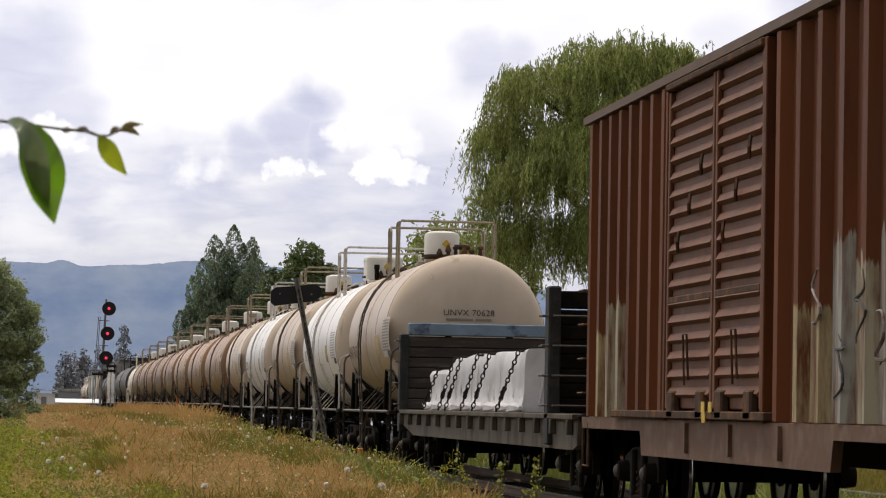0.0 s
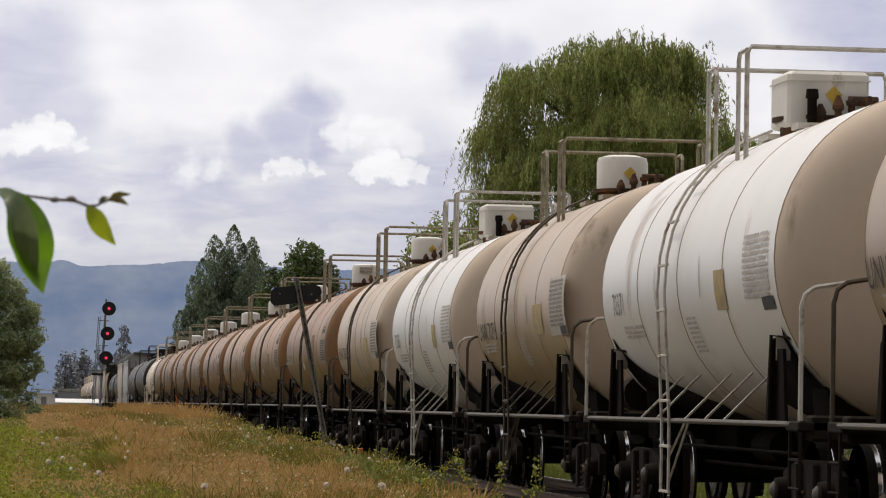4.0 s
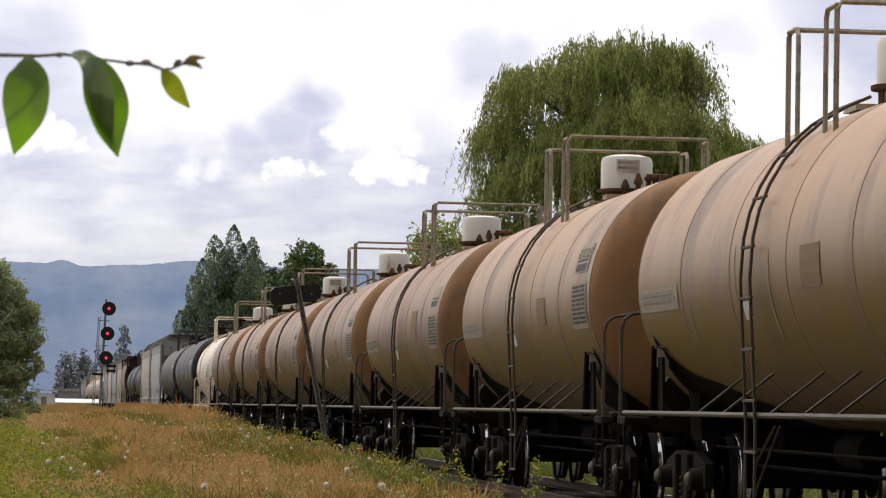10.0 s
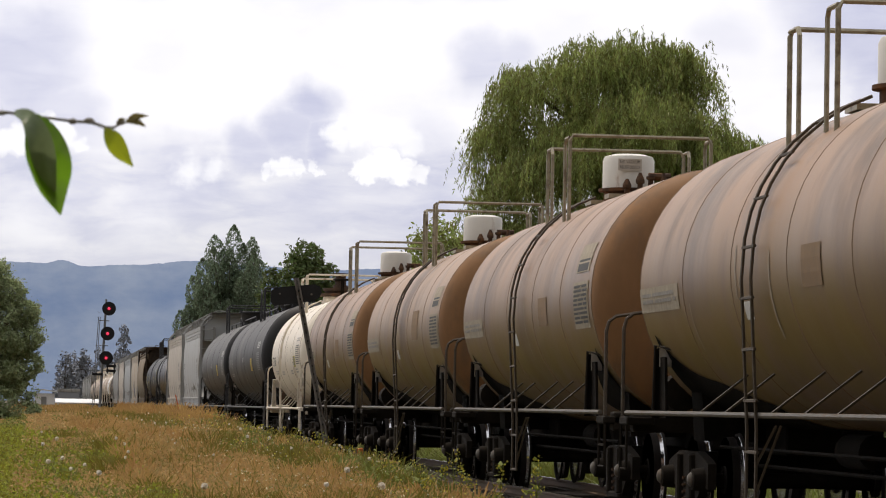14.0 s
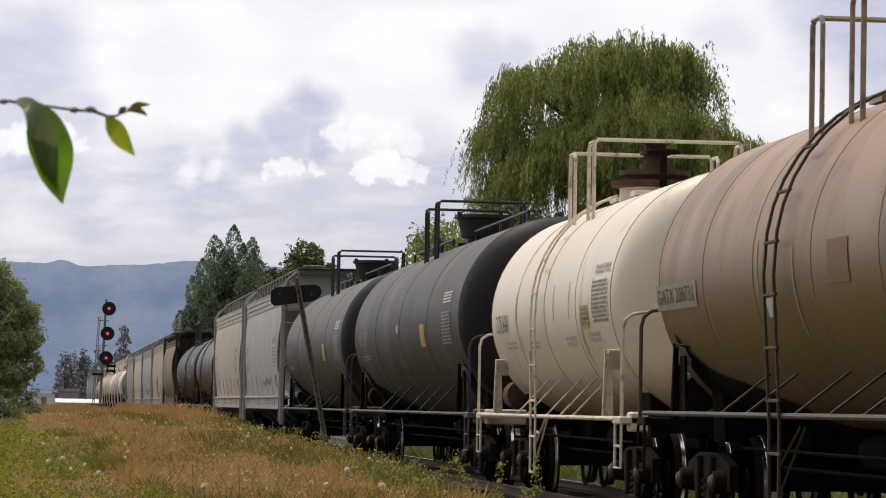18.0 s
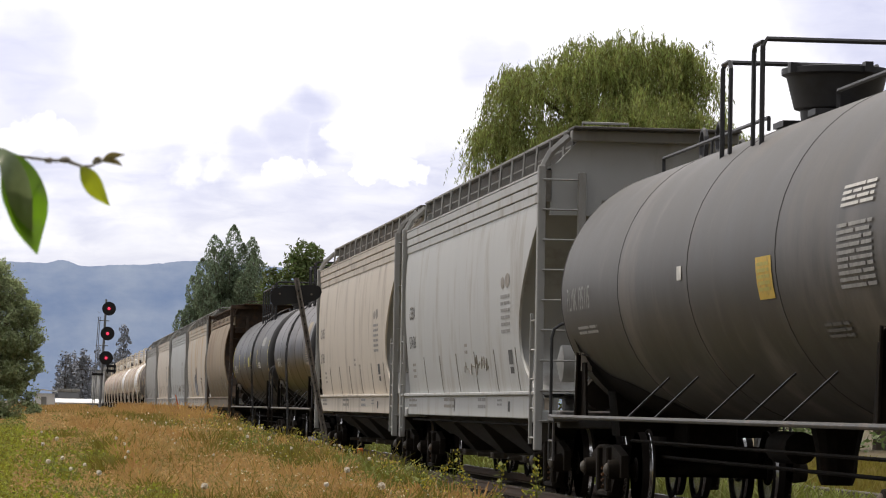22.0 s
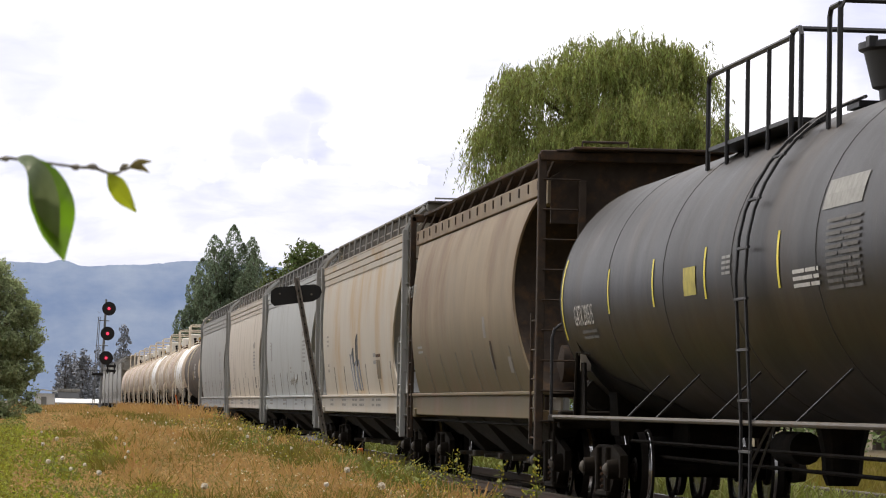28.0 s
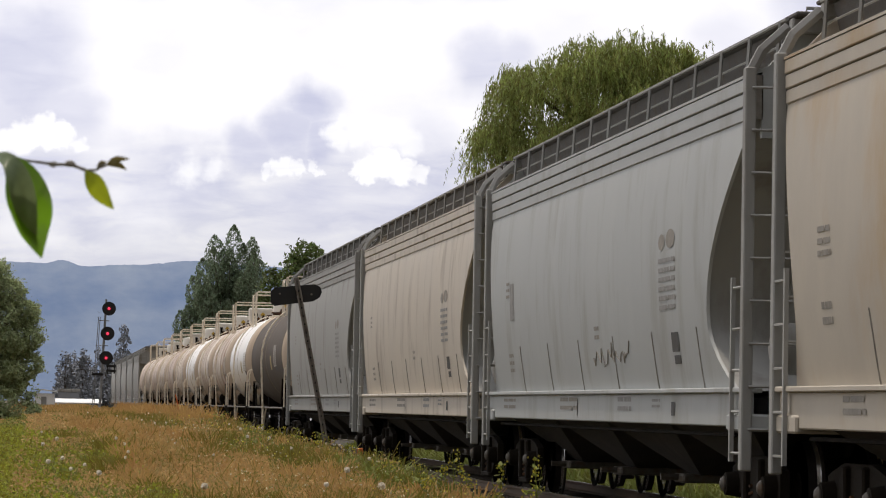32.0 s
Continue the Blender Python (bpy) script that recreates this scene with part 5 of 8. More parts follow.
# ---- bulkhead flatcar and its wrapped load ----
def flat_car(L):
    car = thing("bulkhead_flat_car", "grey bulkhead flatcar with timber end walls and blue top boards", "flatcar")
    E = L / 2 - 0.42
    part("deck", Geo().box(-1.36, 1.36, -E, E, 1.0, 1.09), M_TIMBER, car)
    for k in range(40):
        y = -E + 0.25 + k * (2 * E - 0.5) / 39
        part("deck_plank", Geo().box(-1.34, 1.34, y - 0.23, y + 0.23, 1.09, 1.105), M_TIMBER, car)
    for x in (-1, 1):
        part("side_sill", Geo().extrude([(-E, 1.06), (E, 1.06), (E, 0.86), (E - 2.2, 0.66), (-E + 0.4, 0.66), (-E, 0.72)], "x", x * 1.30, x * 1.39), M_FLATSIDE, car)
        part("sill_lip", Geo().box(min(x * 1.34, x * 1.46), max(x * 1.34, x * 1.46), -E, E, 1.03, 1.10, 0.01), M_FLATSIDE, car)
        for k in range(15):
            y = -E + 0.4 + k * (2 * E - 0.8) / 14
            part("stake_pocket", Geo().box(min(x * 1.39, x * 1.47), max(x * 1.39, x * 1.47), y - 0.045, y + 0.045, 0.84, 1.03, 0.01), M_FLATSIDE, car)
    part("centre_sill", Geo().box(-0.35, 0.35, -E - 0.1, E + 0.1, 0.62, 1.0), M_UNDER, car)
    for s in (-1, 1):
        q = E if s > 0 else E - 2.1            # the near bulkhead stands inboard
        a, b = min(s * q, s * (q - 0.3)), max(s * q, s * (q - 0.3))
        bh = part("bulkhead", Geo().box(-1.36, 1.36, a + 0.08, b - 0.08, 1.09, 2.42), M_TIMBER, car, "dark timber-faced end bulkhead")
        for k in range(7):
            z = 1.12 + k * 0.185
            part("plank", Geo().box(-1.34, 1.34, a + 0.03, b - 0.03, z, z + 0.172, 0.012), M_TIMBER if s > 0 else M_UNDER, bh)
        part("top_board", Geo().box(-1.3, 1.3, a + 0.0, b - 0.0, 2.44, 2.66, 0.015), M_BLUE if s > 0 else M_UNDER, bh, "chipped blue steel top board" if s > 0 else "black steel top board")
        for x in (-1, 1):
            part("corner_post", Geo().box(min(x * 1.30, x * 1.46), max(x * 1.30, x * 1.46), a - 0.02, b + 0.02, 0.7, 2.46 if s > 0 else 2.72, 0.02), M_GREYBLUE if s > 0 or x < 0 else M_UNDER, bh)
            for k in range(4):
                part("grab_iron", Geo().tube([(x * 1.46, a, 1.2 + k * 0.38), (x * 1.53, a, 1.2 + k * 0.38), (x * 1.53, b, 1.2 + k * 0.38), (x * 1.46, b, 1.2 + k * 0.38)], 0.014, 5), M_PIPE, bh)
                part("end_rung", Geo().tube([(x * 1.40, s * (q + 0.02), 1.2 + k * 0.38), (x * 1.40, s * (q + 0.08), 1.2 + k * 0.38), (x * 0.9, s * (q + 0.08), 1.2 + k * 0.38), (x * 0.9, s * (q + 0.02), 1.2 + k * 0.38)], 0.014, 5), M_PIPE, bh)
            part("back_brace", Geo().box(min(x * 0.5, x * 0.62), max(x * 0.5, x * 0.62), min(s * q, s * (q + 0.1)), max(s * q, s * (q + 0.1)), 0.8, 2.6, 0.01), M_UNDER, bh)
    gear(car, L, 2.3)
    return car


def lumber_load(y0, y1):
    """Stacks under white plastic, in car space; the top sags and steps between the stacks."""
    load = thing("wrapped_lumber_stack", "lumber stacks wrapped in creased white plastic, chained to the flatcar", "lumber stack")
    rng = random.Random(4)
    rows = []
    n = 150
    for k in range(n + 1):
        f = k / n
        y = y0 + (y1 - y0) * f
        h = 0.88 - 0.03 * abs(math.sin(f * 12.6)) - 0.20 / (1 + math.exp(-(f - 0.76) * 60)) + 0.02 * noise.noise((f * 14, 2, 0))
        w = 1.17
        prof = [(-w - 0.14, 0.0), (-w - 0.06, 0.05), (-w - 0.02, 0.16), (-w, 0.3), (-w, 0.45), (-w, 0.6), (-w + 0.01, h - 0.06), (-w + 0.05, h), (-0.5, h + 0.02), (0, h + 0.01), (0.5, h + 0.02), (w - 0.05, h), (w, h - 0.05), (w, 0.3), (w + 0.1, 0.0)]
        row = []
        for px, pz in prof:
            # slanting folds pulled down by the chains
            fold = 0.05 * noise.noise((f * 16 + pz * 1.5, pz * 0.8, 1)) + 0.03 * noise.noise((f * 45 - pz * 2.5, pz, 4))
            row.append((px + (fold if abs(px) > 1 else 0), y, 1.112 + pz + (0.5 * fold if pz > 0.5 else 0)))
        rows.append(row)
    g = Geo().sheet(rows)
    m = len(rows[0])
    g.add(rows[0], [tuple(range(m))])
    g.add(rows[-1], [tuple(range(m - 1, -1, -1))])
    part("plastic_wrap", g, M_TARP, load, smooth=True)
    # creases hanging down the side and the near end
    for k in range(17):
        y = y0 + 0.3 + (y1 - y0 - 0.6) * k / 16 + rng.uniform(-0.12, 0.12)
        hh = rng.uniform(0.3, 0.72 if k < 12 else 0.5)
        part("crease", Geo().tube([(-1.17, y, 1.15), (-1.20, y + 0.1, 1.15 + hh * 0.5), (-1.165, y + 0.22, 1.15 + hh)], [0.004, 0.014, 0.004], 4), M_TARP, load)
    for k in range(10):
        x = -1.0 + 0.2 * k + rng.uniform(-0.08, 0.08)
        part("crease", Geo().tube([(x, y0 - 0.0, 1.15), (x + 0.06, y0 - 0.02, 1.5), (x + 0.1, y0 + 0.01, 1.85)], [0.012, 0.03, 0.008], 4), M_TARP, load)
    for k in range(9):
        y = y0 + 0.2 + (y1 - y0) * k / 8.5
        part("wrap_skirt", Geo().lathe([(-0.5, 0.03), (-0.3, 0.07), (0.2, 0.09), (0.45, 0.05), (0.55, 0.02)], 7, "y", (-1.28, y, 1.16)), M_TARP, load)
    return load


def chain(y, x_top, lean, z_top):
    """One tie-down chain: links from the deck edge up over the wrap."""
    c = thing("tie_down_chain", "black steel tie-down chain with lever binder over white wrap", "chain", "chains over the wrapped load")
    a, b = Vector((-1.42, y, 1.08)), Vector((x_top, y - lean, z_top + 0.03))
    over = Vector((1.2, y - lean * 0.6, z_top + 0.05))
    d = b - a
    n = int(d.length / 0.085)
    for k in range(n):
        p = a + d * (k + 0.5) / n
        u = d.normalized()
        s = Vector((0, 1, 0)).cross(u).normalized() if k % 2 else u.cross(Vector((1, 0, 0))).normalized()
        pts = [p + u * 0.056 * math.cos(t) + s * 0.027 * math.sin(t) for t in [i * math.pi / 4 for i in range(9)]]
        part("link", Geo().tube(pts, 0.010, 4), M_CHAIN, c)
    part("binder", Geo().tube([a + d * 0.25, a + d * 0.42], 0.03, 6).tube([a + d * 0.42, a + d * 0.3 + Vector((-0.02, 0.05, 0.03))], 0.014, 5), M_CHAIN, c)
    part("top_run", Geo().tube([b, (b + over) / 2 + Vector((0, 0, 0.0)), over], 0.02, 5), M_CHAIN, c)
    return c


# ---- the train: each car and where its middle lies along the track at the start ----
def marks_tan(k):
    m = [("decal", -5.4, -4, 1.14, 0.56, M_STENCILF2), ("bars", -5.4, -4, 1.0, 0.48, M_STENCIL), ("decal", -5.35, 18, 1.0, 0.36, M_STENCILF2), ("decal", -5.35, 14.5, 0.8, 0.15, M_STENCIL),
         ("decal", -2.2, -4, 0.75, 0.36, M_TANPATCH), ("decal", 0.6, -16, 0.32, 0.17, M_STENCILW), ("decal", 5.05, -7, 2.2, 0.26, M_STENCILF2), ("decal", 1.0, -2, 0.04, 0.5, M_STENCILF2),
         ("decal", -0.5, -12, 0.05, 0.8, M_STENCILF2), ("decal", 3.4, -20, 0.04, 0.5, M_STENCILF2)]
    if k % 3 == 1:
        m[4] = ("decal", -2.5, 2, 0.9, 0.5, M_TANPATCH)
    return m


def marks_acid(white):
    m = M_STENCILP if white else M_STENCILF
    out = [("bars", -3.9, -2, 1.1, 0.6, m), ("decal", -4.3, -15, 0.5, 0.12, M_STENCIL), ("decal", -2.2, -8, 0.5 if white else 0.8, 0.38, M_YELLOWF), ("bars", 2.9, -20, 1.2, 0.16, M_STENCILP),
           ("bars", -0.5, -24, 0.5, 0.4, M_STENCILP), ("decal", 1.3, -3, 0.03, 0.4, m), ("decal", -1.2, -2, 0.03, 0.4, m)]
    return out if white else [("decal", -3.9, -3, 1.35, 0.74, M_LABEL)] + out


M_STENCILG = mat("worn_grey_stencil_paint", (0.13, 0.125, 0.115), 0.7, var=0.3, scale=12, bump=0)


def marks_black(k):
    return [("bars", -7.2, -6, 1.2, 0.54, M_STENCILF3), ("bars", -7.2, 12, 1.1, 0.2, M_STENCILW), ("decal", -3.7, -8, 0.66, 0.38, M_YELLOW), ("bars", -3.7, -8, 0.5, 0.28, M_YELLOW2),
            ("decal", 0.4, -1, 0.25, 0.14, M_STENCILW), ("bars", -6.0, -28, 0.9, 0.16, M_STENCILG), ("bars", 6.6, -18, 1.4, 0.12, M_STENCILF3)]


M_STENCILP = mat("pale_worn_stencil_paint", (0.48, 0.45, 0.41), 0.7, var=0.3, scale=9, bump=0)
M_STENCILF2 = mat("chalky_number_panel", (0.34, 0.285, 0.205), 0.7, var=0.25, scale=9, bump=0)
M_STENCILF3 = mat("dull_white_stencil_paint", (0.30, 0.30, 0.28), 0.7, var=0.3, scale=9, bump=0)
M_YELLOW2 = mat("faded_yellow_stencil_paint", (0.48, 0.42, 0.10), 0.7, var=0.3, scale=9, bump=0)
M_DIRTY = mat("dirty_grey_brown_paint", (0.105, 0.09, 0.077), 0.7, spec=0.12, var=0.25, scale=1.5, dirt=(0.10, 0.075, 0.055), dirt_amt=0.5, dirt_scale=1.1, streak=0.3, bump=0.06)
M_WHITE2 = mat("stained_white_tank_paint", (0.66, 0.60, 0.53), 0.55, spec=0.12, var=0.12, scale=1.5, dirt=(0.26, 0.16, 0.10), dirt_amt=0.75, dirt_scale=1.2, streak=0.2, spread=0.08, bump=0.04, low=(0.30, 0.22, 0.14), low_z=(-1.2, -0.3))
JOINTS = [23.6, 41.75, 63.2, 74.2, 86.9, 98.4, 110.7, 122.4, 138.0, 153.7, 169.3, 184.9, 200.4, 216.0, 231.5, 246.7, 260.4, 281.3, 301.2, 319.4, 338.5, 353.9,
          374.2, 391.1, 410.4, 430.2, 449.9, 470.4, 487.0] + [499.0 + 12 * k for k in range(10)] + [623.0, 641.0, 659.0, 678.0, 697.0]
J = [1.013 * j - 0.73 for j in JOINTS]
SPEED, GAIN = 11.433, 0.0359
cars = []


def build_train():
    R, zc = 1.5, 2.52
    spans = [(a, b - a, (a + b) / 2) for a, b in zip(J, J[1:])]
    for i, (a, L, mid) in enumerate(spans):
        if i == 0:
            c = box_car(L)
        elif i == 1:
            c = flat_car(L)
        elif i in (2, 4, 6):
            num = {2: "UNVX 70628", 4: "UNVX 70715", 6: "UNVX 70633"}[i]
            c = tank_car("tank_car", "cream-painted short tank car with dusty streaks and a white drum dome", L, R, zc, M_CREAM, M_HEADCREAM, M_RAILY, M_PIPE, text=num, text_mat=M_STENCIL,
                         number=(2.9, -11, 0.26, 1.9), marks=marks_acid(0), head_text=num if i == 2 else "", tc=2.1, shade_pads=True)
        elif i in (3, 5):
            c = tank_car("tank_car", "clean white short tank car with a square valve housing on top", L, R, zc, M_WHITE, M_HEADCREAM, M_RAILG, M_PIPE, dome="box", text="70371" if i == 3 else "72038",
                         number=(3.6, -8, 0.26, 0.7), marks=marks_acid(1), tc=2.1, shade_pads=True)
        elif i < 15:
            num = {7: "GATX 209697", 10: "GATX 209777", 14: "GATX 209731"}.get(i, "")
            mk = marks_tan(i)
            if not num:
                mk.append(("bars", 5.05, -7, 1.9, 0.14, M_STENCILF))
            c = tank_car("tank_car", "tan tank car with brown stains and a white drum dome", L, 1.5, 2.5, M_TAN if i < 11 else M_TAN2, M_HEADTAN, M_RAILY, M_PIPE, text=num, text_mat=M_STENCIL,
                         number=(5.05, -7, 0.16, 1.95), marks=mk, seams=6, seam=M_SEAMTAN, shade_pads=True, signed=i in (7, 9, 12), lad=-0.35, rise=0.07)
            if i in (8, 9):
                o = part("lettering", on_barrel(letters("GLYCOLS", 0.13, 0.92), -5.35, 20, 1.5, 0.014), M_STENCIL, c)
                o.location.z = 2.5
        elif i == 15:
            c = tank_car("tank_car", "ivory tank car with dark valve flanges and brown drips", L, 1.46, 2.46, M_IVORY, M_IVORY, M_RAILW, M_RAILW, dome="flange", text="CGTX 54048", text_mat=M_STENCIL,
                         number=(4.1, -6, 0.26, 1.2), rail_top=4.56, marks=[("bars", -4.5, -2, 1.1, 0.5, M_STENCILF), ("bars", -4.5, 13, 1.1, 0.12, M_STENCILP), ("decal", -3.3, -8, 0.6, 0.28, M_YELLOW2), ("bars", -3.3, -8, 0.5, 0.22, M_STENCILF), ("bars", 3.4, -18, 1.0, 0.12, M_STENCILP),
                                ("bars", -2.0, -19, 0.8, 0.14, M_STENCILP), ("bars", -3.8, -18, 0.8, 0.14, M_STENCILP), ("bars", 1.2, -19, 0.8, 0.12, M_STENCILP)] + [("decal", y, 1, 0.035, 0.45, M_STENCILF) for y in (2.7, -0.8, -2.1, -3.9)], tc=2.1)
        elif i in (16, 17):
            num = "PLMX 135097" if i == 16 else "PLMX 135115"
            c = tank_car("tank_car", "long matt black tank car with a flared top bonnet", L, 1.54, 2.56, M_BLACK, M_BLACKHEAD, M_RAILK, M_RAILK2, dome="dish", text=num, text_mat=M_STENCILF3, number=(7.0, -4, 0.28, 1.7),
                         marks=marks_black(i), seams=5, seam=M_SEAMDARK, shade_pads=True, catwalk=True, ladder=False, tc=2.4, reach=0.58)
        elif i in (18, 19):
            c = hopper_car("hopper_car", "pale grey covered hopper with curved sides and a roof walkway" if i == 18 else "warm cream covered hopper with stencilled marks", L, M_PALEH if i == 18 else M_CREAMH, M_GREYH, marks=HOP_MARKS, scrawl=3 if i == 18 else 0, text=[("CCWX", 2.75, 1.6, 1.0), ("21583", 2.2, 1.6, 1.0)] if i == 19 else [("CCBX", 2.75, 1.7, 0.9), ("57436", 2.25, 1.7, 1.0)])
        elif i in (20, 21):
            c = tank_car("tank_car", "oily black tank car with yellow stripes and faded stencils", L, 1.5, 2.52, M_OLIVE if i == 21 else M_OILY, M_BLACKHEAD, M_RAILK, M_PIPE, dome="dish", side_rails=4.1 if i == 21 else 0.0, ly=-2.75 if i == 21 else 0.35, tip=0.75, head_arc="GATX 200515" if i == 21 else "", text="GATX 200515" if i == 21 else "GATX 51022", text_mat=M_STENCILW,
                         number=(7.15 if i == 21 else 4.4, -10, 0.25, 1.4), marks=(YELLOW_MARKS if i == 21 else marks_tan(1)[:3]), seams=6, seam=M_SEAMDARK, shade_pads=True)
        elif i == 22:
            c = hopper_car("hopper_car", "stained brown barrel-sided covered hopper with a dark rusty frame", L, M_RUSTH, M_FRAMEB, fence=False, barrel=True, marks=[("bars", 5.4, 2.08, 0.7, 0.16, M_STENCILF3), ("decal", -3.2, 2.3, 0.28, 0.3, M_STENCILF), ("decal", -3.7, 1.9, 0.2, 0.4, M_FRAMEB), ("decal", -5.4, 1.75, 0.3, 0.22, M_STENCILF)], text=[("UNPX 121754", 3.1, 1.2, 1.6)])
        elif i == 23:
            c = hopper_car("hopper_car", "buff covered hopper with rusty streaks and painted scrawl", L, M_BUFFH, M_GREYH, marks=BUFF_MARKS, scrawl=8)
        elif i < 27:
            c = hopper_car("hopper_car", {24: "cool white covered hopper with painted scrawl low on its side", 25: "warm cream covered hopper with a roof walkway"}.get(i, "grey covered hopper with a roof walkway"), L, {24: M_BLUEH, 25: M_CREAMH}.get(i, M_GREYH), M_GREYH, marks=HOP_MARKS + [("decal", E_Y, 2.6, 0.4, 0.5, M_STENCILH)] * (i == 24), scrawl=4 if i == 24 else 0)
        elif i < 38:
            shell, words = {27: (M_DIRTY, "dirty grey tank car with a dark stained barrel"), 28: (M_WHITE, "white tank car with white railings"), 29: (M_WHITE2, "stained white tank car with brown drips"),
                            30: (M_WHITE2, "stained white tank car with brown drips"), 31: (M_WHITE, "white tank car with white railings")}.get(i, (M_PINK, "pinkish cream tank car with brown streaks") if i % 2 else (M_WHITE2, "stained white tank car with brown drips"))
            c = tank_car("tank_car", words, L, R, zc, shell, M_HEADCREAM, M_RAILW, M_PIPE, dome="box" if i % 2 else "drum", tc=2.1, marks=marks_acid(1)[:3], braces=False, seams=3)
        else:
            c = hopper_car("hopper_car", "dusty grey covered hopper near the train's end", L, M_GREYH, M_GREYH)
        c.location = (0, mid, 0)
        cars.append((c, mid))
    # the load rides on the flatcar
    mid = spans[1][2]
    u0, u1 = 1.013 * 48.3 - 0.73 - mid, 1.013 * 59.9 - 0.73 - mid
    load = lumber_load(u0, u1)
    load.location = (0, mid, 0)
    cars.append((load, mid))
    for k, (f, lean) in enumerate(((0.06, 0.9), (0.3, 0.55), (0.42, 0.5), (0.6, 0.55), (0.68, 0.55), (0.88, 0.7))):
        c = chain(u0 + (u1 - u0) * f + 0.6, -1.22, lean, 1.93 if f < 0.72 else 1.8)
        c.location = (0, mid, 0)
        cars.append((c, mid))


E_Y = 6.6
M_SCRAWL = mat("faded_blue_grey_spray", (0.17, 0.18, 0.20), 0.7, var=0.3, scale=8, bump=0)
M_STENCILH = mat("thin_grey_stencil_paint", (0.25, 0.245, 0.235), 0.7, var=0.3, scale=12, bump=0)
HOP_MARKS = [("bars", -5.3, 2.44, 0.95, 0.58, M_STENCILH), ("oval", -5.0, 2.9, 0.36, 0.17, M_STENCILF), ("oval", -5.5, 2.92, 0.5, 0.2, M_STENCILF), ("decal", -5.6, 1.86, 0.4, 0.2, M_STENCIL), ("decal", -5.65, 1.68, 0.36, 0.09, M_STENCIL), ("bars", -0.6, 2.02, 0.35, 0.2, M_STENCILF), ("bars", -2.6, 1.2, 0.9, 0.2, M_STENCILH), ("bars", -4.6, 1.22, 0.5, 0.12, M_STENCILH), ("bars", 6.9, 1.2, 1.2, 0.18, M_STENCILF), ("bars", 1.5, 1.2, 1.4, 0.2, M_STENCILF),
             ("bars", 7.0, 2.75, 0.35, 0.26, M_STENCILF), ("bars", 6.9, 1.75, 0.45, 0.3, M_STENCILF), ("decal", -5.6, 1.18, 0.2, 0.14, M_STENCIL), ("decal", 0.8, 1.18, 0.06, 0.2, M_STENCIL)]
BUFF_MARKS = [("decal", -4.35, 2.12, 0.9, 0.06, M_RUSTY), ("decal", -3.6, 2.14, 0.5, 0.07, M_STENCILH), ("decal", -3.6, 2.0, 0.5, 0.07, M_STENCILH), ("bars", 7.2, 2.55, 0.5, 0.3, M_STENCILF), ("bars", 7.2, 1.95, 0.4, 0.25, M_STENCILF)] + [("bars", y, 1.2, w, 0.2, M_STENCILF) for y, w in ((6.2, 0.8), (3.1, 1.0), (0.6, 1.1), (-1.0, 1.0), (-3.4, 0.5), (-4.5, 0.9))]
M_TAPE = mat("lemon_yellow_tape", (0.80, 0.68, 0.05), 0.5, var=0.12, scale=9, bump=0)
YELLOW_MARKS = [("decal", y, -1, 0.085, 1.0 if abs(y) > 8 else 0.5, M_TAPE) for y in (8.8, 5.3, 2.4, -0.5, -3.9, -8.7)] + [("decal", 0.3, -3, 0.65, 0.28, M_YELLOW2), ("decal", -6.2, 17, 1.4, 0.26, M_STENCILF3), ("bars", -6.4, -3, 1.2, 0.6, M_STENCILG), ("bars", -5.0, -9, 1.0, 0.18, M_STENCILW), ("bars", 6.9, -19, 1.1, 0.14, M_STENCILG), ("bars", -1.6, 0, 0.4, 0.2, M_STENCILF3)]
M_FLANGE = mat("rusty_dark_flange", (0.075, 0.045, 0.028), 0.75, 0.0, var=0.4, scale=6, dirt=(0.12, 0.05, 0.02), dirt_amt=0.4, dirt_scale=5, bump=0.2)
M_RAILG = mat("grey_white_handrail", (0.52, 0.49, 0.43), 0.5, var=0.2, scale=8, dirt=(0.25, 0.17, 0.1), dirt_amt=0.35, dirt_scale=6, bump=0.1)
M_RAILK2 = mat("dull_black_frame", (0.07, 0.068, 0.066), 0.55, var=0.3, scale=8, dirt=(0.13, 0.11, 0.09), dirt_amt=0.4, dirt_scale=5, bump=0.1)


# ---- ground, track ----
def ground_z(x, y):
    """Height of the open ground: a low grassy bank between the camera and the track, rising away from the camera."""
    bank = -0.35 + 0.75 * min(max((y - 28) / 62, 0), 1) ** 0.7
    t = min(max((-1.9 - x) / 1.0, 0), 1)           # falls to the ballast on the near side
    n = 0.10 * (noise.noise((x * 0.35, y * 0.12, 0)) + 0.6 * noise.noise((x * 1.1, y * 0.5, 3)))
    if x > -1.9:
        return -0.32 + 0.02 * n
    return -0.32 + (bank + 0.32 + n) * t * t * (3 - 2 * t)


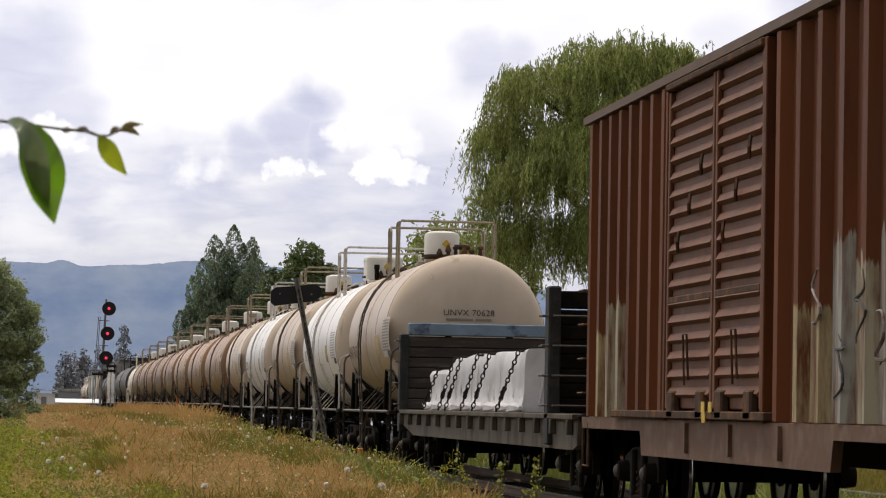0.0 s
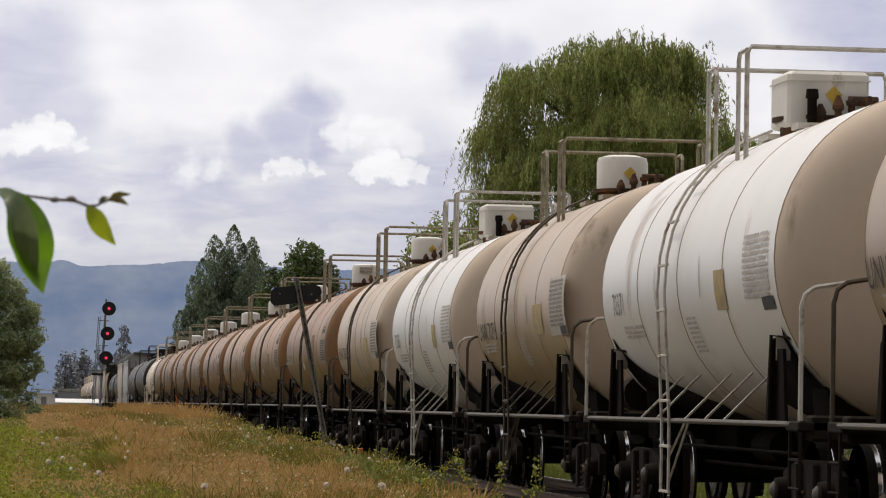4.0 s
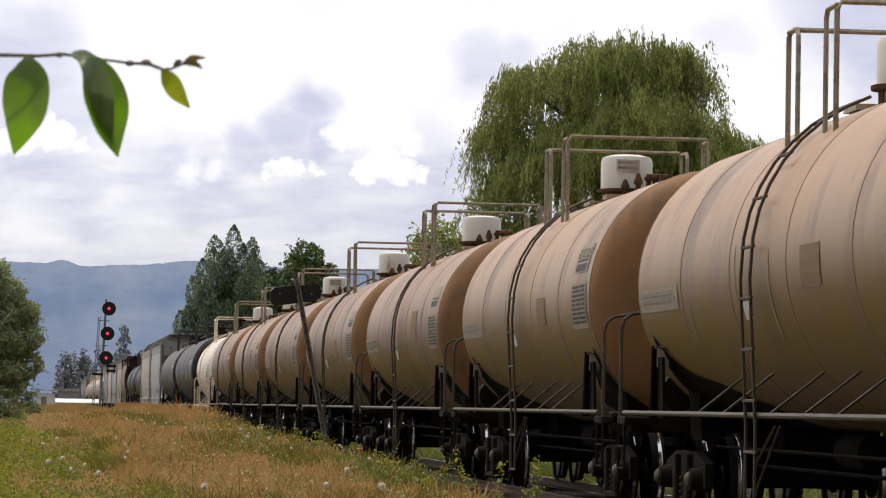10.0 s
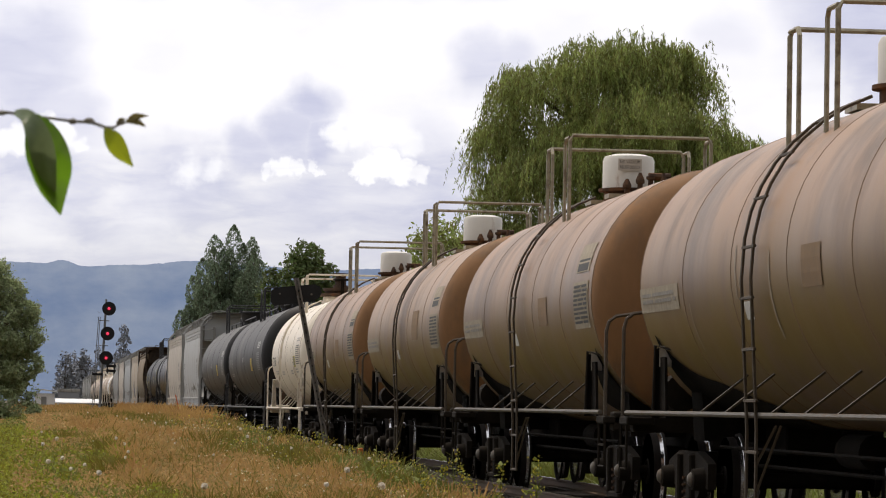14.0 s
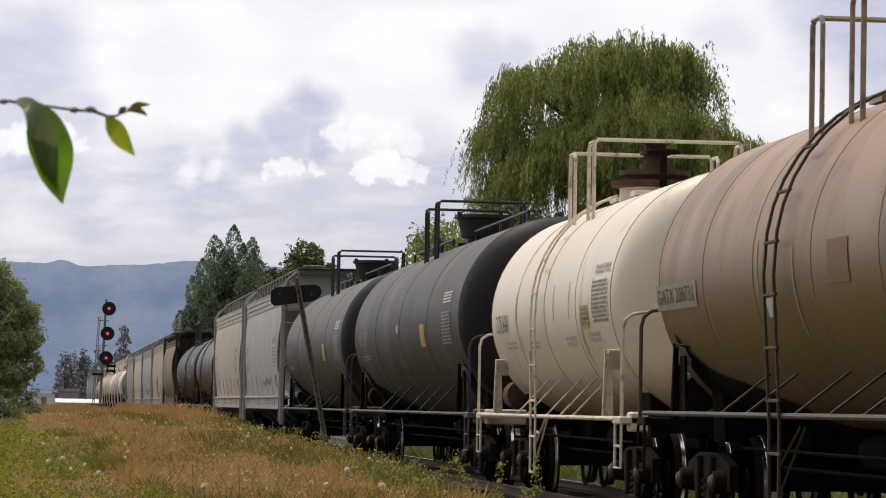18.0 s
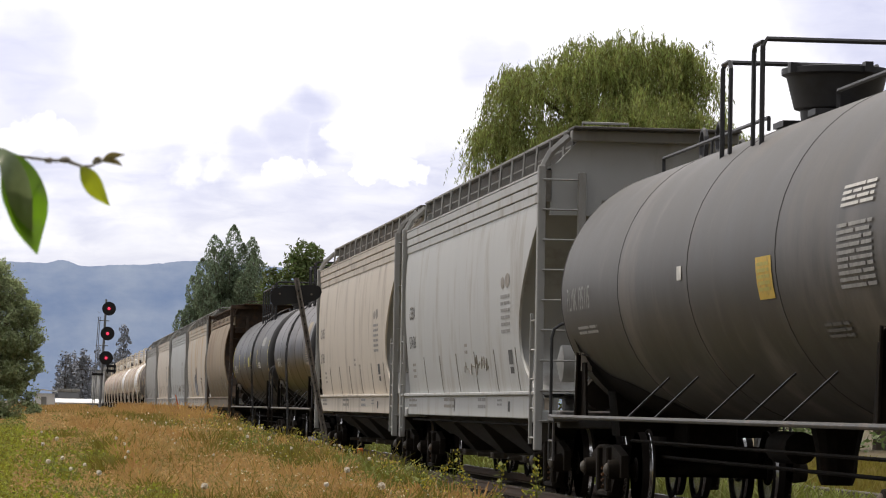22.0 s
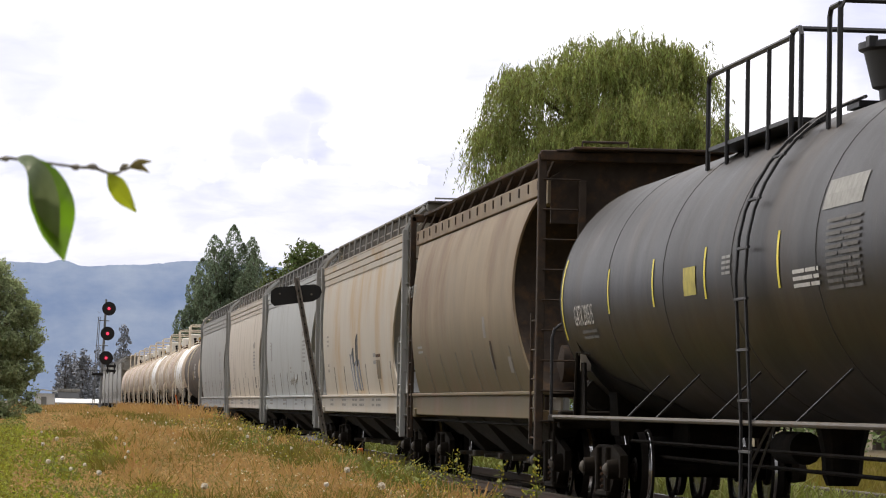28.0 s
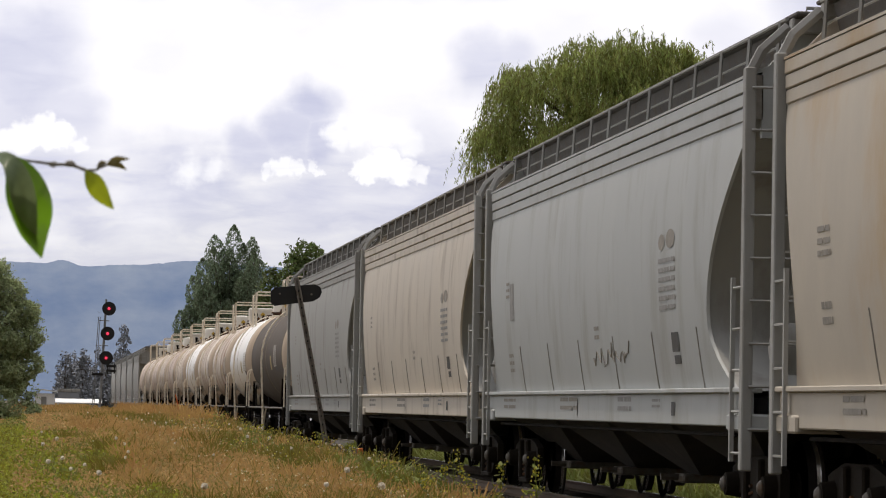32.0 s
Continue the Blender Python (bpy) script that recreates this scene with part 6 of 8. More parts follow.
def ground():
    xs = [-4000, -1200, -300, -80, -30] + [-20 + k * 0.5 for k in range(41)] + [1.5, 3, 5, 8, 14, 30, 80, 300, 1200, 4000]
    ys = [-200, -30, 0, 15] + [20 + k * 1.5 for k in range(70)] + [130 + k * 6 for k in range(40)] + [400, 520, 700, 1000, 1600, 2600, 4600]
    rows = [[(x, y, ground_z(x, y)) for y in ys] for x in xs]
    tagged(part("ground", Geo().sheet(rows), M_SOIL, None, "dry grassy ground beside the railway", True, "structure"), category="ground")
    # the bed runs on to 4.8 as a dark strip for the train's shadow
    bed = [(-2.3, -0.33), (-1.55, -0.17), (1.55, -0.17), (2.3, -0.29), (4.8, -0.30), (4.8, -0.5), (-2.3, -0.5)]
    tagged(part("track_bed", Geo().extrude(bed, "y", -20, 900), M_BALLAST, None, "dark crushed-stone track bed, widened in place of the train's shadow", kind="structure"), category="track bed")
    rng = np.random.default_rng(5)
    n = 9000
    c = np.stack([rng.uniform(-2.3, -0.9, n), rng.uniform(24, 130, n), np.zeros(n)], 1)
    c[:, 2] = np.where(c[:, 0] < -1.55, -0.17 - (-1.55 - c[:, 0]) * 0.213, -0.17) + 0.01
    r = rng.uniform(0.02, 0.045, n)[:, None]
    base = np.array([(1, 0, 0), (-0.5, 0.87, 0), (-0.5, -0.87, 0), (0, 0, 1.2)])
    tri = np.array([(0, 1, 3), (1, 2, 3), (2, 0, 3)])
    ang = rng.uniform(0, 6.28, n)
    ca, sa = np.cos(ang)[:, None], np.sin(ang)[:, None]
    v = np.stack([base[None, :, 0] * ca - base[None, :, 1] * sa, base[None, :, 0] * sa + base[None, :, 1] * ca, np.repeat(base[None, :, 2], n, 0)], 2) * r[:, :, None] + c[:, None, :]
    o = blades("ballast_stones", v[:, tri].reshape(-1, 3, 3), M_STONE)
    tagged(o, "loose grey ballast stones along the track", "ballast")
    track = thing("railway_track", "steel rails on dark timber ties", "railway track")
    tie = Geo().box(-1.3, 1.3, -0.11, 0.11, -0.34, -0.155, 0.012).mesh("tie", M_TIE)
    plate = Geo().box(-0.16, 0.16, -0.1, 0.1, -0.155, -0.145).mesh("tie_plate", M_RUSTY)
    for k in range(230):
        t = part("tie", tie, None, track)
        t.location.y = 22 + k * 0.56
    for x in (-0.755, 0.755):
        prof = [(-0.07, -0.15), (-0.07, -0.135), (-0.01, -0.12), (-0.01, -0.045), (-0.035, -0.035), (-0.035, -0.004), (0.035, -0.004), (0.035, -0.035), (0.01, -0.045), (0.01, -0.12), (0.07, -0.135), (0.07, -0.15)]
        r = part("rail", Geo().extrude([(x + a, b) for a, b in prof], "y", -20, 900), M_RAIL, track)
        part("rail_head", Geo().box(x - 0.03, x + 0.03, -20, 900, -0.004, 0.0), M_RAILTOP, r)
    # gravel lane and its pale edge beyond the track
    rows = [[(x, y, -0.29 + (0.0 if x in (5.0, 6.1) else 0.03)) for y in range(-20, 400, 20)] for x in (5.0, 5.2, 5.6, 5.9, 6.1)]
    tagged(part("gravel_lane", Geo().sheet(rows), M_GRAVEL, None, "pale gravel service lane beyond the track", True, "structure"), category="lane")
    tagged(part("kerb", Geo().box(6.3, 6.48, -20, 300, -0.35, -0.18, 0.02), M_GRAVEL, None, "pale concrete kerb along the lane", kind="structure"), category="kerb")


# broad patches of dry (+) and green (-) growth: place, half-sizes, strength
PATCHES = [(-6.13, 47.2, 0.86, 4.5, 1.0), (-6.71, 91.7, 1.09, 18.8, 0.9), (-5.49, 74.7, 0.62, 6.3, 0.7), (-5.08, 43.4, 0.73, 1.8, 0.8), (-3.97, 49.5, 0.51, 3.5, 0.5), (-5.5, 56.9, 0.57, 4.1, 0.6), (-6.93, 56.0, 0.41, 6.6, -0.9), (-4.83, 106.2, 1.14, 23.5, -0.7), (-4.29, 67.7, 0.69, 5.0, -0.4), (-4.06, 57.9, 0.59, 5.0, -0.5), (-7.99, 75.5, 0.6, 9.0, -0.8), (-3.33, 48.6, 0.5, 3.8, -0.6), (-5.35, 47.6, 0.24, 2.7, -0.4)]


def growth(x, y):
    f = 0.7 * noise.noise((x * 1.2, y * 0.13, 4)) + 0.5 * noise.noise((x * 3.3, y * 0.4, 6))
    for a, b, w, h, s in PATCHES:
        f += 0.7 * s * math.exp(-((x - a) / w) ** 2 - ((y - b) / h) ** 2)
    return f


def grass_blades(n, xr, yr, hr, material, name, label, seed, lean=0.5, width=0.008, power=1.6, clump=0.0, head=0.0, patch=None, fade=1.0):
    """Bent blades, thicker with distance so that they stay visible; more of them near the camera."""
    rng = np.random.default_rng(seed)
    f = rng.uniform(0, 1, n) ** power
    y = yr[0] + (yr[1] - yr[0]) * f
    x = xr[0] + (xr[1] - xr[0]) * rng.uniform(0, 1, n) ** fade
    lo = -7.85 - 0.020 * y                        # nothing far outside the wedge of open ground
    x = np.maximum(x, lo - 0.5 + rng.uniform(0, 1, n))
    if clump:
        keep = np.array([noise.noise((a * 0.8, b * 0.25, seed)) for a, b in zip(x, y)]) > clump
        x, y = x[keep], y[keep]
        n = len(x)
    if patch:
        sign, level, stray = patch
        f = np.array([growth(a, b) for a, b in zip(x, y)])
        keep = (sign * f > level) | (rng.random(n) < stray)
        x, y = x[keep], y[keep]
        n = len(x)
    z = np.array([ground_z(a, b) for a, b in zip(x, y)]) - 0.02
    h = rng.uniform(hr[0], hr[1], n) * (0.75 + 0.5 * np.array([noise.noise((a * 0.6, b * 0.2, 9)) for a, b in zip(x, y)]))
    w = width * (0.7 + y / 70.0)
    a = rng.uniform(0, 6.28, n)
    d = np.stack([np.cos(a), np.sin(a), np.zeros(n)], 1)
    side = np.stack([np.abs(np.sin(a)) * 0.4 + 0.6, -np.cos(a) * 0.4, np.zeros(n)], 1)
    b0 = np.stack([x, y, z], 1)
    ln = rng.uniform(0.1, lean, n)[:, None] * h[:, None]
    mid = b0 + d * ln * 0.35 + np.array([0, 0, 1]) * h[:, None] * 0.6
    tip = b0 + d * ln + np.array([0, 0, 1]) * h[:, None]
    s = side * w[:, None]
    quads = np.stack([b0 - s, b0 + s, mid + s * 0.8, mid - s * 0.8], 1)
    wtip = head if head else 0.12
    q2 = np.stack([mid - s * 0.8, mid + s * 0.8, tip + s * wtip, tip - s * wtip], 1)
    o = blades(name, np.concatenate([quads, q2]), material)
    tagged(o, label, "grass")
    return o


def specks(n, xr, yr, hr, size, material, name, label, seed, patch=None, kind_of="grass", fade=1.0):
    """Small turned flakes floating on unseen stems in the grass: panicles, leaflets or petals."""
    rng = np.random.default_rng(seed)
    y = yr[0] + (yr[1] - yr[0]) * rng.uniform(0, 1, n) ** 1.5
    x = xr[0] + (xr[1] - xr[0]) * rng.uniform(0, 1, n) ** fade
    x = np.maximum(x, -8.3 - 0.020 * y + rng.uniform(0, 1, n))
    if patch:
        sign, level, stray = patch
        f = np.array([growth(a, b) for a, b in zip(x, y)])
        keep = (sign * f > level) | (rng.random(n) < stray)
        x, y = x[keep], y[keep]
        n = len(x)
    tall = 0.75 + 0.5 * np.array([noise.noise((a * 0.6, b * 0.2, 9)) for a, b in zip(x, y)])
    z = np.array([ground_z(a, b) for a, b in zip(x, y)]) + rng.uniform(hr[0], hr[1], n) * tall
    u = rng.normal(size=(n, 3))
    u /= np.linalg.norm(u, axis=1)[:, None]
    v = np.cross(u, rng.normal(size=(n, 3)))
    v /= np.linalg.norm(v, axis=1)[:, None]
    s = (size * rng.uniform(0.5, 1.4, n) * (0.6 + y / 90.0))[:, None]
    c = np.stack([x, y, z], 1)
    tagged(blades(name, np.stack([c - u * s, c + v * s * 0.55, c + u * s, c - v * s * 0.55], 1), material), label, kind_of)


def tufts(n, xr, yr, hr, material, name, label, seed, patch):
    """Clumps of long blades that spread and arch over from one foot each, their heads heavy with seed."""
    rng = np.random.default_rng(seed)
    out = []
    for k in range(n):
        y = yr[0] + (yr[1] - yr[0]) * rng.random() ** 1.5
        x = rng.uniform(*xr)
        if x < -7.7 - 0.018 * y:
            continue
        if patch and patch[0] * growth(x, y) < patch[1] and rng.random() > patch[2]:
            continue
        m = int(rng.integers(50, 90))
        h0 = rng.uniform(*hr)
        a = rng.uniform(0, 6.28, m)
        h = h0 * rng.uniform(0.55, 1.1, m)
        d = np.stack([np.cos(a), np.sin(a), np.zeros(m)], 1)
        foot = np.array((x, y, ground_z(x, y) - 0.02)) + d * rng.uniform(0, 0.24, m)[:, None]
        up = np.array((0, 0, 1.0))
        reach = (h * rng.uniform(0.1, 0.5, m))[:, None]
        mid = foot + d * reach * 0.35 + up * (h * 0.65)[:, None]
        tip = foot + d * reach + up * (h * rng.uniform(0.8, 1.0, m))[:, None]
        w = np.array((1, -0.15, 0)) * 0.0026 * (0.7 + y / 70)
        out += [np.stack([foot - w, foot + w, mid + w * 0.9, mid - w * 0.9], 1), np.stack([mid - w * 0.9, mid + w * 0.9, tip + w * 1.3, tip - w * 1.3], 1)]
    tagged(blades(name, np.concatenate(out), material), label, "grass")


def meadow():
    grass_blades(110000, (-9.5, -2.55), (30, 150), (0.05, 0.24), M_DRY, "dry_grass", "dry orange-tan meadow grass on the bank", 1, head=0.7, lean=2.2, width=0.005, patch=(1, -0.02, 0.12))
    grass_blades(150000, (-9.5, -2.3), (30, 150), (0.05, 0.24), M_GREEN, "green_grass", "olive-green grass mixed through the dry grass", 2, width=0.0055, lean=2.0, patch=(-1, -0.08, 0.14))
    grass_blades(26000, (-9.0, -2.4), (30, 120), (0.05, 0.2), M_WEED, "broadleaf_weeds", "low broad-leaved weeds among the grass", 12, width=0.014, lean=2.2, patch=(-1, 0.1, 0.15))
    grass_blades(42000, (-9.3, -6.2), (36, 90), (0.08, 0.28), M_LUSH, "green_verge_grass", "lush yellow-green grass on the verge", 3, width=0.009, lean=1.4, fade=1.7, clump=-0.25)
    grass_blades(9000, (-7.7, -6.6), (38, 75), (0.10, 0.34), M_WEED, "verge_weeds", "leafy darker weeds between verge and dry grass", 9, width=0.014, lean=1.3, clump=-0.1)
    grass_blades(26000, (-9.8, -2.2), (150, 420), (0.2, 0.5), M_DRY, "far_dry_grass", "far dry meadow grass beside the track", 4, width=0.008, power=1.2, head=0.7)
    grass_blades(16000, (-9.8, -2.2), (150, 420), (0.2, 0.5), M_GREEN, "far_green_grass", "far olive-green grass beside the track", 10, width=0.008, power=1.2)
    grass_blades(900, (-6.9, -2.7), (36, 120), (0.3, 0.6), M_GREEN, "seed_stalks", "thin dry seed stalks standing over the grass", 11, width=0.003, head=1.6, lean=0.9)
    grass_blades(12000, (-3.7, -2.1), (33, 110), (0.1, 0.42), M_WEED, "trackside_weeds", "leafy green weeds beside the ballast", 5, width=0.014, lean=1.3)
    grass_blades(26000, (6.6, 16), (36, 110), (0.1, 0.4), M_GREEN, "lawn_beyond_track", "yellow-green grass beyond the gravel lane", 6, width=0.014)
    grass_blades(14000, (2.5, 4.7), (29, 120), (0.2, 0.6), M_WEED, "far_side_weeds", "leafy weeds along the far side of the track", 25, width=0.014, lean=1.2)
    specks(90000, (-8.2, -2.6), (31, 140), (0.05, 0.36), 0.024, M_PANICLE, "grass_panicles", "fluffy peach and tan panicles of the dry grass", 21, (1, -0.05, 0.1))
    specks(70000, (-8.8, -2.3), (31, 130), (0.04, 0.30), 0.02, M_WEED, "weed_leaflets", "small olive-green leaflets among the grass", 22, (-1, -0.02, 0.08))
    specks(13000, (-8.8, -6.3), (38, 76), (0.08, 0.38), 0.026, M_LUSH, "verge_leaflets", "bright yellow-green leaves of the verge plants", 27, (-1, -0.15, 0.25), fade=1.9)
    specks(1300, (-5.6, -2.5), (36, 110), (0.18, 0.46), 0.014, M_FLECK, "pale_weed_flowers", "tiny pale yellow flowers on the bank's weeds", 23, None, "wild flowers")
    specks(1000, (-4.4, -2.5), (36, 100), (0.2, 0.5), 0.014, M_BLOOM, "yellow_weed_flowers", "tiny yellow flowers on the bank's weeds", 24, None, "wild flowers")
    tufts(300, (-7.0, -2.9), (34, 150), (0.24, 0.46), M_DRY, "dry_tufts", "tall arching tufts of dry tan grass on the bank", 31, (1, -0.1, 0.1))
    tufts(330, (-7.4, -2.5), (34, 140), (0.22, 0.46), M_GREEN, "green_tufts", "tall olive tufts standing over the dry grass", 32, (-1, -0.1, 0.2))
    tufts(90, (-4.0, -2.7), (95, 190), (0.45, 0.8), M_DRY, "ridge_tufts", "tall dry stalks along the crest of the bank", 33, None)
    rng = random.Random(7)
    # flowering weeds at the edge of the bank
    tall = [(-2.45, 38.0, 0.85), (-2.32, 39.0, 0.75), (-2.5, 40.5, 0.7), (-2.75, 43.0, 0.72), (-2.4, 46.0, 0.7), (-3.2, 58.0, 0.62)]
    for k in range(52):
        y = rng.uniform(36, 95)
        x = rng.uniform(-3.7, -2.5)
        h = rng.uniform(0.3, 0.6)
        if k < len(tall):
            x, y, h = tall[k]
        z = ground_z(x, y)
        w = thing("flowering_weed", "leafy green weed with small yellow flowers at the bank's edge", "weed", "weeds along the bank", pose(x, y, z, 0, 0, rng.uniform(0, 360)))
        part("stem", Geo().tube([(0, 0, -0.05), (0.02, 0.01, h * 0.5), (0.06 * rng.uniform(-1, 1), 0.05, h)], [0.008, 0.006, 0.003], 4), M_WEED, w)
        n = 26
        pts = []
        for i in range(n):
            t, a, l = rng.uniform(0.1, 1), rng.uniform(0, 6.28), rng.uniform(0.05, 0.13)
            p = np.array((0.02, 0.01, h * t))
            u = np.array((math.cos(a), math.sin(a), rng.uniform(-0.2, 0.6))) * l
            s = np.array((-math.sin(a), math.cos(a), 0)) * l * 0.25
            pts.append([p, p + u * 0.5 + s, p + u, p + u * 0.5 - s])
        blades("leaves", np.array(pts), M_WEED, w, kind="")
        pts = []
        for i in range(10):
            p = np.array((rng.uniform(-0.08, 0.08), rng.uniform(-0.08, 0.08), h * rng.uniform(0.8, 1.05)))
            pts.append([p + np.array(q) * 0.014 for q in ((1, 0, 0), (0, 0, 1), (-1, 0, 0), (0, 0, -1))])
        blades("flowers", np.array(pts), M_BLOOM, w, kind="")


def dandelions():
    """Round heads of fine white bristles on bare stalks."""
    rng = random.Random(11)
    nr = np.random.default_rng(12)
    d = nr.normal(size=(150, 3))
    d /= np.linalg.norm(d, axis=1)[:, None]
    s = np.cross(d, nr.normal(size=(150, 3)))
    s /= np.linalg.norm(s, axis=1)[:, None]
    s *= 0.16
    head = mesh_of_quads("seed_head", np.concatenate([np.stack([d * 0.15, d * 0.7 + s, d * nr.uniform(0.9, 1.1, 150)[:, None], d * 0.7 - s], 1)]), M_SEED)
    spots = [(-7.18, 40.7, 0.042), (-6.6, 58.8, 0.036), (-6.46, 58.9, 0.036), (-6.54, 53.1, 0.036), (-6.68, 49.0, 0.03), (-7.75, 47.2, 0.045), (-7.56, 47.3, 0.04), (-7.46, 45.8, 0.035), (-7.24, 49.2, 0.034), (-7.58, 60.2, 0.045), (-7.82, 55.4, 0.04), (-2.6, 85.0, 0.045), (-3.7, 73.4, 0.045), (-3.22, 73.9, 0.04), (-4.15, 63.2, 0.04), (-3.74, 63.5, 0.042), (-6.06, 38.6, 0.052), (-4.09, 43.2, 0.05), (-4.01, 39.6, 0.062), (-7.07, 35.5, 0.03), (-4.76, 38.1, 0.04), (-2.6, 61.0, 0.035), (-2.6, 61.4, 0.03), (-2.6, 62.9, 0.03), (-2.6, 64.8, 0.03), (-2.96, 57.6, 0.03)]
    for k in range(16):
        y = 48 + 70 * rng.random()
        spots.append((rng.uniform(-8.2, -3.0), y, rng.uniform(0.022, 0.034)))
    for x, y, r in spots:
        h = rng.uniform(0.34, 0.44)
        d = thing("dandelion", "dandelion gone to white seed on a thin stalk", "dandelion", "dandelions in the meadow", pose(x, y, ground_z(x, y)))
        part("stalk", Geo().tube([(0, 0, -0.03), (0.01, 0, h * 0.6), (0.02, 0.01, h)], 0.004, 4), M_WEED, d)
        s = part("seed_head", head, None, d)
        s.location, s.scale = (0.02, 0.01, h), (r * 0.82,) * 3


# ---- trees ----
def leaf_quads(rng, c, size, spread_dir=None, droop=0.0):
    """A pointed leaf at each centre, pointing anyhow or downwards."""
    n = len(c)
    u = rng.normal(size=(n, 3))
    u[:, 2] -= droop * 3.4
    u /= np.linalg.norm(u, axis=1)[:, None]
    v = np.cross(u, rng.normal(size=(n, 3)))
    v /= np.linalg.norm(v, axis=1)[:, None]
    s = size * rng.uniform(0.6, 1.3, n)[:, None]
    w = 0.19 if droop > 0.5 else 0.42
    return np.stack([c - u * s, c + v * s * w, c + u * s, c - v * s * w], 1)


def trunk_geo(rng, h, r, limbs, spread, lean=0.0):
    g = Geo()
    g.tube([(0, 0, -0.4), (lean * 0.3, 0, h * 0.25), (lean * 0.6, 0.1, h * 0.5), (lean, 0, h * 0.85)], [r * 1.3, r, r * 0.7, r * 0.15], 8)
    for k in range(limbs):
        t = rng.uniform(0.25, 0.7)
        a = k * 2.4 + rng.uniform(-0.4, 0.4)
        p = Vector((lean * t, 0, h * t))
        e = spread * rng.uniform(0.6, 1.0)
        g.tube([p, p + Vector((math.cos(a) * e * 0.5, math.sin(a) * e * 0.5, h * 0.16)), p + Vector((math.cos(a) * e, math.sin(a) * e, h * 0.24))], [r * 0.45, r * 0.28, r * 0.06], 6)
    return g


def willow():
    """A wide crown of hanging strands over spreading limbs."""
    x, y, H = 17.2, 152.0, 18.0
    t = thing("willow_tree", "large weeping willow in full green leaf with hanging strands", "tree", at=pose(x, y, ground_z(x, y)))
    rr = random.Random(3)
    part("trunk", trunk_geo(rr, H, 0.5, 14, 5.2), M_BARK, t)
    rng = np.random.default_rng(21)
    pts = []
    # mounds of foliage: centre, radius, from which strands hang
    mounds = [(-5.2, 0, 13.2, 0.9), (-4.5, 0, 13.4, 1.6), (-4.0, -1, 14.9, 2.0), (-1.4, 0, 16.0, 2.2), (1.0, 0.5, 16.4, 2.2), (2.2, -0.6, 16.2, 1.7), (2.3, 0, 14.8, 1.2), (3.2, 0.5, 13.2, 1.2), (-4.7, 0.6, 11.0, 1.3),
              (0.5, -2.5, 13.2, 3.0), (-2.6, -2.4, 11.6, 2.8), (3.0, -2.4, 12.0, 2.8), (5.2, 0.2, 11.0, 1.3), (6.2, 0, 9.4, 1.2), (5.7, 0, 11.8, 0.5), (4.8, 0, 12.8, 0.7), (-5.4, 0.3, 13.6, 0.4), (-5.4, 0, 11.6, 0.5), (0, 2.2, 12.6, 3.2), (-3.6, -1.5, 8.6, 2.0), (4.6, -1.5, 8.8, 2.4), (0.4, -3, 9.0, 3.0)]
    for mx, my, mz, mr in mounds:
        for k in range(int(19 * mr * mr) + 2):
            d = rng.normal(size=3)
            d /= np.linalg.norm(d)
            d[2] = abs(d[2]) * 0.9 + 0.05
            p0 = np.array((mx, my, mz)) + d * mr * np.array((1, 1, 0.8)) * rng.uniform(0.7, 1.08)
            lean = np.array((d[0], d[1], 0)) * rng.uniform(0.2, 1.0) + rng.normal(size=3) * 0.15
            reach = rng.uniform(0.8, 2.9)
            for q in range(7):
                ln = reach * rng.uniform(0.6, 1.1)
                n = int(ln / 0.062)
                tt = np.linspace(0, 1, n)[:, None]
                strand = p0 + rng.normal(size=3) * 0.17 + (lean + rng.normal(size=3) * 0.12) * np.sqrt(tt) + np.array((0, 0, -1)) * ln * tt ** 1.3 + rng.normal(size=(n, 3)) * 0.035
                pts.append(strand[rng.random(n) < 0.93])
    # airy sprays that arch over the outline and hang free against the sky: along the crown, height
    rim = [(-6.4, 9.8), (-6.0, 11.8), (-5.8, 13.8), (-5.0, 15.5), (-3.3, 16.5), (-0.5, 16.5), (1.6, 17.2), (2.5, 17.4), (3.6, 16.8), (3.9, 15.5), (4.7, 14.2), (5.2, 12.9), (6.0, 11.0)]
    loose = []
    for k in range(330):
        u = rng.uniform(0, len(rim) - 1.001)
        i = int(u)
        ax, az = (rim[i][q] + (rim[i + 1][q] - rim[i][q]) * (u - i) for q in (0, 1))
        out = ax / 6.5
        p0 = np.array((ax - 0.5 * out + rng.normal() * 0.3, rng.uniform(-1.6, 1.6), az - 0.5 + rng.normal() * 0.3))
        ln = rng.uniform(0.7, 1.6) + 1.8 * abs(out) ** 2 * rng.random()
        n = int(ln / 0.07)
        tt = np.linspace(0, 1, n)[:, None]
        side = rng.normal() * 0.35 + out * 0.75
        loose.append(p0 + np.array((side, rng.normal() * 0.3, 0)) * np.sqrt(tt) + np.array((0, 0, 1)) * (0.75 * (1 - abs(out)) + 0.5) * np.sin(np.pi * tt * 0.6) - np.array((0, 0, ln)) * tt ** 2 + rng.normal(size=(n, 3)) * 0.05)
    c = np.concatenate(loose)
    blades("hanging_sprays", leaf_quads(rng, c[rng.random(len(c)) < 0.8], 0.15, droop=0.6), M_WILLOW, t, kind="")
    c = np.concatenate(pts)
    blades("crown", leaf_quads(rng, c, 0.12, droop=0.75), M_WILLOW, t, kind="")


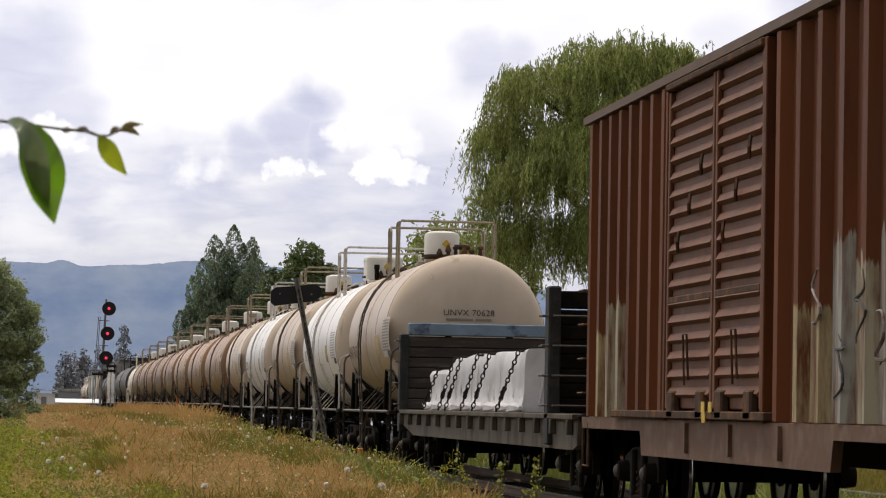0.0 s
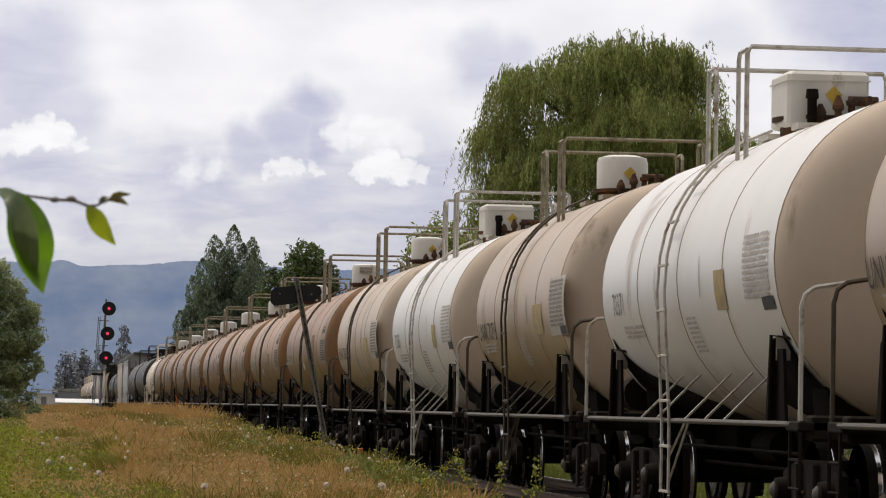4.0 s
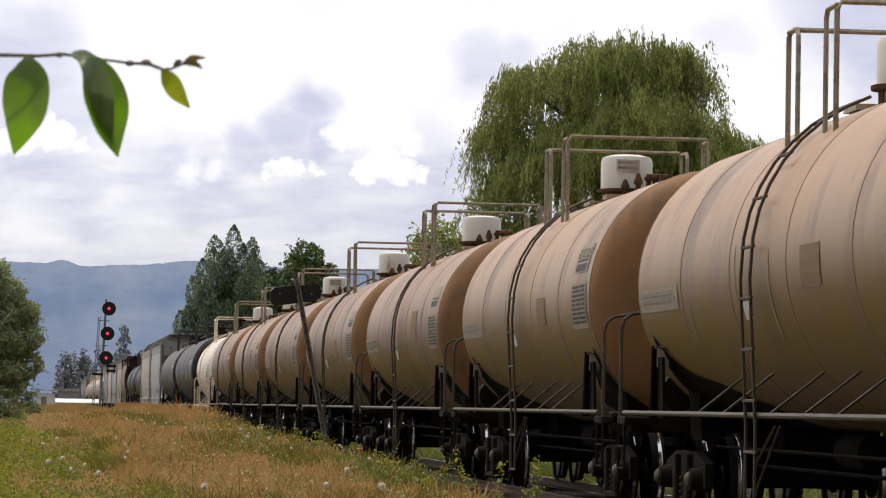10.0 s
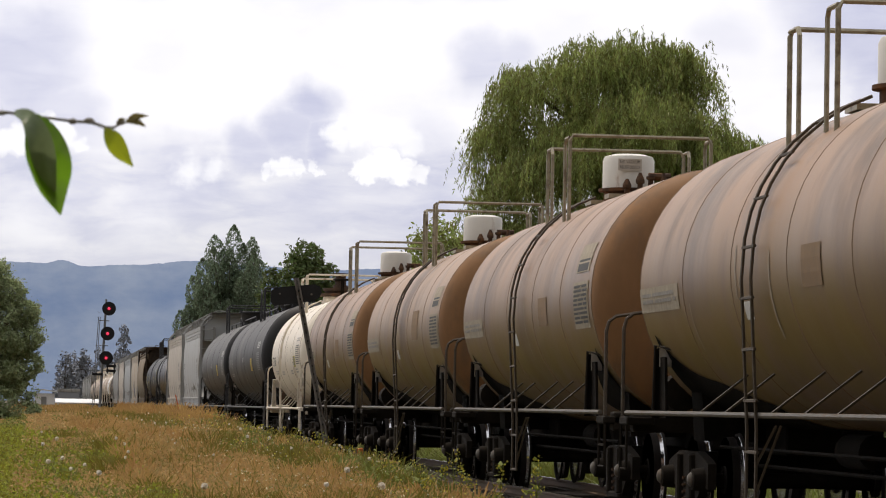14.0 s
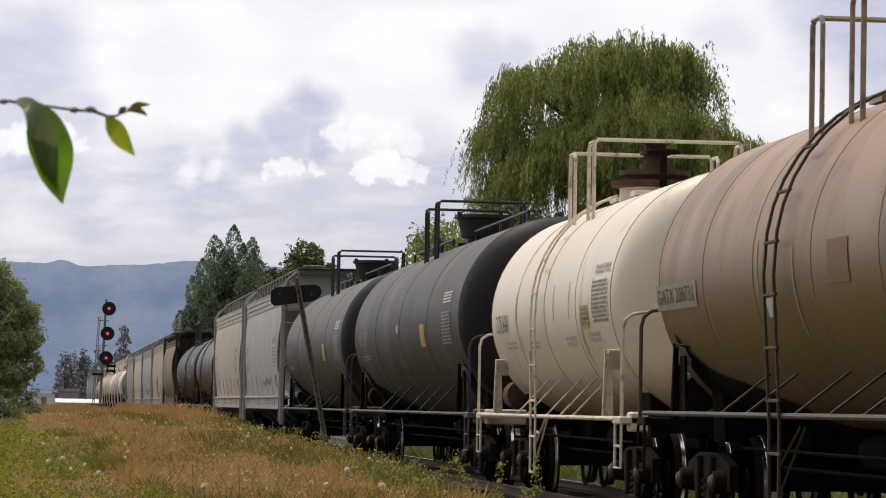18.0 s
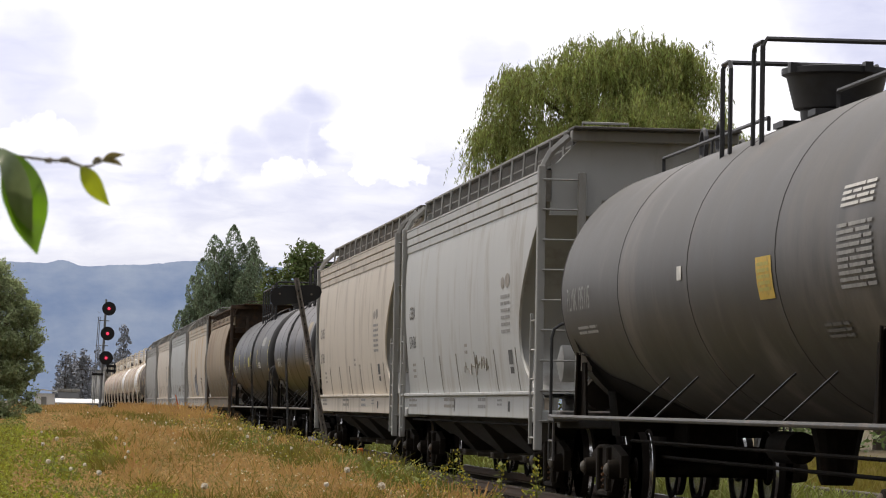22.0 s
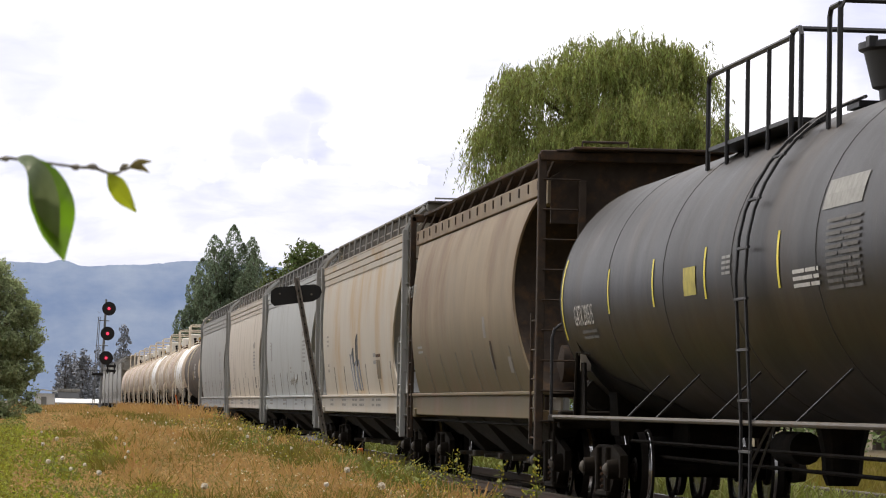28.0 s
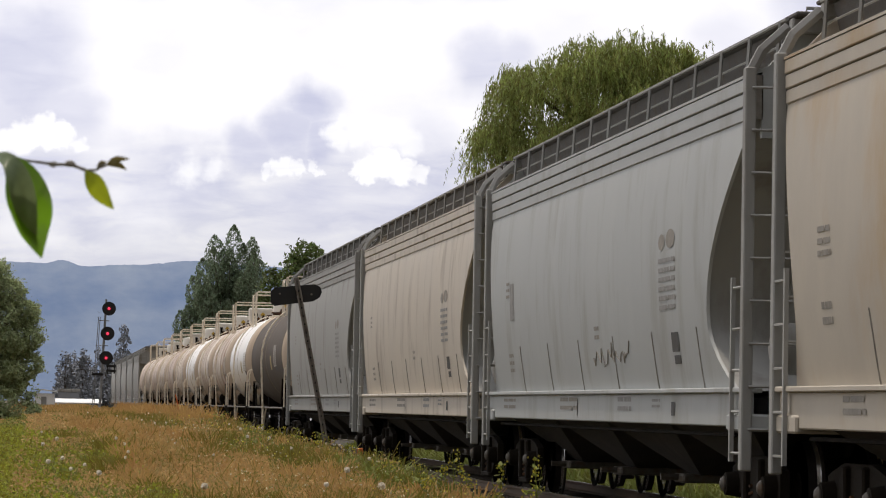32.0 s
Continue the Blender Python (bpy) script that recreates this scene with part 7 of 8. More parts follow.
def leafy_tree(name, label, x, y, mounds, trunk_h, trunk_r, material, seed, leaf=0.14, density=170, up=False, at_z=None):
    t = thing(name, label, "tree", at=pose(x, y, ground_z(x, y) if at_z is None else at_z))
    part("trunk", trunk_geo(random.Random(seed), trunk_h, trunk_r, 9, 1.6), M_BARK, t)
    rng = np.random.default_rng(seed)
    pts = []
    for mx, my, mz, rx, rz in mounds:
        n = int(density * rx * rx + density * rx * rz)
        d = rng.normal(size=(n, 3))
        d /= np.linalg.norm(d, axis=1)[:, None]
        rad = rng.uniform(0.25, 1.0, n) ** 0.45
        p = np.array((mx, my, mz)) + d * rad[:, None] * np.array((rx, rx, rz))
        lump = np.array([noise.noise(q * 1.1) for q in p]) > -0.22
        pts.append(p[lump])
        # twigs that break the outline
        m = max(12, n // 40)
        d = rng.normal(size=(m, 3))
        d /= np.linalg.norm(d, axis=1)[:, None]
        for q in d:
            k = rng.integers(4, 10)
            pts.append(np.array((mx, my, mz)) + q * np.array((rx, rx, rz)) * np.linspace(0.9, rng.uniform(1.05, 1.25), k)[:, None] + rng.normal(size=(k, 3)) * leaf * 0.6)
    blades("crown", leaf_quads(rng, np.concatenate(pts), leaf, droop=-0.3 if up else 0.0), material, t, kind="")
    return t


def poplar():
    """A broad stand of upswept plumes from one base, its crown in three pointed lobes."""
    top = [(-4.9, 6.5), (-4.2, 9.3), (-3.2, 12.3), (-2.4, 13.8), (-1.4, 15.8), (-0.7, 14.6), (0.25, 16.7), (1.05, 15.2), (1.85, 15.7), (2.55, 13.8), (2.95, 10.5)]

    def height(u):
        for (a, h), (c, k) in zip(top, top[1:]):
            if a <= u <= c:
                return h + (k - h) * (u - a) / (c - a)
        return 6.0
    t = thing("poplar_tree", "broad grey-green poplar with upswept silvery plumes", "tree", at=pose(8.0, 299, ground_z(8, 299)))
    rr = random.Random(5)
    g = trunk_geo(rr, 13.0, 0.3, 6, 1.4)
    rng = np.random.default_rng(31)
    pts = []
    spots = [(u, 0.0, 1.0) for u, h in top] + [(rr.uniform(-4.7, 2.9), rr.uniform(-3.2, 2.0), rr.uniform(0.3, 0.96)) for k in range(120)]
    for u, v, f in spots:
        z1 = height(u) * f
        ln = min(z1 * 0.8, rr.uniform(3.6, 6.0))
        wid = rr.uniform(0.65, 1.15)
        n = int(290 * ln * wid)
        s = rng.uniform(0, 1, n)
        r = wid * np.sin(np.pi * np.clip(s, 0.03, 0.975) ** 1.25) ** 0.75 * rng.uniform(0.3, 1.0, n) ** 0.5
        a = rng.uniform(0, 6.28, n)
        bx, by = u * 0.55 + 0.0, v * 0.5
        pts.append(np.stack([bx + (u - bx) * s ** 0.6 + r * np.cos(a), by + (v - by) * s + r * np.sin(a), z1 - ln + ln * s], 1))
        if f > 0.7:
            g.tube([(0, 0, z1 * 0.25), (bx, by, z1 - ln), (u, v, z1 * 0.94)], [0.09, 0.06, 0.01], 4)
    part("trunk", g, M_BARK, t)
    blades("crown", leaf_quads(rng, np.concatenate(pts), 0.125, droop=-0.6), M_POPLAR, t, kind="")


def trees():
    willow()
    poplar()
    leafy_tree("broadleaf_tree", "broad dark green tree behind the train", 12.0, 272, [(-2.4, 0, 8.0, 1.2, 3.0), (0, 0, 10.0, 2.2, 3.0), (1.6, 0, 9.0, 1.7, 3.0), (0.4, 0, 12.3, 1.5, 2.0), (-2.2, 0, 10.6, 0.7, 1.6), (2.3, 0, 11.2, 0.8, 1.4), (0, 0, 5, 2.6, 3)], 11, 0.3, M_MAPLE, 41, 0.18, 420)
    # trees beyond the willow
    leafy_tree("maple_tree", "bushy bright green maple beyond the track", 22.8, 140, [(0, 0, 5.5, 2.6, 2.8), (-2.6, 0, 4.6, 1.6, 2.2), (-1.8, 0, 7.2, 1.6, 1.5), (1.9, 0, 6.2, 2.0, 2.0), (0.2, 0, 8.6, 1.3, 1.6), (1.3, 0, 8.2, 1.0, 1.4)], 8, 0.25, M_MAPLE, 42, 0.15, 420)
    leafy_tree("maple_tree", "bushy bright green maple beyond the track", 27.6, 146, [(0, 0, 5.2, 2.6, 2.8), (-1.5, 0, 8.6, 1.5, 2.0), (0.2, 0, 9.8, 1.0, 1.5), (1.9, 0, 7.6, 2.0, 2.2)], 8, 0.25, M_MAPLE, 43, 0.15, 420)
    leafy_tree("shade_tree", "mid-green tree low behind the willow", 14.2, 178, [(-1.9, 0, 8.6, 1.9, 2.4), (1.0, 0, 8.6, 2.4, 2.6), (-2.6, 0, 6.0, 1.8, 2.4)], 8, 0.25, M_WILLOW, 44, 0.13, 800)
    leafy_tree("hedge_tree", "dark green hedge tree beyond the track", 33.0, 150, [(0, 0, 4.6, 2.8, 3.0), (-2, 0, 3.5, 2.0, 2.5), (2.2, 0, 5.4, 2.2, 2.6)], 7, 0.2, M_MAPLE, 45, 0.15, 220)
    for k, (x, y) in enumerate(((10.5, 125), (14.5, 124), (18.5, 120), (22.5, 118), (26, 116))):
        leafy_tree("shrub", "low green shrub beyond the lane", x, y, [(0, 0, 1.3, 2.0, 1.5), (1.2, 0.3, 1.0, 1.5, 1.2)], 2, 0.1, M_MAPLE, 60 + k, 0.14, 110)
    # olive tree at the edge of the meadow
    leafy_tree("olive_bush", "large round olive-green bush at the meadow's edge", -9.75, 118, [(-0.2, 0.4, 2.6, 1.5, 1.8), (0.1, 0, 4.9, 0.75, 0.6), (0.75, -0.3, 4.3, 0.6, 0.5), (-0.6, 0, 4.7, 0.8, 0.7), (1.25, 0, 3.6, 0.62, 0.5), (0.5, -0.5, 3.5, 0.7, 0.5), (1.35, -0.2, 2.8, 0.62, 0.5), (0.7, -0.6, 2.6, 0.7, 0.5), (1.4, 0, 1.9, 0.6, 0.5), (0.6, -0.5, 1.7, 0.8, 0.5), (1.2, -0.2, 1.1, 0.6, 0.5), (0.4, -0.4, 0.8, 0.9, 0.6), (-0.9, 0, 3.6, 1.2, 1.2), (0.9, -0.4, 0.35, 0.8, 0.5), (0.0, -0.5, 0.2, 1.0, 0.5), (1.55, 0, 0.3, 0.4, 0.4)], 4, 0.2, M_BUSH, 46, 0.062, 3600)
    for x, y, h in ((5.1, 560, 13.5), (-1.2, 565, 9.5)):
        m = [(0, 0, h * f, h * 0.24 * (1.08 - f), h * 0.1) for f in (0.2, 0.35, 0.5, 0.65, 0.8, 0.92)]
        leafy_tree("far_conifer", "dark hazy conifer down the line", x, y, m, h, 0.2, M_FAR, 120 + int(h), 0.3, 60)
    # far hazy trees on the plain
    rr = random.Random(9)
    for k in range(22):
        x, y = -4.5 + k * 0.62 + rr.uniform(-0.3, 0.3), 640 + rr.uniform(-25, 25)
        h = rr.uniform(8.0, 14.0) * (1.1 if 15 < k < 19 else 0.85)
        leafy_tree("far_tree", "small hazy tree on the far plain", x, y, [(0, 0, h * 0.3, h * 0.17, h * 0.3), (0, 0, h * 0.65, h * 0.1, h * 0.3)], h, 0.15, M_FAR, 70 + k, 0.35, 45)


# ---- mountains, one far backdrop ----
def mountains():
    m = bpy.data.materials.new("blue_hazy_mountain")
    m.use_nodes = True
    nt = m.node_tree
    N, L = nt.nodes.new, nt.links.new
    b = nt.nodes["Principled BSDF"]
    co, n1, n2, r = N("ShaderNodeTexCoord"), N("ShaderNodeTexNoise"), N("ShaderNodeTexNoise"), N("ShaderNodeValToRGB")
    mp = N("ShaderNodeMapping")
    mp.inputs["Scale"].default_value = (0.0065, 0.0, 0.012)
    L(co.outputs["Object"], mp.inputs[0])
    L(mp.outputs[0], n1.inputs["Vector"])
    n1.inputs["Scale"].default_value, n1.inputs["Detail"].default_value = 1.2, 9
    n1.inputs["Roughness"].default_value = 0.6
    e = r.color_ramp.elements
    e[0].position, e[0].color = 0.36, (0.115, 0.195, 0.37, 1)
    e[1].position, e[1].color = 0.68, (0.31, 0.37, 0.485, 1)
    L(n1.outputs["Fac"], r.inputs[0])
    # distance haze is painted in: the ridge emits its own blue colour
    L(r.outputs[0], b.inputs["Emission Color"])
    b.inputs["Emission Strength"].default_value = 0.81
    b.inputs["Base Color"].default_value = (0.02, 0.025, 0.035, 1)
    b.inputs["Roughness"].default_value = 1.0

    def ridge(az):
        """Height of the ridge in degrees above level, by bearing."""
        pts = [(-30, 1.6), (-8, 2.0), (-1.5, 2.3), (-0.3, 2.235), (0.0, 2.23), (0.32, 2.285), (0.64, 2.195), (1.5, 2.235), (2.4, 2.315), (3.4, 2.26), (4.5, 2.2), (5.6, 2.25), (6.6, 2.1), (9, 1.9), (14, 1.7), (40, 1.3)]
        for (a, h), (c, k) in zip(pts, pts[1:]):
            if a <= az <= c:
                t = (az - a) / (c - a)
                t = t * t * (3 - 2 * t)
                return h + (k - h) * t + 0.008 * noise.noise((az * 2.2, 1, 0)) + 0.012 * noise.noise((az * 7, 2, 0)) + 0.012 * noise.noise((az * 40, 5, 0))
        return 1.4
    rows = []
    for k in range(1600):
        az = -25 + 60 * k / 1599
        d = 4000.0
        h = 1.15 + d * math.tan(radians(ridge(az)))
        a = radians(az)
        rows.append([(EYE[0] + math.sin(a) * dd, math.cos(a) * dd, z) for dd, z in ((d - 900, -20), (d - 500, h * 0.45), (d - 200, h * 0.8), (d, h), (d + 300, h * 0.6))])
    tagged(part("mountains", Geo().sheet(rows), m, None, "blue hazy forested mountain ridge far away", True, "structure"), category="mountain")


# ---- wayside things ----
def signal():
    x, y = -4.2, 219.0
    s = thing("railway_signal", "three-headed railway signal mast showing red lights", "railway signal", at=pose(x, y, ground_z(x, y), 0, 2.2, 0))
    g0 = -ground_z(x, y)
    part("mast", Geo().tube([(0, 0, -0.5), (0, 0, 7.1)], [0.09, 0.07], 8), M_MAST, s)
    for z in (6.93, 5.38, 3.86):
        h = part("signal_head", Geo().lathe([(-0.12, 0.43), (-0.10, 0.43), (-0.08, 0.20), (0.35, 0.18), (0.4, 0.05)], 28, "y", (0.2, -0.2, z + g0)), M_SIGNAL, s, "round black signal head with a lit red lens", True)
        part("hood", Geo().tube([(0.2 + 0.16 * math.cos(t), -0.32, z + g0 + 0.16 * math.sin(t)) for t in [k * math.pi / 8 for k in range(9)]], 0.02, 4), M_SIGNAL, h)
        part("lens_rim", Geo().lathe([(-0.135, 0.14), (-0.125, 0.145), (-0.12, 0.02)], 16, "y", (0.2, -0.2, z + g0)), M_LENS, h)
        part("lens", Geo().lathe([(-0.16, 0.01), (-0.155, 0.05), (-0.135, 0.085), (-0.13, 0.02)], 14, "y", (0.2, -0.2, z + g0)), M_REDGLOW, h, "glowing red lens")
    for w in (-0.18, 0.18):
        part("ladder_rail", Geo().tube([(-0.42 + w * 0.3, 0.3 + w, 0), (-0.36 + w * 0.3, 0.1 + w, 6.4 + g0)], 0.022, 4), M_MAST, s)
    for k in range(18):
        part("rung", Geo().tube([(-0.47, 0.05, 0.5 + k * 0.34), (-0.35, 0.4, 0.5 + k * 0.34)], 0.015, 4), M_MAST, s)
    for z in (6.2, 4.65, 3.1):
        part("service_platform", Geo().box(-0.42, 0.28, -0.1, 0.35, z + g0 - 0.04, z + g0, 0.01), M_MAST, s)
    part("relay_cluster", Geo().box(0.25, 0.85, -0.15, 0.1, 3.0 + g0, 3.16 + g0, 0.02).box(0.25, 0.85, -0.15, 0.1, 3.3 + g0, 3.46 + g0, 0.02).box(0.3, 0.38, -0.2, 0.15, 2.9 + g0, 3.55 + g0, 0.01)
         .box(0.72, 0.8, -0.2, 0.15, 2.9 + g0, 3.55 + g0, 0.01).box(-0.6, 0.1, -0.1, 0.1, 2.75 + g0, 2.9 + g0, 0.02), M_SIGNAL, s)


def leaning_sign():
    """A leaning steel post with a dark two-lobed board near its top."""
    x, y = -2.30, 66.0
    s = thing("leaning_sign_post", "leaning grey steel post with a dark double-ended board seen from behind", "sign post", at=pose(x, y, ground_z(x, y) - 0.05, 0, 0, 0))
    b, t = Vector((0, 0, -0.3)), Vector((-0.80, 0.1, 3.72))
    d = t - b
    g = Geo()
    for k in (-0.032, 0.032):
        g.tube([b + Vector((k, 0, 0)), t + Vector((k, 0, 0))], 0.02, 5)
    g.tube([b + Vector((0, 0.03, 0)), t + Vector((0, 0.03, 0))], 0.022, 4)
    part("post", g, M_POST, s)
    for k in range(22):
        p = b + d * (0.12 + k * 0.039)
        part("post_hole", Geo().box(p.x - 0.011, p.x + 0.011, p.y - 0.022, p.y - 0.012, p.z - 0.018, p.z + 0.018), M_DARK, s)
    c = b + d * 0.955
    tilt = 0.03
    out = [(-0.47, -0.13), (-0.4, -0.2), (0.34, -0.14), (0.46, -0.07), (0.5, 0.03), (0.46, 0.13), (0.36, 0.18), (-0.38, 0.15), (-0.47, 0.08)]
    part("board", Geo().extrude([(c.x - 0.04 + u, c.z - 0.13 + v + u * 0.06) for u, v in out], "y", c.y + 0.05, c.y + 0.075), M_SIGNAL, s, "dark double-ended board")
    for u in (-0.3, 0.3):
        part("bolt", Geo().lathe([(-0.01, 0.02), (0.0, 0.02)], 8, "y", (c.x - 0.04 + u, c.y + 0.045, c.z - 0.12)), M_POST, s)


def small_wayside():
    x, y = -3.1, 118.0
    s = thing("orange_stake", "thin orange survey stake leaning in the grass", "stake", at=pose(x, y, ground_z(x, y), 0, -14, 0))
    part("stake", Geo().box(-0.02, 0.02, -0.02, 0.02, -0.3, 1.05, 0.004), M_ORANGE, s)
    x, y = -2.6, 57.6
    s = thing("orange_marker", "short rusty orange marker post beside the track", "marker post", at=pose(x, y, ground_z(x, y)))
    part("post", Geo().box(-0.045, 0.045, -0.03, 0.03, -0.2, 0.46, 0.01), M_ORANGE, s)
    x, y = -3.1, 196.0
    rng = random.Random(2)
    rows = [[(x + (k - 8) * 0.11, y + (j - 4) * 0.35, ground_z(x, y) - 0.1 + 0.62 * max(0, 1 - ((k - 8) / 8) ** 2) * max(0, 1 - ((j - 4) / 4) ** 2) + rng.uniform(0, 0.05)) for j in range(9)] for k in range(17)]
    tagged(part("gravel_mound", Geo().sheet(rows), M_BALLAST, None, "low grey heap of gravel in the grass", True), category="gravel heap")
    # pale shed and a long white barrier far down the line
    s = thing("white_shed", "small white shed with a low roof far down the line", "shed", at=pose(-7.4, 330, 0.6))
    part("wall", Geo().box(-1.0, 0.85, -1.2, 1.2, -1, 1.2), M_SHED, s)
    part("roof", Geo().extrude([(-1.3, 1.15), (-0.3, 1.62), (1.1, 1.4), (1.1, 1.3), (-0.3, 1.5), (-1.3, 1.05)], "y", -1.4, 1.4), M_SHED, s)
    part("door", Geo().box(-0.4, 0.1, -1.23, -1.2, -0.6, 0.9, 0.01), M_GREYH, s)
    b = thing("white_barrier", "long low white painted barrier rail across the far meadow", "barrier", at=pose(-6.4, 350, 0.75))
    part("rail_board", Geo().extrude([(-0.9, 0.24), (0.3, 0.62), (0.3, 0.56), (-0.9, 0.16)], "x", 0, 4.6), M_SHED, b)
    for k in range(5):
        part("barrier_post", Geo().box(0.2 + k * 1.05, 0.35 + k * 1.05, 0.05, 0.15, -1.0, 0.5, 0.01), M_SHED, b)
    b = thing("low_trailer", "low grey flat trailer parked behind the barrier", "trailer", at=pose(-6.0, 400, 0.55))
    part("bed", Geo().box(0, 2.6, -1, 1, 1.6, 1.95, 0.03), M_GREYH, b)
    part("side_panel", Geo().box(0.1, 2.5, -0.95, 0.95, -0.4, 1.6, 0.03), M_FAR, b)


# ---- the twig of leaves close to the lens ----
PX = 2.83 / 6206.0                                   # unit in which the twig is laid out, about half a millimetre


def leaf_blade(spine, left, right, arch, fold):
    """A pointed leaf in the plane of its twig: a bent midrib with a half-width on each side for each of its points, in units of PX.
    arch: how far the blade bows towards the viewer and back; fold: how far its right half bends away."""
    n, rows = 22, []

    def along(v, t):
        u = t * (len(v) - 1)
        i = min(int(u), len(v) - 2)
        f = u - i
        p = [v[max(i - 1, 0)], v[i], v[i + 1], v[min(i + 2, len(v) - 1)]]
        return 0.5 * (2 * p[1] + (p[2] - p[0]) * f + (2 * p[0] - 5 * p[1] + 4 * p[2] - p[3]) * f * f + (3 * p[1] - p[0] - 3 * p[2] + p[3]) * f ** 3)
    xs, ys = [p[0] for p in spine], [-p[1] for p in spine]
    for k in range(n + 1):
        t = k / n
        x, y = along(xs, t), along(ys, t)
        dx, dy = along(xs, min(t + 0.02, 1)) - along(xs, max(t - 0.02, 0)), along(ys, min(t + 0.02, 1)) - along(ys, max(t - 0.02, 0))
        d = math.hypot(dx, dy)
        nx, ny = -dy / d, dx / d
        z = arch * math.sin(math.pi * t ** 0.7)
        row = []
        for j in range(-4, 5):
            f = j / 4
            w = max(along(left if f < 0 else right, t), 0.4) * f
            row.append(((x - nx * -w) * PX, (y - ny * -w) * PX, (z + (fold[0] if f < 0 else fold[1]) * abs(w) + 1.5 * math.sin(9 * t + 3 * f)) * PX))
        rows.append(row)
    return Geo().sheet(rows)


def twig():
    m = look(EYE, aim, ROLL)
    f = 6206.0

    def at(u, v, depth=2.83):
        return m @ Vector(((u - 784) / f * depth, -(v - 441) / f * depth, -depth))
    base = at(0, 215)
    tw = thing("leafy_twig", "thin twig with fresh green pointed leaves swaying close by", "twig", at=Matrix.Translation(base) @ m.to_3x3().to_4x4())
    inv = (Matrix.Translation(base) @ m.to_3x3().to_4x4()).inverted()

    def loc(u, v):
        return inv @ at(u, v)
    path = [(-260, 208), (-120, 215), (-46, 217), (0, 214), (60, 222), (120, 230), (150, 231), (176, 241), (192, 240), (204, 233), (218, 230)]
    part("stem", Geo().tube([loc(*p) for p in path], [5 * PX, 4 * PX, 3.2 * PX, 3 * PX, 2.4 * PX, 2.8 * PX, 3.4 * PX, 3 * PX, 2.4 * PX, 2.4 * PX, 2 * PX], 7), M_TWIG, tw)
    for u, v, r in ((-8, 215, 5), (117, 230, 5.5), (146, 229, 6), (202, 232, 5)):
        p = loc(u, v)
        part("node", Geo().lathe([(-1.6 * r * PX, 0.3 * r * PX), (-0.8 * r * PX, 0.9 * r * PX), (0.6 * r * PX, r * PX), (1.6 * r * PX, 0.3 * r * PX)], 8, "x", tuple(p)), M_TWIG, tw)

    def blade(name, spine, left, right, arch, fold, material=M_LEAF):
        o = part(name, leaf_blade([(u - 0, v - 215) for u, v in spine], left, right, arch, fold), material, tw, smooth=True)
        return o
    blade("leaf", [(14, 216), (42, 226), (70, 255), (84, 300), (86, 347), (96, 396)], [2, 12, 30, 36, 24, 1], [2, 14, 26, 32, 24, 1], 52, (1.5, -1.1))
    # added blade that stands in for the first leaf's darker, shaded half
    blade("leaf", [(14, 214), (44, 223), (65, 252), (75, 290), (80, 336), (86, 372)], [2, 12, 18, 21, 17, 1], [2, 13, 19, 20, 13, 1], 92, (0.9, -0.2), M_LEAFTOP)
    blade("leaf", [(174, 240), (186, 260), (201, 284), (224, 310)], [2, 13, 13, 1], [3, 17, 16, 1], 10, (0.2, -0.6), M_LEAFY)
    blade("leaf", [(-62, 216), (-56, 255), (-62, 310), (-74, 350), (-88, 392)], [3, 34, 36, 22, 1], [3, 30, 34, 22, 1], 46, (1.2, -1.0))
    for spine, w in (([(210, 232), (228, 222), (252, 220)], 6), ([(214, 232), (232, 231), (247, 240)], 5.5), ([(196, 236), (202, 228), (212, 226)], 4)):
        blade("bud_leaf", spine, [1, w, 0.6], [1, w, 0.6], 3, (0.3, 0.3), M_BUD)
    return tw, m


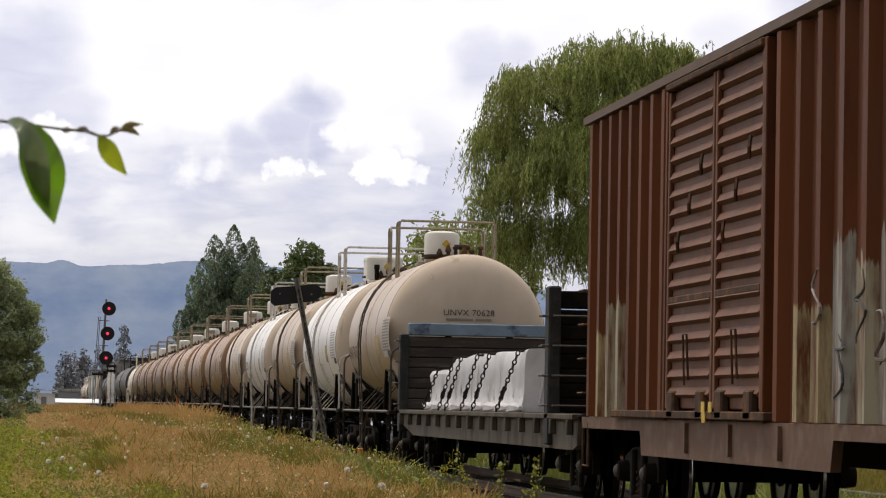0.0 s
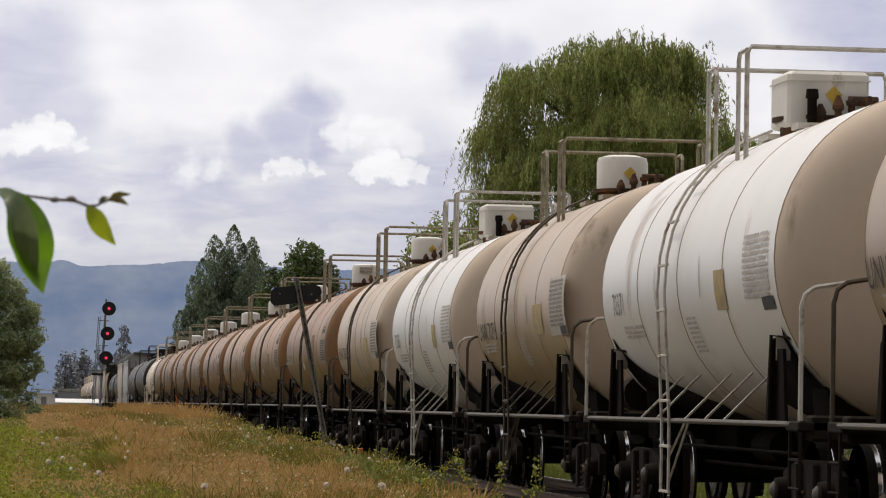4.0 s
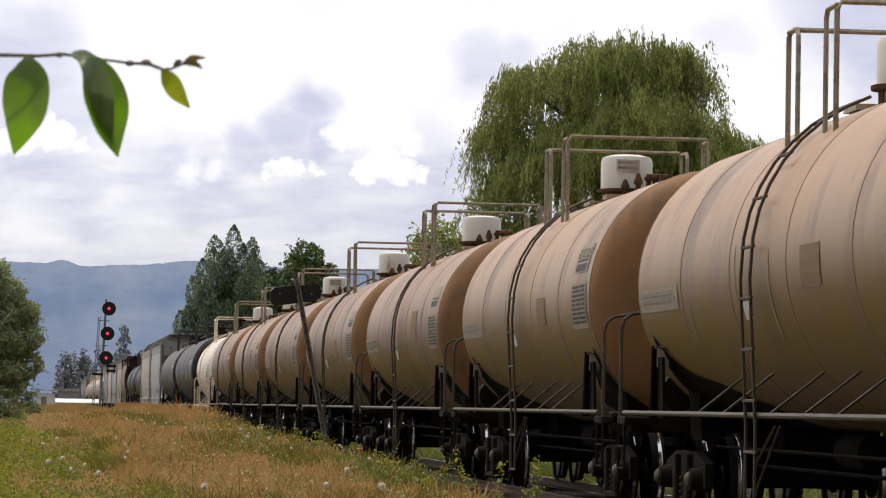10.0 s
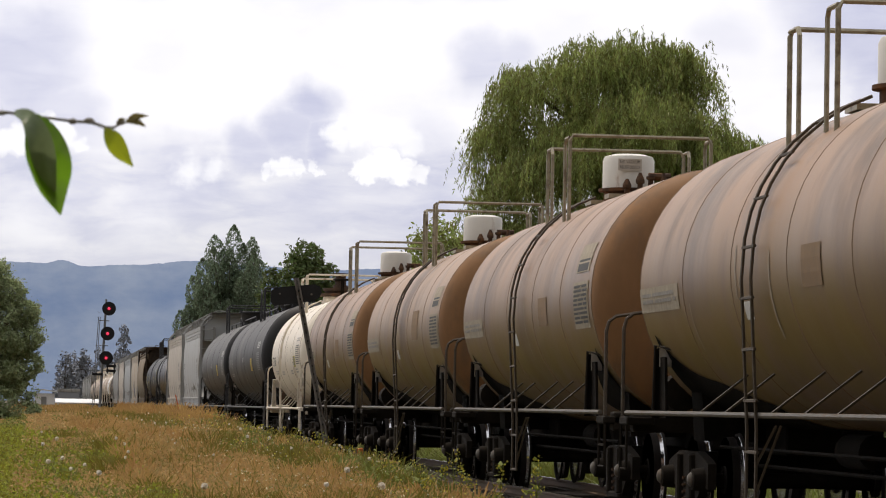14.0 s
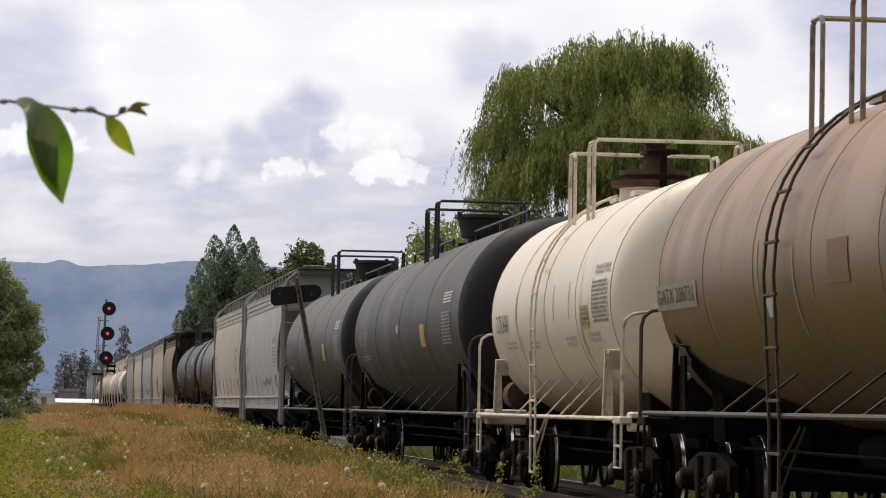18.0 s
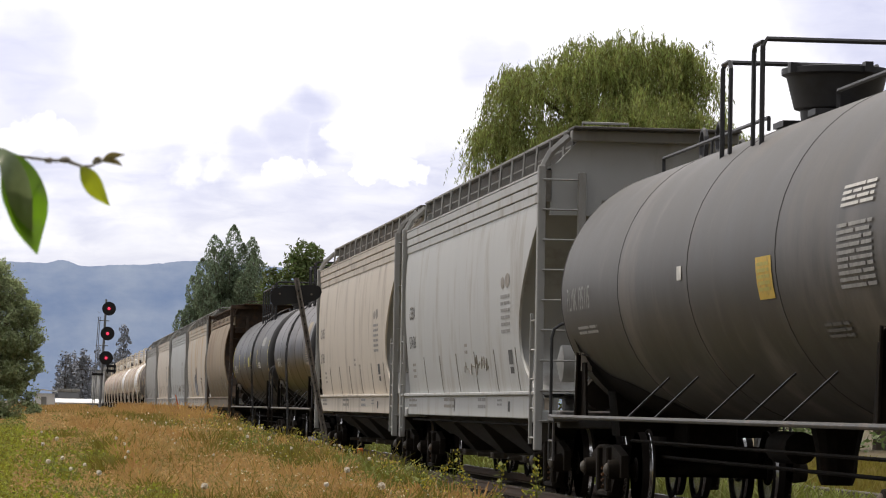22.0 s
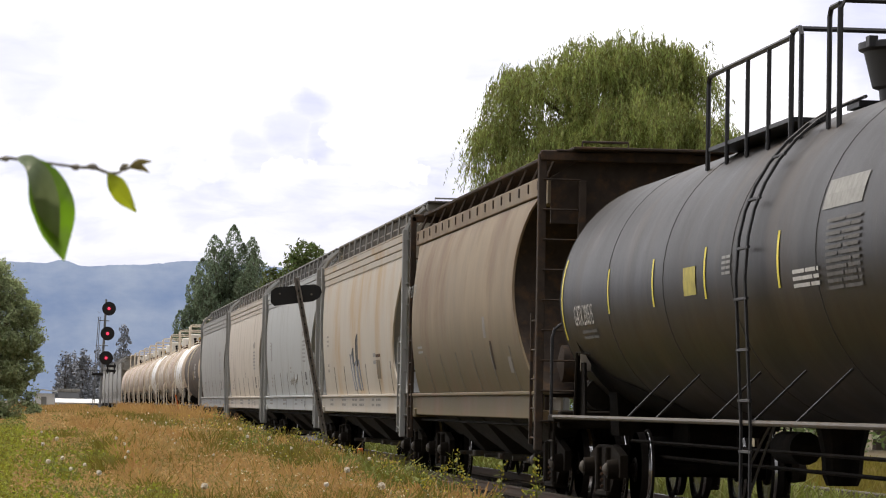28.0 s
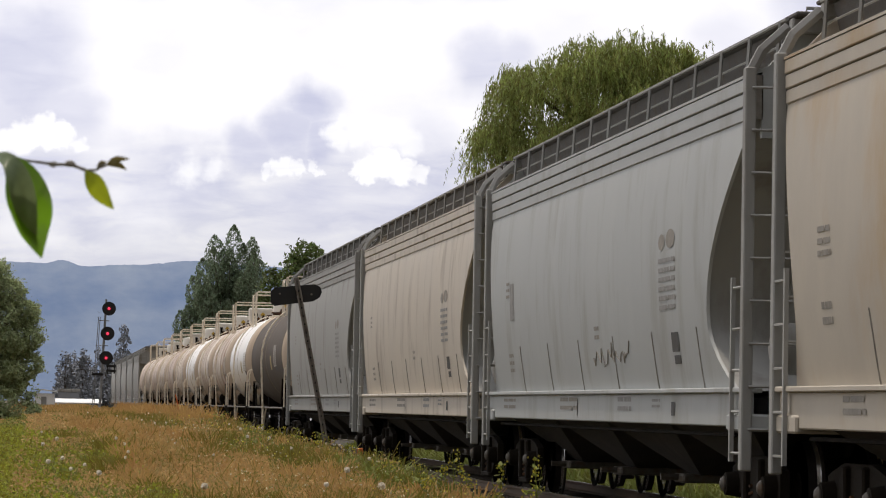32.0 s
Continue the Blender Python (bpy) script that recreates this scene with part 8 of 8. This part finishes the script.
def sapling():
    """The young tree beside the camera on which the twig grows."""
    x, y = EYE[0] - 1.0, 2.7
    z = ground_z(x, y)
    s = thing("sapling", "thin young tree beside the camera bearing the leafy twig", "sapling", at=pose(x, y, z))
    part("trunk", Geo().tube([(0, 0, -0.2), (0.03, 0.02, 0.9), (0.0, 0.04, 1.9), (0.05, 0.0, 2.6)], [0.03, 0.025, 0.018, 0.006], 8), M_BARK, s)
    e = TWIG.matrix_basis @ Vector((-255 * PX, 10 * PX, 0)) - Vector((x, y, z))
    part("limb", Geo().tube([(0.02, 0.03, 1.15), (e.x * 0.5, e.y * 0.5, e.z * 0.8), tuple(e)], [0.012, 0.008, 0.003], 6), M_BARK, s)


SWAY = """0 0 0|0.5 -2 6|1 14 -18|1.5 16 -36|2 -6 8|2.5 -3 35|3 -27 166|3.5 -19 152|4.5 -22 90|5.5 -21 22|6 12 -15|6.5 26 -52|7 2 69|7.5 58 -44|8 32 15|8.5 83 -115|9 13 51|9.5 9 95|10 112 -118|10.5 84 -73|11 26 58|11.5 83 -102|12 51 -113|12.5 17 28|13 64 -141|13.5 54 -64|14 11 -15|14.5 -14 51|15.5 -6 20|16.5 -2 -11|17 9 -18|17.5 0 34|18 14 -35|18.5 -2 18|19 9 -9|19.5 -18 49|20 -38 52|20.5 -28 48|21 -34 60|21.5 -26 38|22 -31 54|22.5 -38 77|23 -29 66|23.5 -38 55|24 -43 66|24.5 -46 60|25 -9 -18|25.5 -3 -61|26.5 -25 60|27.5 -44 175|28 17 66|28.5 -3 48|29 18 54|29.5 -21 32|30 -12 55|30.5 -2 37|31 3 0|31.5 26 -12|32 -23 61"""

ground()
build_train()
mountains()
signal()
leaning_sign()
small_wayside()
trees()
meadow()
dandelions()
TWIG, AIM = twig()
sapling()


def motions():
    times = [k * 1.0 for k in range(33)]
    for c, mid in cars:
        walk(c, [(t, pose(0, mid - SPEED * t - GAIN * t * t / 2, 0)) for t in times])
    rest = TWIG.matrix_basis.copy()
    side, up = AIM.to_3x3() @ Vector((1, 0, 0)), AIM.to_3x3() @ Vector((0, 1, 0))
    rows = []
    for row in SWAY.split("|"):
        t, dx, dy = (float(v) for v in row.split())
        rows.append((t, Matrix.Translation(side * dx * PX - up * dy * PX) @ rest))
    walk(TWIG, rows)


motions()
